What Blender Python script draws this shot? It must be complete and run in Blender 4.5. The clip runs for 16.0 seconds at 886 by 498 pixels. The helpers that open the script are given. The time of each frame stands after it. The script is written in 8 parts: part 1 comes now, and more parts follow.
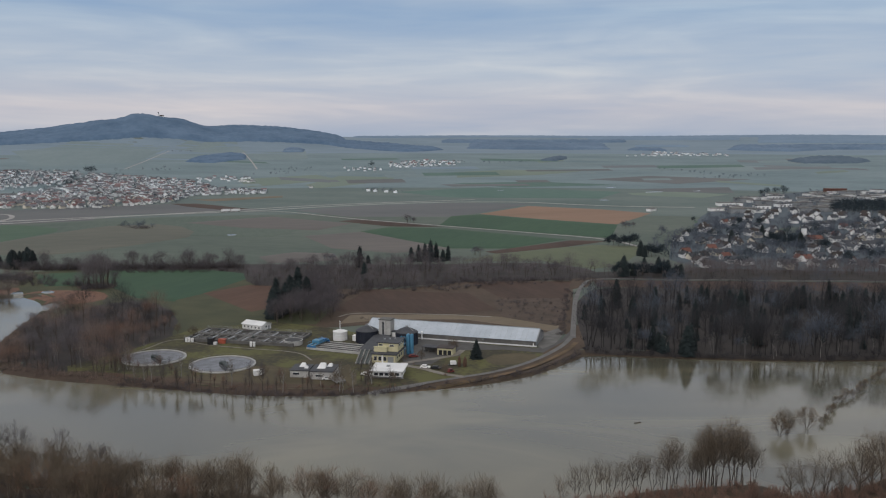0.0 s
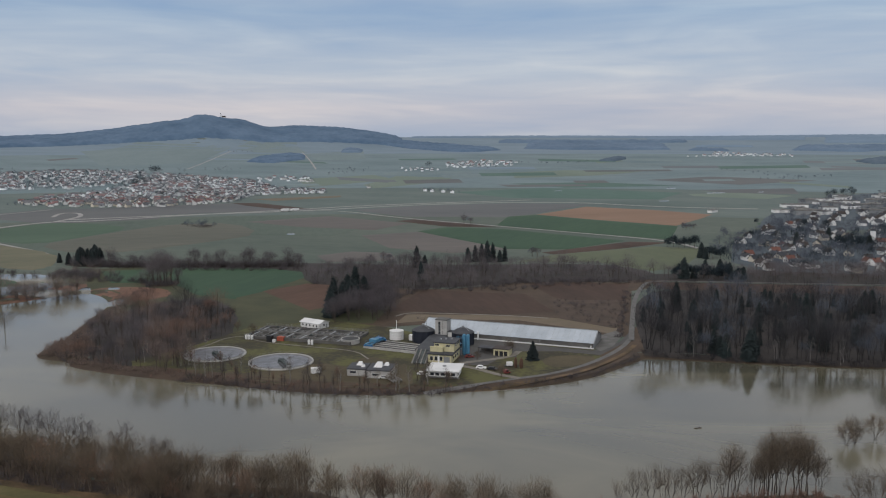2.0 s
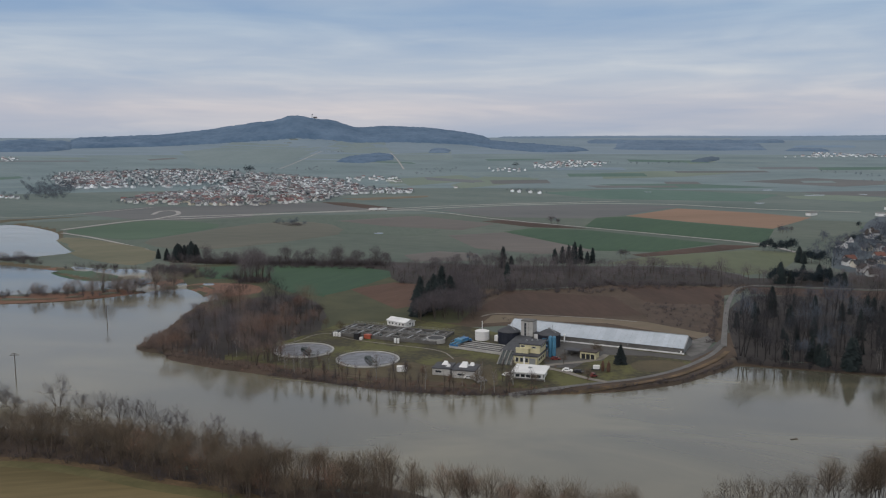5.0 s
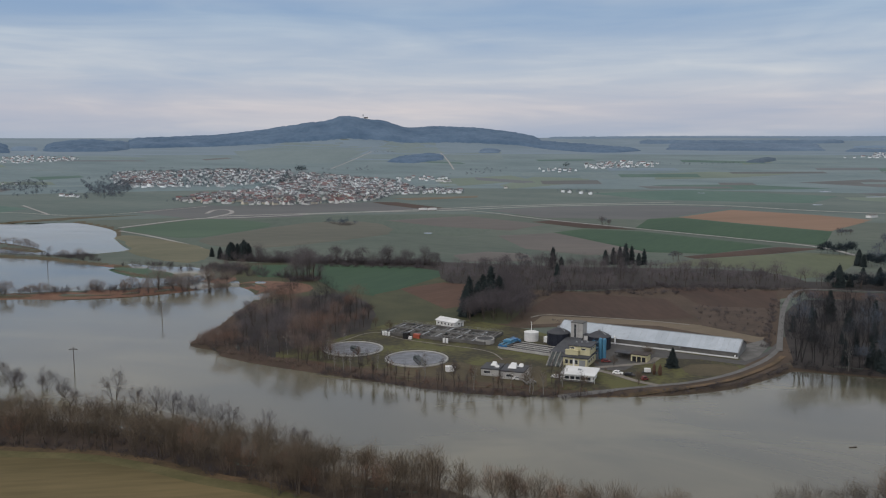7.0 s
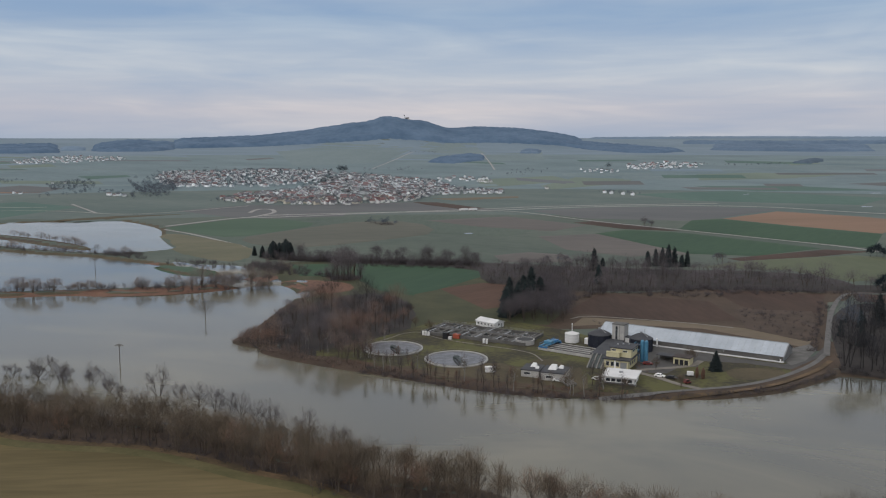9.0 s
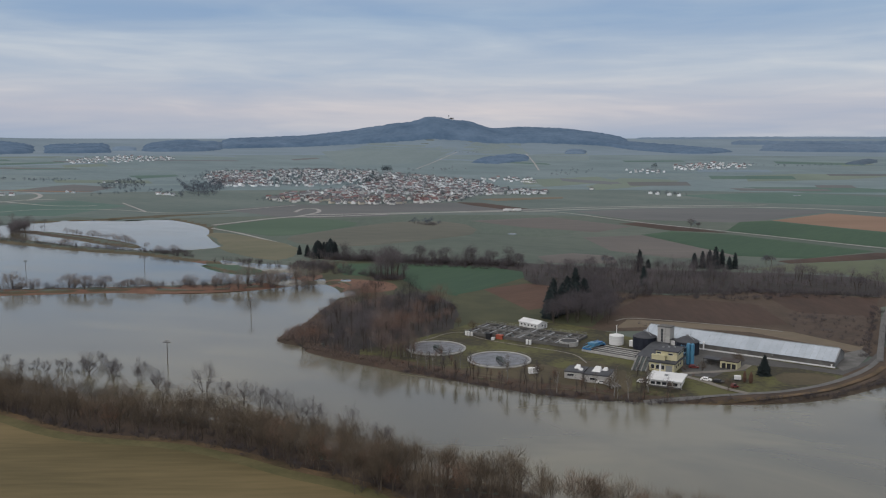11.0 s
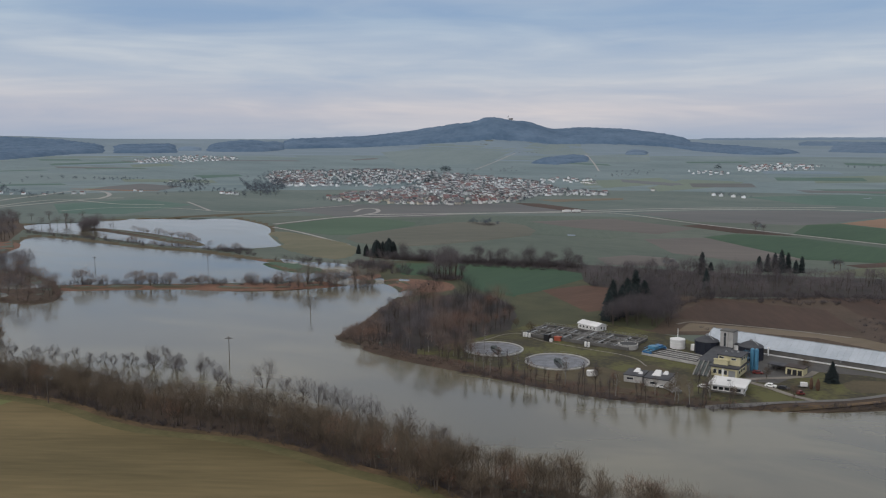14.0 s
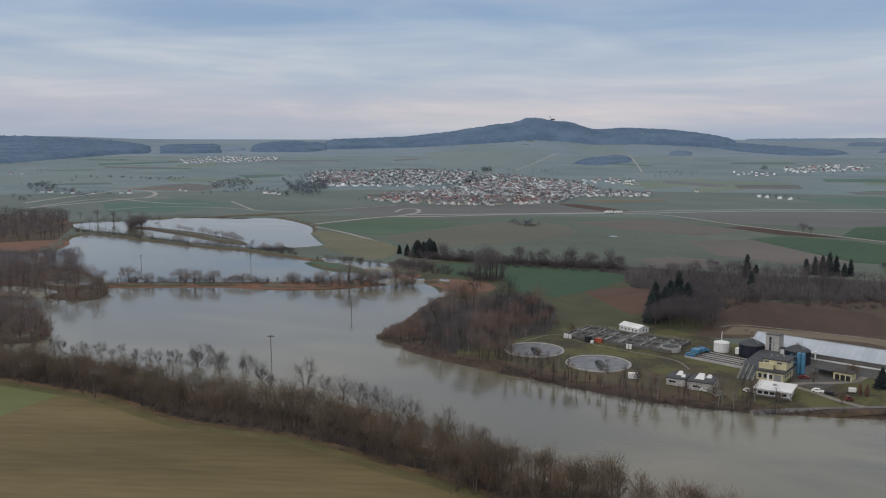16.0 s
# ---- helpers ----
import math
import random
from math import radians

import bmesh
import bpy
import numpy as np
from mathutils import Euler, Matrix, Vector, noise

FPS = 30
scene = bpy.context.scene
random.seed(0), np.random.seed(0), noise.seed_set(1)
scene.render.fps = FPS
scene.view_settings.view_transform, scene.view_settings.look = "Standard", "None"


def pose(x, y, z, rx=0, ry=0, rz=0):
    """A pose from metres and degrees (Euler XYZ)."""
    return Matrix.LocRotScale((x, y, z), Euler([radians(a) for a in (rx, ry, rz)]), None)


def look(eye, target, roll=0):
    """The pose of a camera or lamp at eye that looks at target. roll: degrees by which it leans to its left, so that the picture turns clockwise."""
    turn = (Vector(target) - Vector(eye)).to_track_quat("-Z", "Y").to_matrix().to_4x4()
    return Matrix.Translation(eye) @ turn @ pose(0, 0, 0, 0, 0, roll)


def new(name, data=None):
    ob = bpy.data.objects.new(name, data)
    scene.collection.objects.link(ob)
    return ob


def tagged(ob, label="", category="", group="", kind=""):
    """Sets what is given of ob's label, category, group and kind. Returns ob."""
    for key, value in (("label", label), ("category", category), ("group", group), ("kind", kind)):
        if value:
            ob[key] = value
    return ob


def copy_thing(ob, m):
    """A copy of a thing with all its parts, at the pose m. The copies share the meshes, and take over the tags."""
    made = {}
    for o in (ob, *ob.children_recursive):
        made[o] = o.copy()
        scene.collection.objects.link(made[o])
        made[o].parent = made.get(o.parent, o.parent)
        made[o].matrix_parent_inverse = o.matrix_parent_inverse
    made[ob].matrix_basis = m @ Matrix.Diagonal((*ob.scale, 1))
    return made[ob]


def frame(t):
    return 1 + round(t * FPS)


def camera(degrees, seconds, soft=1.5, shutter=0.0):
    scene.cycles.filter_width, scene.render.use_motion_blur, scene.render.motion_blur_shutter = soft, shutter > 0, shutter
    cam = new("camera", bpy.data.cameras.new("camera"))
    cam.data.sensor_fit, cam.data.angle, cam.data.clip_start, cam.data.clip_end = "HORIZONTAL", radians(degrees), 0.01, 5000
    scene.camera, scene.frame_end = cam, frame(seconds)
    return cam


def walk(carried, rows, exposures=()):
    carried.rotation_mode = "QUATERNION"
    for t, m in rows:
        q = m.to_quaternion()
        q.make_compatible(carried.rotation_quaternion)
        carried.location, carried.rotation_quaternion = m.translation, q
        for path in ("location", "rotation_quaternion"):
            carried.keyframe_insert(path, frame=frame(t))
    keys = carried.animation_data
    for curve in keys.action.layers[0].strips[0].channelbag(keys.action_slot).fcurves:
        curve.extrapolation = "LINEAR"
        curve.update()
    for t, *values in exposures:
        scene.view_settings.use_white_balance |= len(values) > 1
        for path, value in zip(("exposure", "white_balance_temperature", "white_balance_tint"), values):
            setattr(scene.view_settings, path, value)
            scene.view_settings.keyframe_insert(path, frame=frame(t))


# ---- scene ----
# ---------------------------------------------------------------- camera
cam = camera(54.68, 16.0, 1.15)
EYE = 100.0  # metres above the flood water
ROWS = [  # seconds, drift of the hovering drone in metres, heading, pitch, lean in degrees
    (0, 0, 0, -0, 0, -7.299, 0.028),
    (0.5, -0.06, 0.17, -0.02, 0.76, -7.294, 0.01),
    (1, -0.12, 0.34, -0.05, 1.744, -7.289, -0.005),
    (1.5, -0.19, 0.5, -0.07, 2.814, -7.285, -0.018),
    (2, -0.25, 0.66, -0.1, 3.793, -7.28, -0.029),
    (2.5, -0.31, 0.82, -0.13, 4.785, -7.275, -0.038),
    (3, -0.37, 0.98, -0.15, 5.855, -7.271, -0.046),
    (3.5, -0.43, 1.13, -0.18, 6.76, -7.266, -0.052),
    (4, -0.49, 1.27, -0.21, 7.677, -7.261, -0.056),
    (6.5, -0.78, 1.96, -0.38, 12.21, -7.236, -0.055),
    (7, -0.83, 2.09, -0.42, 12.909, -7.231, -0.052),
    (7.5, -0.89, 2.21, -0.46, 13.491, -7.225, -0.047),
    (8, -0.95, 2.34, -0.5, 14.085, -7.22, -0.042),
    (8.5, -1, 2.45, -0.54, 14.778, -7.214, -0.036),
    (9, -1.06, 2.57, -0.58, 15.618, -7.209, -0.029),
    (9.5, -1.11, 2.68, -0.62, 16.439, -7.203, -0.022),
    (12, -1.38, 3.19, -0.85, 19.665, -7.172, 0.018),
    (12.5, -1.44, 3.28, -0.9, 20.201, -7.165, 0.027),
    (13, -1.49, 3.36, -0.95, 20.92, -7.158, 0.035),
    (13.5, -1.54, 3.45, -1, 21.656, -7.151, 0.043),
    (14, -1.59, 3.53, -1.05, 22.466, -7.144, 0.05),
    (14.5, -1.64, 3.61, -1.1, 23.166, -7.136, 0.058),
    (15, -1.69, 3.68, -1.16, 23.839, -7.129, 0.064),
    (15.5, -1.74, 3.75, -1.21, 24.512, -7.121, 0.07),
    (16, -1.79, 3.82, -1.27, 25.2, -7.112, 0.075),
]
walk(cam, [(t, pose(x, y, EYE + z, 90 + pitch, -roll, yaw)) for t, x, y, z, yaw, pitch, roll in ROWS])

# ---------------------------------------------------------------- sky and sun
SUN_EL, SUN_AZ = radians(34), radians(205)
world = bpy.data.worlds.new("overcast_sky")
scene.world = world
world.use_nodes = True


def link_nodes(tree, a, out, b, inp):
    tree.links.new(a.outputs[out], b.inputs[inp])


def ramp_node(tree, stops):
    r = tree.nodes.new("ShaderNodeValToRGB")
    e = r.color_ramp.elements
    while len(e) < len(stops):
        e.new(0.5)
    for el, (p, c) in zip(e, stops):
        el.position, el.color = p, (*c, 1)
    return r


def build_world():
    t = world.node_tree
    t.nodes.clear()
    out, bg = t.nodes.new("ShaderNodeOutputWorld"), t.nodes.new("ShaderNodeBackground")
    sky = t.nodes.new("ShaderNodeTexSky")
    sky.sky_type, sky.sun_disc = "NISHITA", False
    sky.sun_elevation, sky.sun_rotation = SUN_EL, SUN_AZ
    sky.air_density, sky.dust_density = 1.0, 2.0
    co, sep = t.nodes.new("ShaderNodeTexCoord"), t.nodes.new("ShaderNodeSeparateXYZ")
    link_nodes(t, co, "Generated", sep, 0)
    # layered cloud: colour by height over the horizon
    veil = ramp_node(t, [(0.0, (0.41, 0.47, 0.565)), (0.012, (0.475, 0.5, 0.58)), (0.035, (0.545, 0.537, 0.594)), (0.075, (0.485, 0.535, 0.62)),
                         (0.14, (0.33, 0.435, 0.585)), (0.2, (0.5, 0.54, 0.615)), (0.4, (0.64, 0.64, 0.66)), (1.0, (0.89, 0.87, 0.85))])
    link_nodes(t, sep, 2, veil, 0)
    mp = t.nodes.new("ShaderNodeMapping")
    mp.inputs["Scale"].default_value = (1.7, 1.7, 15)
    mp.inputs["Rotation"].default_value = (0.0, radians(2.5), 0)
    link_nodes(t, co, "Generated", mp, 0)
    n1, n2 = t.nodes.new("ShaderNodeTexNoise"), t.nodes.new("ShaderNodeTexNoise")
    for n, s, d in ((n1, 1.5, 5), (n2, 4.5, 6)):
        n.inputs["Scale"].default_value, n.inputs["Detail"].default_value = s, d
        n.inputs["Distortion"].default_value = 0.6
        link_nodes(t, mp, 0, n, 0)
    add = t.nodes.new("ShaderNodeMath")
    add.operation = "MULTIPLY_ADD"
    add.inputs[1].default_value = 0.35
    link_nodes(t, n2, 0, add, 0)
    link_nodes(t, n1, 0, add, 2)
    streak = ramp_node(t, [(0.48, (0.80, 0.88, 0.97)), (0.66, (0.96, 0.98, 1.0)), (0.86, (1.22, 1.16, 1.08))])
    link_nodes(t, add, 0, streak, 0)
    mul = t.nodes.new("ShaderNodeMix")
    mul.data_type, mul.blend_type = "RGBA", "MULTIPLY"
    mul.inputs[0].default_value = 1.0
    link_nodes(t, veil, 0, mul, 6)
    link_nodes(t, streak, 0, mul, 7)
    gain = t.nodes.new("ShaderNodeMix")
    gain.data_type, gain.blend_type = "RGBA", "MULTIPLY"
    gain.inputs[0].default_value = 1.0
    gain.inputs[7].default_value = (0.1, 0.1, 0.1, 1)
    link_nodes(t, sky, 0, gain, 6)
    mix = t.nodes.new("ShaderNodeMix")
    mix.data_type = "RGBA"
    mix.inputs[0].default_value = 0.93
    link_nodes(t, gain, 2, mix, 6)
    link_nodes(t, mul, 2, mix, 7)
    link_nodes(t, mix, 2, bg, 0)
    bg.inputs[1].default_value = 1.0
    link_nodes(t, bg, 0, out, 0)


build_world()
sun = new("sun", bpy.data.lights.new("sun", "SUN"))
sun.data.energy, sun.data.angle, sun.data.color = 0.95, radians(35), (1.0, 0.95, 0.9)
sun.matrix_world = look((0, 0, 0), (-math.sin(SUN_AZ) * math.cos(SUN_EL), -math.cos(SUN_AZ) * math.cos(SUN_EL), -math.sin(SUN_EL)))
scene.view_settings.exposure = 0.0


# ---------------------------------------------------------------- materials
def material(name, dark, light, rough=0.85, scale=0.5, fine=6.0, bump=0.0, metal=0.0, spec=0.3, vary=0.0, island=False, stretch=(1, 1, 1), turn=0.0, contrast=(0.3, 0.7), soft=False):
    """Two tones mixed by a broad and a fine noise (scales in 1/m), with relief and a shift of tone from piece to piece."""
    m = bpy.data.materials.new(name)
    m.use_nodes = True
    t = m.node_tree
    b = t.nodes["Principled BSDF"]
    b.inputs["Roughness"].default_value, b.inputs["Metallic"].default_value = rough, metal
    b.inputs["Specular IOR Level"].default_value = spec
    co, mp = t.nodes.new("ShaderNodeTexCoord"), t.nodes.new("ShaderNodeMapping")
    mp.inputs["Scale"].default_value = stretch
    spin = t.nodes.new("ShaderNodeMapping")
    spin.inputs["Rotation"].default_value = (0, 0, radians(turn))
    link_nodes(t, co, "Object", spin, 0)
    link_nodes(t, spin, 0, mp, 0)
    n1, n2 = t.nodes.new("ShaderNodeTexNoise"), t.nodes.new("ShaderNodeTexNoise")
    n1.inputs["Scale"].default_value, n1.inputs["Detail"].default_value = scale, 4
    n2.inputs["Scale"].default_value, n2.inputs["Detail"].default_value = fine, 3
    link_nodes(t, mp, 0, n1, 0)
    link_nodes(t, mp, 0, n2, 0)
    add = t.nodes.new("ShaderNodeMath")
    add.operation = "MULTIPLY_ADD"
    add.inputs[1].default_value = 0.4
    half = t.nodes.new("ShaderNodeMath")
    half.operation = "MULTIPLY_ADD"
    half.inputs[1].default_value, half.inputs[2].default_value = 0.8, -0.1
    link_nodes(t, n1, 0, half, 0)
    link_nodes(t, n2, 0, add, 0)
    link_nodes(t, half, 0, add, 2)
    r = ramp_node(t, [(contrast[0], dark), (contrast[1], light)])
    link_nodes(t, add, 0, r, 0)
    last = r
    if vary:
        src = t.nodes.new("ShaderNodeNewGeometry" if island else "ShaderNodeObjectInfo")
        hsv, rng = t.nodes.new("ShaderNodeHueSaturation"), t.nodes.new("ShaderNodeMapRange")
        rng.inputs["To Min"].default_value, rng.inputs["To Max"].default_value = 1 - vary, 1 + vary
        link_nodes(t, src, "Random Per Island" if island else "Random", rng, 0)
        link_nodes(t, rng, 0, hsv, "Value")
        link_nodes(t, r, 0, hsv, "Color")
        last = hsv
    link_nodes(t, last, 0, b, "Base Color")
    if bump:
        bn = t.nodes.new("ShaderNodeBump")
        bn.inputs["Strength"].default_value, bn.inputs["Distance"].default_value = bump, 0.3
        link_nodes(t, add, 0, bn, "Height")
        link_nodes(t, bn, 0, b, "Normal")
    if soft:  # fine twigs scatter the light evenly, whichever way each one is turned
        geo, lean, unit = t.nodes.new("ShaderNodeNewGeometry"), t.nodes.new("ShaderNodeVectorMath"), t.nodes.new("ShaderNodeVectorMath")
        lean.operation, unit.operation = "ADD", "NORMALIZE"
        lean.inputs[1].default_value = (0, 0, 0.9)
        link_nodes(t, geo, "Normal", lean, 0)
        link_nodes(t, lean, 0, unit, 0)
        link_nodes(t, unit, 0, b, "Normal")
    return m


M = {
    # meadow green carries a slight blue tint for haze
    "meadow": material("meadow", (0.062, 0.084, 0.07), (0.114, 0.13, 0.108), scale=0.004, fine=0.05, stretch=(1, 1.6, 1), turn=12),
    "grass": material("grass", (0.041, 0.047, 0.026), (0.07, 0.07, 0.036), scale=0.06, fine=0.8, bump=0.2),
    "grass_dry": material("grass_dry", (0.056, 0.047, 0.029), (0.1, 0.08, 0.047), scale=0.08, fine=0.9, bump=0.2),
    "lawn": material("lawn", (0.04, 0.035, 0.023), (0.092, 0.09, 0.034), scale=0.045, fine=0.5, bump=0.2, contrast=(0.42, 0.6)),
    # next two crops: a little haze blue is mixed into the green
    "crop": material("crop", (0.027, 0.061, 0.036), (0.043, 0.084, 0.046), scale=0.008, fine=0.25, stretch=(1, 0.15, 1), turn=20),
    "crop_pale": material("crop_pale", (0.06, 0.084, 0.068), (0.1, 0.122, 0.1), scale=0.006, fine=0.2, stretch=(1, 0.2, 1), turn=-15),
    # light crop of the far plain: haze pales and blues its green
    "crop_light_hazed": material("crop_light_hazed", (0.12, 0.158, 0.13), (0.158, 0.194, 0.158), scale=0.006, fine=0.2, stretch=(1, 0.2, 1), turn=-15),
    "soil": material("soil", (0.034, 0.02, 0.015), (0.074, 0.044, 0.032), scale=0.02, fine=0.4, stretch=(1, 0.2, 1), turn=-20, bump=0.2),
    "soil_red": material("soil_red", (0.055, 0.030, 0.021), (0.105, 0.058, 0.04), scale=0.02, fine=0.4, stretch=(1, 0.2, 1), turn=30, bump=0.2),
    # distant soil: the haze over it is mixed into both tones
    "soil_grey_hazed": material("soil_grey_hazed", (0.088, 0.093, 0.098), (0.126, 0.127, 0.128), scale=0.006, fine=0.1, stretch=(1, 0.25, 1), turn=75),
    "soil_far_hazed": material("soil_far_hazed", (0.105, 0.118, 0.132), (0.145, 0.155, 0.165), scale=0.006, fine=0.1, stretch=(1, 0.25, 1), turn=75),
    "stubble": material("stubble", (0.18, 0.112, 0.076), (0.235, 0.15, 0.104), scale=0.01, fine=0.15, stretch=(1, 0.12, 1), turn=65),
    "stubble_pale": material("stubble_pale", (0.115, 0.09, 0.062), (0.16, 0.128, 0.092), scale=0.02, fine=0.2),
    "near_field": material("near_field", (0.088, 0.07, 0.031), (0.168, 0.127, 0.061), scale=0.02, fine=0.3, stretch=(0.22, 1.6, 1), turn=-20, bump=0.1),
    "margin_green": material("margin_green", (0.062, 0.064, 0.026), (0.125, 0.105, 0.05), scale=0.07, fine=0.5),
    "margin_brown": material("margin_brown", (0.055, 0.042, 0.024), (0.15, 0.098, 0.056), scale=0.09, fine=0.7),
    "near_green": material("near_green", (0.095, 0.112, 0.042), (0.14, 0.152, 0.062), scale=0.03, fine=0.4, stretch=(0.25, 1.6, 1), turn=-20),
    # pasture of the far plain: green shifted to blue by painted haze
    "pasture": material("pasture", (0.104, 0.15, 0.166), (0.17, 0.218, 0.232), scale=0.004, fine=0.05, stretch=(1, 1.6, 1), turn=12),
    "rough": material("rough", (0.045, 0.032, 0.023), (0.088, 0.061, 0.043), scale=0.05, fine=0.6, bump=0.3),
    # slope and horizon pastures hold still more haze in their tones
    "pasture_light_hazed": material("pasture_light_hazed", (0.124, 0.168, 0.18), (0.172, 0.216, 0.222), scale=0.006, fine=0.08, stretch=(1, 0.25, 1), turn=-15),
    "pasture_far_hazed": material("pasture_far_hazed", (0.128, 0.178, 0.222), (0.182, 0.234, 0.28), scale=0.003, fine=0.03, stretch=(1, 2.0, 1)),
    # farthest woods: pale blue distance haze painted as their base colour
    "far_ridge_hazed": material("far_ridge_hazed", (0.128, 0.188, 0.262), (0.16, 0.222, 0.3), scale=0.008, fine=0.05),
    # town ground: blue haze is mixed into the earth colour
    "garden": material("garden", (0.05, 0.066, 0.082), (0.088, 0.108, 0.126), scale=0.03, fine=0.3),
    "twig_dark": material("twig_dark", (0.017, 0.0175, 0.021), (0.036, 0.0355, 0.041), scale=0.11, fine=0.7, vary=0.1, island=True, soft=True),
    "beige_wall": material("beige_wall", (0.5, 0.46, 0.39), (0.62, 0.57, 0.49), scale=0.2, fine=2.0, vary=0.12),
    # first step of the haze tint, over the nearer plain
    "pasture_near_hazed": material("pasture_near_hazed", (0.074, 0.104, 0.098), (0.13, 0.158, 0.146), scale=0.004, fine=0.05, stretch=(1, 1.6, 1), turn=12),
    # soil of the plain, brown shifted towards blue to include haze
    "soil_plain": material("soil_plain", (0.09, 0.083, 0.08), (0.132, 0.117, 0.108), scale=0.006, fine=0.1, stretch=(1, 0.25, 1), turn=75),
    "plain_olive": material("plain_olive", (0.082, 0.086, 0.07), (0.128, 0.122, 0.1), scale=0.006, fine=0.1, stretch=(1, 0.3, 1), turn=70),
    # hazier copy of the crop green, haze held in the base colour
    "crop_plain_hazed": material("crop_plain_hazed", (0.05, 0.088, 0.058), (0.075, 0.115, 0.078), scale=0.008, fine=0.2, stretch=(1, 0.2, 1), turn=70),
    "meadow_green": material("meadow_green", (0.078, 0.094, 0.056), (0.112, 0.124, 0.076), scale=0.02, fine=0.3, stretch=(1, 0.3, 1), turn=-15),
    "meadow_tan": material("meadow_tan", (0.098, 0.1, 0.064), (0.15, 0.138, 0.092), scale=0.02, fine=0.3, stretch=(1, 0.3, 1), turn=60),
    "path": material("path", (0.1, 0.097, 0.096), (0.152, 0.147, 0.143), scale=0.2, fine=2.0),
    "bank_soil": material("bank_soil", (0.04, 0.03, 0.022), (0.078, 0.058, 0.041), scale=0.08, fine=0.9, bump=0.5),
    "twig_rust": material("twig_rust", (0.118, 0.07, 0.053), (0.18, 0.112, 0.086), scale=0.11, fine=0.7, vary=0.1, island=True, soft=True),
    # grey-violet twigs: part own tone, part haze put into the colour
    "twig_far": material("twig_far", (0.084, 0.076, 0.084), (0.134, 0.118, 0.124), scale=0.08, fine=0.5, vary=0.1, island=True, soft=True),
    # these twigs get their blue from haze painted into the grey
    "twig_grey_hazed": material("twig_grey_hazed", (0.046, 0.056, 0.078), (0.08, 0.094, 0.12), scale=0.06, fine=0.4, vary=0.1, island=True, soft=True),
    "reed": material("reed", (0.11, 0.058, 0.04), (0.18, 0.1, 0.07), scale=0.15, fine=1.2, bump=0.4),
    "scrub": material("scrub", (0.045, 0.032, 0.025), (0.085, 0.06, 0.045), scale=0.1, fine=0.9, bump=0.5),
    # near-black floor under the stands, with a trace of haze blue
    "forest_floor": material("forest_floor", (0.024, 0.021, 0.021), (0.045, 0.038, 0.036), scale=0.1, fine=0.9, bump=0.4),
    "asphalt": material("asphalt", (0.062, 0.06, 0.06), (0.094, 0.091, 0.089), scale=0.2, fine=2.0),
    "gravel": material("gravel", (0.15, 0.137, 0.12), (0.23, 0.21, 0.185), scale=0.2, fine=2.0),
    "road": material("road", (0.26, 0.25, 0.24), (0.34, 0.33, 0.32), scale=0.02, fine=0.2),
    # woods of hill and plain: haze is painted in as blue-grey
    "ridge_wood_hazed": material("ridge_wood_hazed", (0.078, 0.124, 0.19), (0.13, 0.188, 0.265), scale=0.006, fine=0.03),
    "far_wood_hazed": material("far_wood_hazed", (0.054, 0.1, 0.168), (0.11, 0.168, 0.25), scale=0.008, fine=0.05),
    "mid_wood_hazed": material("mid_wood_hazed", (0.056, 0.088, 0.124), (0.09, 0.126, 0.168), scale=0.01, fine=0.08),
    "bark": material("bark", (0.075, 0.06, 0.048), (0.13, 0.105, 0.085), scale=1.0, fine=8.0, vary=0.25),
    "twig": material("twig", (0.072, 0.055, 0.038), (0.125, 0.094, 0.066), scale=0.4, fine=3.0, vary=0.3, soft=True),
    "twig_red": material("twig_red", (0.13, 0.072, 0.05), (0.19, 0.108, 0.072), scale=0.4, fine=3.0, vary=0.25, soft=True),
    "bark_wood": material("bark_wood", (0.06, 0.049, 0.042), (0.105, 0.087, 0.075), scale=0.3, fine=3.0),
    "bark_dark": material("bark_dark", (0.026, 0.025, 0.026), (0.052, 0.048, 0.049), scale=0.3, fine=3.0),
    # twig brown turned lilac: mid-distance haze put into the colour
    "twig_wood": material("twig_wood", (0.046, 0.041, 0.048), (0.09, 0.079, 0.086), scale=0.11, fine=0.7, vary=0.1, island=True, soft=True),
    "birch": material("birch", (0.17, 0.16, 0.15), (0.3, 0.285, 0.27), scale=1.0, fine=5.0),
    "needles": material("needles", (0.009, 0.015, 0.016), (0.02, 0.029, 0.03), scale=0.3, fine=2.0, vary=0.25),
    "concrete": material("concrete", (0.16, 0.156, 0.15), (0.25, 0.243, 0.234), scale=0.3, fine=2.5),
    "concrete_pale": material("concrete_pale", (0.3, 0.295, 0.285), (0.44, 0.43, 0.415), scale=0.4, fine=2.5),
    "concrete_dark": material("concrete_dark", (0.085, 0.083, 0.08), (0.15, 0.145, 0.14), scale=0.3, fine=2.5),
    "white_wall": material("white_wall", (0.66, 0.66, 0.66), (0.8, 0.795, 0.79), scale=0.2, fine=2.0, vary=0.12),
    "white_roof": material("white_roof", (0.56, 0.56, 0.57), (0.69, 0.69, 0.69), scale=0.2, fine=2.0),
    "cream_wall": material("cream_wall", (0.48, 0.44, 0.28), (0.6, 0.55, 0.36), scale=0.2, fine=2.0),
    "roof_dark": material("roof_dark", (0.04, 0.042, 0.05), (0.07, 0.072, 0.08), scale=0.3, fine=2.5, rough=0.7),
    "clad_dark": material("clad_dark", (0.012, 0.015, 0.026), (0.024, 0.028, 0.042), scale=0.3, fine=2.5, rough=0.6),
    "grey_metal": material("grey_metal", (0.22, 0.23, 0.24), (0.31, 0.32, 0.33), scale=0.3, fine=2.5, rough=0.5, metal=0.2),
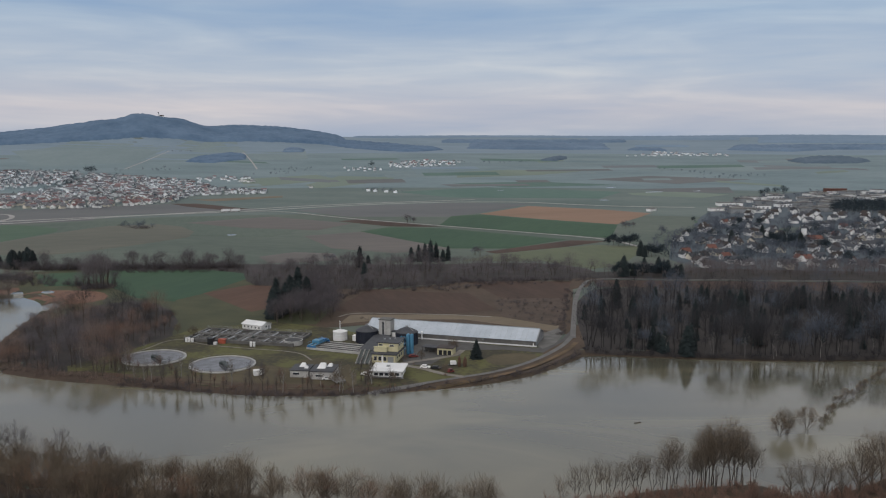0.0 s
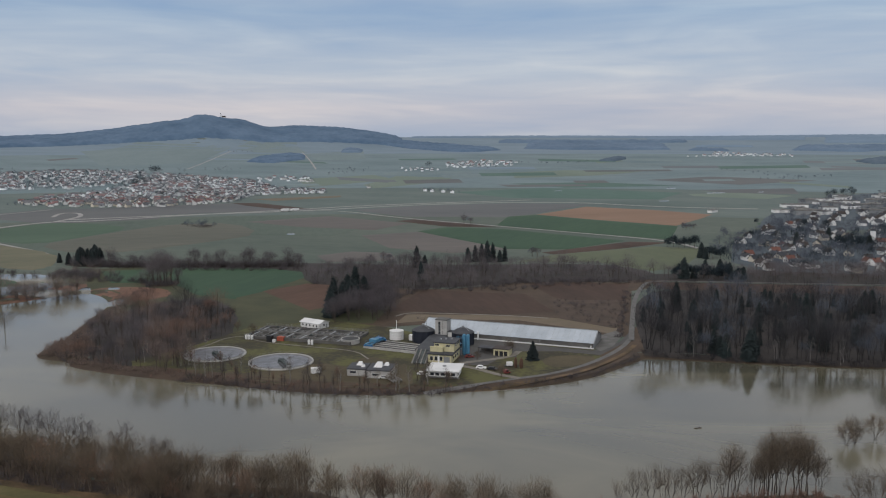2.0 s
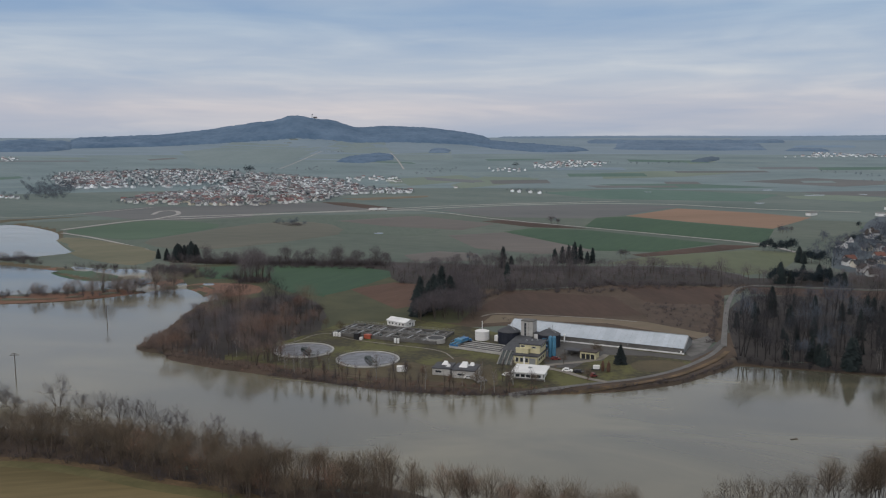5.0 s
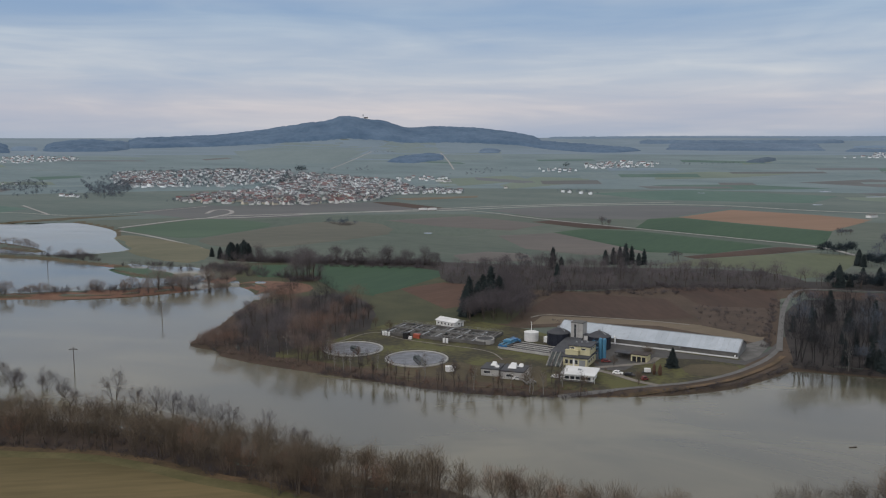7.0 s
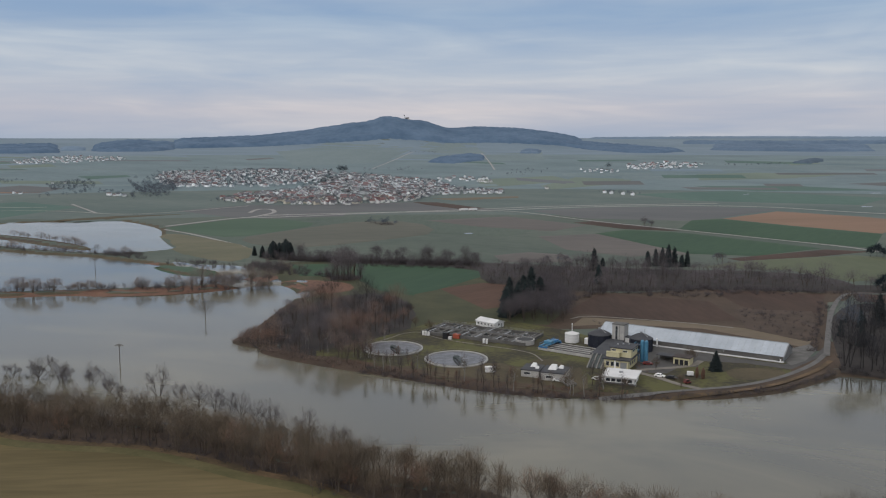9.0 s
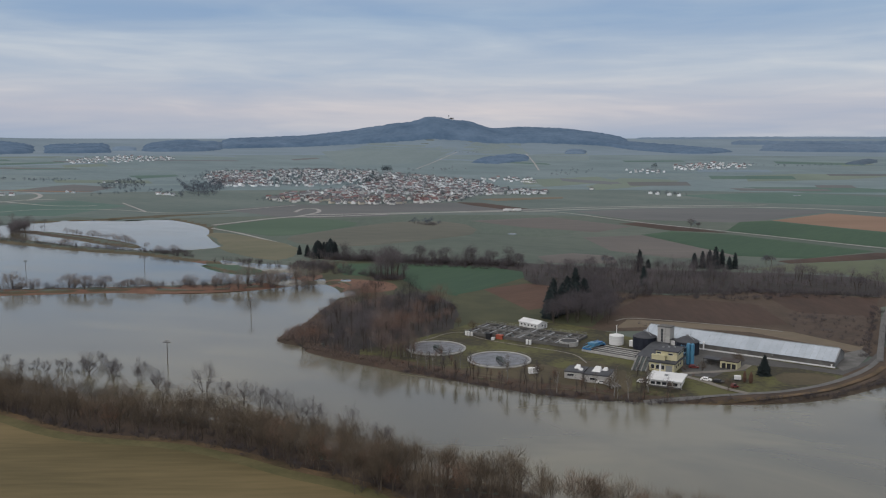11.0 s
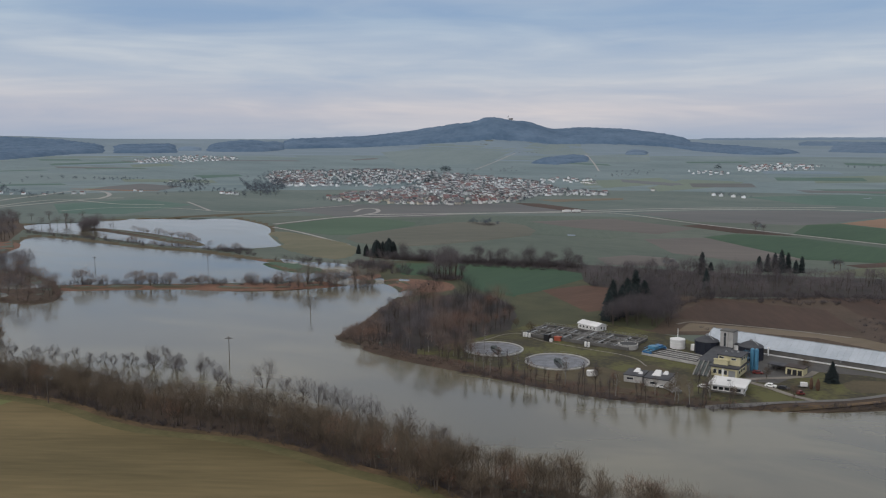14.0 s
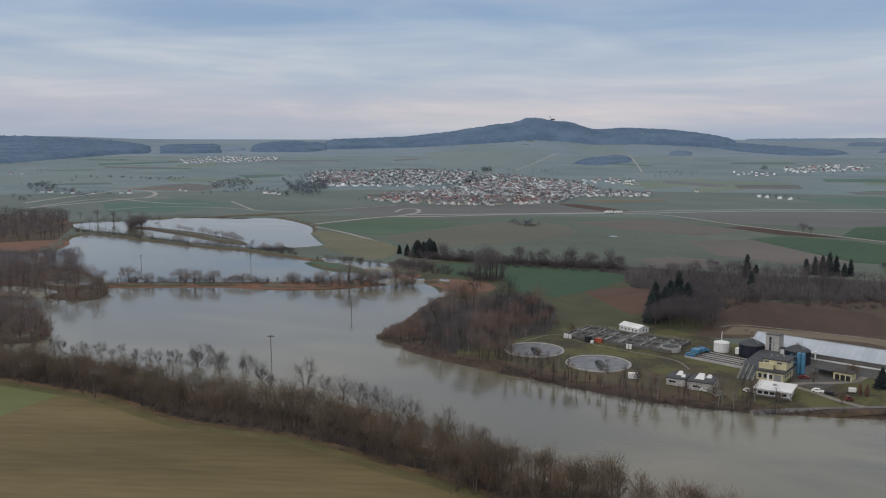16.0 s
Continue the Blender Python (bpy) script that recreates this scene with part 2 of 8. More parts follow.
    "dark_metal": material("dark_metal", (0.045, 0.055, 0.055), (0.08, 0.095, 0.095), scale=0.5, fine=3, rough=0.5, metal=0.3),
    "blue_paint": material("blue_paint", (0.06, 0.18, 0.29), (0.09, 0.24, 0.37), scale=0.4, fine=3, rough=0.4),
    "deep_blue": material("deep_blue", (0.03, 0.12, 0.28), (0.05, 0.17, 0.36), scale=0.4, fine=3, rough=0.4),
    "orange_paint": material("orange_paint", (0.30, 0.07, 0.045), (0.38, 0.1, 0.06), scale=0.4, fine=3, rough=0.5),
    "black_paint": material("black_paint", (0.012, 0.013, 0.015), (0.025, 0.026, 0.03), scale=0.4, fine=3, rough=0.5),
    "glass_roof": material("glass_roof", (0.32, 0.36, 0.41), (0.43, 0.47, 0.52), scale=0.15, fine=1.2, rough=0.3, spec=0.5, vary=0.05),
    "glass": material("window_glass", (0.02, 0.024, 0.03), (0.045, 0.05, 0.06), scale=0.3, fine=1.0, rough=0.08, spec=0.6),
    "tank_water": material("tank_water", (0.06, 0.06, 0.068), (0.17, 0.172, 0.192), scale=0.25, fine=1.6, rough=0.35, spec=0.5, contrast=(0.4, 0.65)),
    "dark_water": material("dark_water", (0.012, 0.011, 0.0095), (0.028, 0.025, 0.021), scale=0.2, fine=1.5, rough=0.35, spec=0.15),
    "roof_red": material("roof_red", (0.1, 0.045, 0.036), (0.155, 0.072, 0.056), scale=0.3, fine=2.0, vary=0.25),
    "roof_brown": material("roof_brown", (0.036, 0.03, 0.029), (0.066, 0.054, 0.051), scale=0.3, fine=2.0, vary=0.25),
    "roof_grey": material("roof_grey", (0.042, 0.045, 0.053), (0.075, 0.078, 0.088), scale=0.3, fine=2.0, vary=0.25),
    "roof_pink": material("roof_pink", (0.158, 0.095, 0.096), (0.23, 0.138, 0.136), scale=0.3, fine=2.0, vary=0.3),
    "roof_pale": material("roof_pale", (0.11, 0.112, 0.122), (0.18, 0.18, 0.19), scale=0.3, fine=2.0, vary=0.3),
    # walls of far houses: mild bluish haze is tinted into the white
    "town_wall_hazed": material("town_wall_hazed", (0.71, 0.73, 0.76), (0.84, 0.86, 0.88), scale=0.02, fine=0.2, vary=0.3, island=True),
    "town_roof": material("town_roof", (0.15, 0.104, 0.108), (0.214, 0.148, 0.148), scale=0.01, fine=0.1, vary=0.4, island=True),
    "town_roof_grey": material("town_roof_grey", (0.105, 0.11, 0.122), (0.165, 0.17, 0.185), scale=0.01, fine=0.1, vary=0.35, island=True),
    "wood_pole": material("wood_pole", (0.07, 0.06, 0.055), (0.12, 0.105, 0.095), scale=1, fine=6),
    "thuja": material("thuja", (0.07, 0.04, 0.028), (0.11, 0.065, 0.045), scale=0.8, fine=5, bump=0.5),
    "tyre": material("tyre", (0.015, 0.015, 0.016), (0.03, 0.03, 0.03), scale=2, fine=9),
    "red_paint": material("red_paint", (0.13, 0.03, 0.028), (0.18, 0.045, 0.04), scale=1, fine=5, rough=0.4),
    "twig_willow": material("twig_willow", (0.13, 0.105, 0.095), (0.21, 0.172, 0.152), scale=0.11, fine=0.7, vary=0.1, island=True, soft=True),
    "twig_spit": material("twig_spit", (0.112, 0.081, 0.07), (0.188, 0.138, 0.119), scale=0.11, fine=0.7, vary=0.1, island=True, soft=True),
    # dark needles with a blue haze tint in the colour
    "evergreen": material("evergreen", (0.014, 0.024, 0.032), (0.03, 0.045, 0.056), scale=0.05, fine=0.4, vary=0.3, island=True),
    # far crop: green with distance haze mixed in
    "crop_far_hazed": material("crop_far_hazed", (0.058, 0.112, 0.095), (0.09, 0.145, 0.122), scale=0.006, fine=0.1, stretch=(1, 0.2, 1), turn=-15),
    # bare trees of village and plain, lightened and blued as painted haze
    "twig_town_hazed": material("twig_town_hazed", (0.06, 0.076, 0.1), (0.1, 0.12, 0.148), scale=0.11, fine=0.7, vary=0.1, island=True, soft=True),
    "grey_wall": material("grey_wall", (0.33, 0.325, 0.315), (0.46, 0.45, 0.435), scale=0.3, fine=2.0),
    "basin_wall": material("basin_wall", (0.082, 0.08, 0.078), (0.138, 0.133, 0.128), scale=0.3, fine=2.0),
}


def water_material():
    m = bpy.data.materials.new("flood_water")
    m.use_nodes = True
    t = m.node_tree
    b = t.nodes["Principled BSDF"]
    b.inputs["Roughness"].default_value, b.inputs["IOR"].default_value = 0.10, 1.41
    b.inputs["Specular IOR Level"].default_value = 1.0
    co, mp = t.nodes.new("ShaderNodeTexCoord"), t.nodes.new("ShaderNodeMapping")
    link_nodes(t, co, "Object", mp, 0)
    mp.inputs["Scale"].default_value = (0.42, 1.2, 1)
    mp.inputs["Rotation"].default_value = (0, 0, radians(-8))
    n = t.nodes.new("ShaderNodeTexNoise")
    n.inputs["Scale"].default_value, n.inputs["Detail"].default_value, n.inputs["Distortion"].default_value = 0.016, 6, 1.2
    link_nodes(t, mp, 0, n, 0)
    r = ramp_node(t, [(0.38, (0.078, 0.075, 0.056)), (0.62, (0.145, 0.132, 0.09))])
    link_nodes(t, n, 0, r, 0)
    link_nodes(t, r, 0, b, "Base Color")
    rr = ramp_node(t, [(0.35, (0.09, 0.09, 0.09)), (0.65, (0.15, 0.15, 0.15))])
    link_nodes(t, n, 0, rr, 0)
    link_nodes(t, rr, 0, b, "Roughness")
    w = t.nodes.new("ShaderNodeTexNoise")
    w.inputs["Scale"].default_value, w.inputs["Detail"].default_value = 0.6, 3
    link_nodes(t, co, "Object", w, 0)
    bn = t.nodes.new("ShaderNodeBump")
    bn.inputs["Strength"].default_value, bn.inputs["Distance"].default_value = 0.03, 0.10
    link_nodes(t, w, 0, bn, "Height")
    link_nodes(t, bn, 0, b, "Normal")
    return m


M["water"] = water_material()


# ---------------------------------------------------------------- mesh helpers
def part(name, bm, mat, parent=None, label=""):
    """Links a bmesh as one mesh object under a thing or a part."""
    me = bpy.data.meshes.new(name)
    bm.to_mesh(me)
    bm.free()
    for m in (mat if isinstance(mat, (list, tuple)) else [mat]):
        me.materials.append(m)
    ob = new(name, me)
    ob.parent = parent
    return tagged(ob, label)


def thing(name, label, category, at=(0, 0, 0), turn=0.0, group="", kind=""):
    ob = new(name)
    ob.matrix_world = pose(*at, 0, 0, turn)
    return tagged(ob, label, category, group, kind)


def add_box(bm, x0, x1, y0, y1, z0, z1, mi=0):
    v = [bm.verts.new(p) for p in ((x0, y0, z0), (x1, y0, z0), (x1, y1, z0), (x0, y1, z0), (x0, y0, z1), (x1, y0, z1), (x1, y1, z1), (x0, y1, z1))]
    for q in ((3, 2, 1, 0), (4, 5, 6, 7), (0, 1, 5, 4), (1, 2, 6, 5), (2, 3, 7, 6), (3, 0, 4, 7)):
        bm.faces.new([v[i] for i in q]).material_index = mi


def box(x0, x1, y0, y1, z0, z1):
    bm = bmesh.new()
    add_box(bm, x0, x1, y0, y1, z0, z1)
    return bm


def add_lathe(bm, profile, n=24, x=0.0, y=0.0):
    """Turns a profile of (radius, height) round the upright axis; closes the ends."""
    rings = []
    for r, z in profile:
        rings.append([bm.verts.new((x + r * math.cos(2 * math.pi * k / n), y + r * math.sin(2 * math.pi * k / n), z)) for k in range(n)])
    for a, b in zip(rings, rings[1:]):
        for k in range(n):
            bm.faces.new((a[k], a[(k + 1) % n], b[(k + 1) % n], b[k]))
    bm.faces.new(rings[0][::-1])
    bm.faces.new(rings[-1])


def lathe(profile, n=24, x=0.0, y=0.0):
    bm = bmesh.new()
    add_lathe(bm, profile, n, x, y)
    return bm


def add_bar(bm, a, b, w, n=4):
    """A straight bar of thickness w from a to b."""
    a, b = Vector(a), Vector(b)
    q = (b - a).to_track_quat("Z", "Y").to_matrix()
    rings = []
    for p in (a, b):
        rings.append([bm.verts.new(p + q @ Vector((w / 2 * math.cos(2 * math.pi * (k + 0.5) / n), w / 2 * math.sin(2 * math.pi * (k + 0.5) / n), 0))) for k in range(n)])
    for k in range(n):
        bm.faces.new((rings[0][k], rings[0][(k + 1) % n], rings[1][(k + 1) % n], rings[1][k]))
    bm.faces.new(rings[0][::-1])
    bm.faces.new(rings[1])


def bars(pairs, w, n=4):
    bm = bmesh.new()
    for a, b in pairs:
        add_bar(bm, a, b, w, n)
    return bm


def smooth_line(pts, rounds=2, closed=False):
    """Corner cutting: a polyline with rounded corners."""
    p = [tuple(q) for q in pts]
    for _ in range(rounds):
        out = [] if closed else [p[0]]
        for a, b in zip(p, p[1:] + (p[:1] if closed else [])):
            out += [(0.75 * a[0] + 0.25 * b[0], 0.75 * a[1] + 0.25 * b[1]), (0.25 * a[0] + 0.75 * b[0], 0.25 * a[1] + 0.75 * b[1])]
        p = out if closed else out + [p[-1]]
    return p


def inside(px, py, poly):
    px, py = np.asarray(px, float), np.asarray(py, float)
    hit = np.zeros(px.shape, bool)
    for (x0, y0), (x1, y1) in zip(poly, poly[1:] + poly[:1]):
        if y0 != y1:
            hit ^= ((y0 > py) != (y1 > py)) & (px < (x1 - x0) * (py - y0) / (y1 - y0) + x0)
    return hit


def edge_distance(px, py, poly, closed=True):
    px, py = np.asarray(px, float), np.asarray(py, float)
    best = np.full(px.shape, 1e9)
    for (x0, y0), (x1, y1) in zip(poly, poly[1:] + (poly[:1] if closed else [])):
        dx, dy = x1 - x0, y1 - y0
        k = np.clip(((px - x0) * dx + (py - y0) * dy) / max(dx * dx + dy * dy, 1e-9), 0, 1)
        best = np.minimum(best, np.hypot(px - x0 - k * dx, py - y0 - k * dy))
    return best


# ---------------------------------------------------------------- land and water
FAR_SHORE = [(242.2, 370.5), (201.9, 381), (157.4, 378), (107.9, 383.9), (67.5, 390.4), (64.2, 385.9), (54.6, 373.7), (40.1, 356.1), (27.3, 347.4), (15.3, 341.4), (3.7, 336.6), (-10, 334.3), (-18.9, 331), (-40.9, 327.2), (-62.9, 326.2), (-85.9, 329.3), (-110.3, 335.7), (-135.4, 341.9), (-161.3, 347.8), (-190.8, 359.4)]
SPIT = [(-192, 366.8), (-211.8, 370.9), (-217.5, 382.7), (-216.2, 400), (-231.5, 468.5), (-234.8, 504.3), (-273.8, 547.7), (-298.5, 503.6), (-321.1, 482.4), (-348.7, 469.5), (-383.4, 465.3), (-416.6, 446.8), (-449.4, 428.3), (-505.9, 411.9), (-603.8, 372.5)]
NEAR_SHORE = [(-401.4, 246), (-340.1, 257.7), (-309.2, 261.6), (-278.7, 264.2), (-246.2, 262.7), (-216.8, 261.9), (-189.1, 260.5), (-161, 255.4), (-133.8, 247.3), (-113.9, 242.3), (-89.4, 236.5), (-71.1, 234.6), (-54.4, 233.5)]
NEAR_SHORE_EAST = [(-34.5, 223.1), (2.5, 218.7), (17.9, 222.4), (33.5, 224.2), (50.4, 231.1), (61.1, 235.7), (76.3, 237.6), (93.6, 240.1), (100.1, 227.9), (119.7, 235.9), (145.5, 253.3), (193.8, 278.8)]
RIVER = smooth_line(FAR_SHORE + SPIT + NEAR_SHORE + NEAR_SHORE_EAST, 2, True)
MID_LAKE = smooth_line([(-760.2, 671.4), (-650.2, 651), (-556.9, 628.3), (-490.2, 627.1), (-424.4, 603.7), (-356.3, 583.8), (-321.8, 586.4), (-298.9, 553.1), (-313.4, 528.9), (-339.9, 510.7), (-383.8, 484.1), (-432.1, 463.5), (-464.2, 442.5), (-524.7, 427.3), (-618.6, 424.3), (-712.3, 510.6), (-625.5, 539.4)], 2, True)
TOP_LAKE = smooth_line([(-795, 702), (-700.9, 693.9), (-590.2, 657.9), (-510.8, 645.2), (-472.6, 654.5), (-446.7, 696.1), (-478, 724), (-524, 779), (-565, 844), (-628, 894), (-688, 929), (-719, 886), (-782, 883), (-799, 820), (-863, 762)], 2, True)
ISLAND = smooth_line([(-685.7, 398.1), (-562.2, 484.4), (-522, 470.3), (-466.8, 438.9), (-422.4, 396.3), (-432.7, 380.5), (-471.7, 383.8), (-516.9, 369.3), (-578.8, 335.2)], 2, True)
ISLET = smooth_line([(-538.1, 311.2), (-460.7, 358.5), (-425.6, 349.7), (-379.1, 317.4), (-359.3, 297.8), (-367.9, 285.4), (-445.2, 256.6)], 2, True)
TOP_ISLAND = smooth_line([(-763, 747), (-739, 758), (-666, 743), (-561, 700), (-509.8, 660.8), (-568.7, 674.3), (-666, 717)], 1, True)
GREEN_SPIT = smooth_line([(-407.7, 591.9), (-377.1, 591.5), (-328.1, 597.8), (-317.6, 578.7), (-348.4, 554.4), (-377.3, 567.1)], 1, True)


def rise(d):
    """Height of the land by its distance: a level plain, then slow slopes up to the far plateau."""
    def step(x):
        x = np.clip(x, 0, 1)
        return x * x * (3 - 2 * x)
    return 1.2 + 58 * step((d - 1500) / 2600) + 52 * step((d - 3900) / 950)


# broad rounded hills: bearing to the left of north (degrees), distance, height, half-widths across and along (m)
HILLS = [(5.5 + k, 4330, h, 87, 300) for k, h in enumerate((6, 1, 17, 23, 26, 33, 33, 36, 36, 36, 21, 56, 50, 52, 77, 37, 52, 36, 37, 26, 24, 19, 12, 12, 10, 8, 6, 4, 3, 0, 15))]
HILLS += [(51.0, 4600, 20, 330, 220), (47.0, 4600, 6, 200, 200), (-22.0, 4750, 8, 500, 200), (-3.0, 4750, 5, 600, 200)]


def hill_height(x, y):
    z = np.zeros(np.shape(x))
    for az, d, h, across, along in HILLS:
        a = radians(az)
        u, v = x * math.cos(a) + y * math.sin(a), -x * math.sin(a) + y * math.cos(a) - d
        z = z + h * np.exp(-(u / across) ** 2 - np.where(v < 0, (v / along) ** 2, (v / 260) ** 2))
    return z


def shore_distance(x, y):
    """Metres to the waterline; negative on the water."""
    d = np.full(np.shape(x), 1e9)
    for w in (RIVER, MID_LAKE, TOP_LAKE):
        e = edge_distance(x, y, w)
        d = np.minimum(d, np.where(inside(x, y, w), -e, e))
    for w in (ISLAND, ISLET, TOP_ISLAND, GREEN_SPIT):
        e = edge_distance(x, y, w)
        d = np.maximum(d, np.where(inside(x, y, w), e, -e))
    return d


def ground_z(x, y):
    x, y = np.asarray(x, float), np.asarray(y, float)
    r = np.hypot(x, y)
    z = rise(r) + hill_height(x, y)
    near = r < 1700
    if near.any():
        s = shore_distance(x[near], y[near]) if x.ndim else shore_distance(x, y)
        bank = np.clip(s * 0.3, -2.2, 1.2) - 1.2
        if x.ndim:
            z[near] += bank
        else:
            z = z + bank
    return z


def gz(x, y):
    return float(ground_z(np.array([x]), np.array([y]))[0])


def mesh_object(name, verts, faces, mats, mat_index=None, smooth=False):
    me = bpy.data.meshes.new(name)
    verts, faces = np.asarray(verts, np.float32), np.asarray(faces, np.int32)
    k = faces.shape[1]
    me.vertices.add(len(verts))
    me.vertices.foreach_set("co", verts.ravel())
    me.loops.add(faces.size)
    me.loops.foreach_set("vertex_index", faces.ravel())
    me.polygons.add(len(faces))
    me.polygons.foreach_set("loop_start", np.arange(0, faces.size, k, dtype=np.int32))
    if mat_index is not None:
        me.polygons.foreach_set("material_index", np.asarray(mat_index, np.int32))
    if smooth:
        me.polygons.foreach_set("use_smooth", np.ones(len(faces), bool))
    me.update(calc_edges=True)
    me.validate()
    for m in mats:
        me.materials.append(m)
    return new(name, me)


def build_ground():
    az = np.radians(np.concatenate([np.arange(-180, -66, 6), np.arange(-66, 46, 0.4), np.arange(46, 180, 6)]))
    rad = [0.5, 60, 120, 170] + list(np.arange(195, 800, 3.0))
    while rad[-1] < 4880:
        rad.append(rad[-1] + min(50, 3 + (rad[-1] - 800) * 0.06))
    rad = np.array(rad)
    R, A = np.meshgrid(rad, az, indexing="ij")
    x, y = (R * np.sin(A)).ravel(), (R * np.cos(A)).ravel()
    z = ground_z(x, y)
    n = len(az)
    i, j = np.meshgrid(np.arange(len(rad) - 1), np.arange(n), indexing="ij")
    a, b = i * n + j, i * n + (j + 1) % n
    faces = np.stack([a, b, b + n, a + n], -1).reshape(-1, 4)[:, ::-1]
    cx, cy = x[faces].mean(1), y[faces].mean(1)
    close = np.hypot(cx, cy) < 1500
    bank = np.zeros(len(faces), np.int32)
    lakes = np.minimum(edge_distance(cx[close], cy[close], MID_LAKE), edge_distance(cx[close], cy[close], TOP_LAKE)) < 30
    bank[close] = np.where(shore_distance(cx[close], cy[close]) < np.where(lakes, 6, 9), np.where(lakes, 2, 1), 0)
    ob = mesh_object("ground", np.stack([x, y, z], 1), faces, [M["meadow"], M["bank_soil"], M["grass_dry"]], bank, smooth=True)
    tagged(ob, "winter meadow plain of dull green grass rising to far hills", "ground", kind="structure")


def build_water():
    x = np.linspace(-900, 420, 12)
    y = np.linspace(150, 1350, 12)
    X, Y = np.meshgrid(x, y, indexing="ij")
    i, j = np.meshgrid(np.arange(11), np.arange(11), indexing="ij")
    a = (i * 12 + j).ravel()
    ob = mesh_object("water", np.stack([X.ravel(), Y.ravel(), 0 * X.ravel()], 1), np.stack([a, a + 12, a + 13, a + 1], 1), [M["water"]])
    tagged(ob, "muddy grey-brown flood water with soft reflections of the sky", "water", kind="structure")


build_ground()
build_water()


LAID = []  # extents and layers of the sheets laid so far: each lies a little above those under it


def drape(name, outline, mat, label, category="field", lift=0.02, step=None, rounded=0, kind="structure"):
    """A sheet of land with its own cover, laid over the ground inside an outline."""
    poly = smooth_line(outline, rounded, True) if rounded else list(outline)
    xs, ys = [p[0] for p in poly], [p[1] for p in poly]
    far = math.hypot(sum(xs) / len(xs), sum(ys) / len(ys))
    here = (min(xs), max(xs), min(ys), max(ys))
    under = [q for q in LAID if q[0] < here[1] and q[1] > here[0] and q[2] < here[3] and q[3] > here[2]]
    layer = 1 + max([q[4] for q in under], default=0)
    LAID.append((*here, layer))
    lift = lift + 0.012 * layer
    step = step or max(8, far / 45)
    bm = bmesh.new()
    f = bm.faces.new([bm.verts.new((x, y, 0)) for x, y in poly])
    for lo, hi, no in ((min(xs), max(xs), (1, 0, 0)), (min(ys), max(ys), (0, 1, 0))):
        k = lo + step
        while k < hi - 0.1:
            bmesh.ops.bisect_plane(bm, geom=bm.verts[:] + bm.edges[:] + bm.faces[:], plane_co=(k * no[0], k * no[1], 0), plane_no=no)
            k += step
    bmesh.ops.triangulate(bm, faces=bm.faces[:])
    co = np.array([v.co[:2] for v in bm.verts])
    z = ground_z(co[:, 0], co[:, 1]) + lift + np.hypot(co[:, 0], co[:, 1]) / 9000
    for v, h in zip(bm.verts, z):
        v.co.z = h
    if far > 560:  # the cover thins out into the next field
        rim = {}
        for e in [e for e in bm.edges if e.is_boundary]:
            a, b = e.verts
            mid = e.link_faces[0].calc_center_median() - a.co
            out = Vector((b.co.y - a.co.y, a.co.x - b.co.x, 0)).normalized()
            out = -out if out.dot(mid) > 0 else out
            for v in (a, b):
                rim[v] = rim.get(v, Vector()) + out
        foot = {v: bm.verts.new(v.co + o.normalized() * 4.0 - Vector((0, 0, 0.6))) for v, o in rim.items()}
        for e in [e for e in bm.edges if e.is_boundary]:
            a, b = e.verts
            bm.faces.new((a, b, foot[b], foot[a]))
    bmesh.ops.recalc_face_normals(bm, faces=bm.faces[:])
    if sum(q.normal.z for q in bm.faces) < 0:
        bmesh.ops.reverse_faces(bm, faces=bm.faces[:])
    for q in bm.faces:
        q.smooth = True
    return tagged(part(name, bm, mat), label, category, kind=kind)


RIBBONS = []


def ribbon(name, line, width, mat, label, category="road", lift=0.16, kind="structure"):
    """A road or path laid over the ground along a line."""
    pts = smooth_line(line, 2)
    dense = [pts[0]]
    for a, b in zip(pts, pts[1:]):
        n = max(1, int(math.dist(a, b) // max(6, math.hypot(*a) / 60)))
        dense += [(a[0] + (b[0] - a[0]) * k / n, a[1] + (b[1] - a[1]) * k / n) for k in range(1, n + 1)]
    p = np.array(dense)
    d = np.gradient(p, axis=0)
    d /= np.maximum(np.linalg.norm(d, axis=1, keepdims=True), 1e-6)
    nrm = np.stack([-d[:, 1], d[:, 0]], 1)
    far = np.hypot(p[:, 0], p[:, 1])
    RIBBONS.append(name)
    lift = lift + 0.004 * len(RIBBONS)
    rows = []
    for s in (-0.5, 0, 0.5):
        q = p + nrm * width * s
        rows.append(np.column_stack([q, ground_z(q[:, 0], q[:, 1]) + lift + far / 7000]))
    n = len(p)
    a = np.arange(n - 1)
    faces = np.concatenate([np.stack([a + k * n, a + 1 + k * n, a + 1 + (k + 1) * n, a + (k + 1) * n], 1)[:, ::-1] for k in (0, 1)])
    return tagged(mesh_object(name, np.concatenate(rows), faces, [mat], smooth=True), label, category, kind=kind)


# fields of the plain
def sector(az0, az1, d0, d1, n=10):
    """An outline between two bearings (degrees left of north) and two distances."""
    out = []
    for d, a, b in ((d0, az0, az1), (d1, az1, az0)):
        for k in range(n + 1):
            w = radians(a + (b - a) * k / n)
            out.append((-math.sin(w) * d, math.cos(w) * d))
    return out


# three ground sheets by distance, each with more haze in its colour
drape("pasture", sector(-62, 64, 1150, 1760, 40), M["pasture_near_hazed"], "wide winter pasture of the plain, light haze in its colour", step=40)
drape("pasture", sector(-62, 64, 1740, 3320, 40), M["pasture"], "wide winter pasture of the far plain, blue haze in its colour", step=60)
drape("pasture", sector(-62, 64, 3300, 4860, 40), M["pasture_far_hazed"], "far slopes below the horizon, strong blue haze in their colour", step=60)
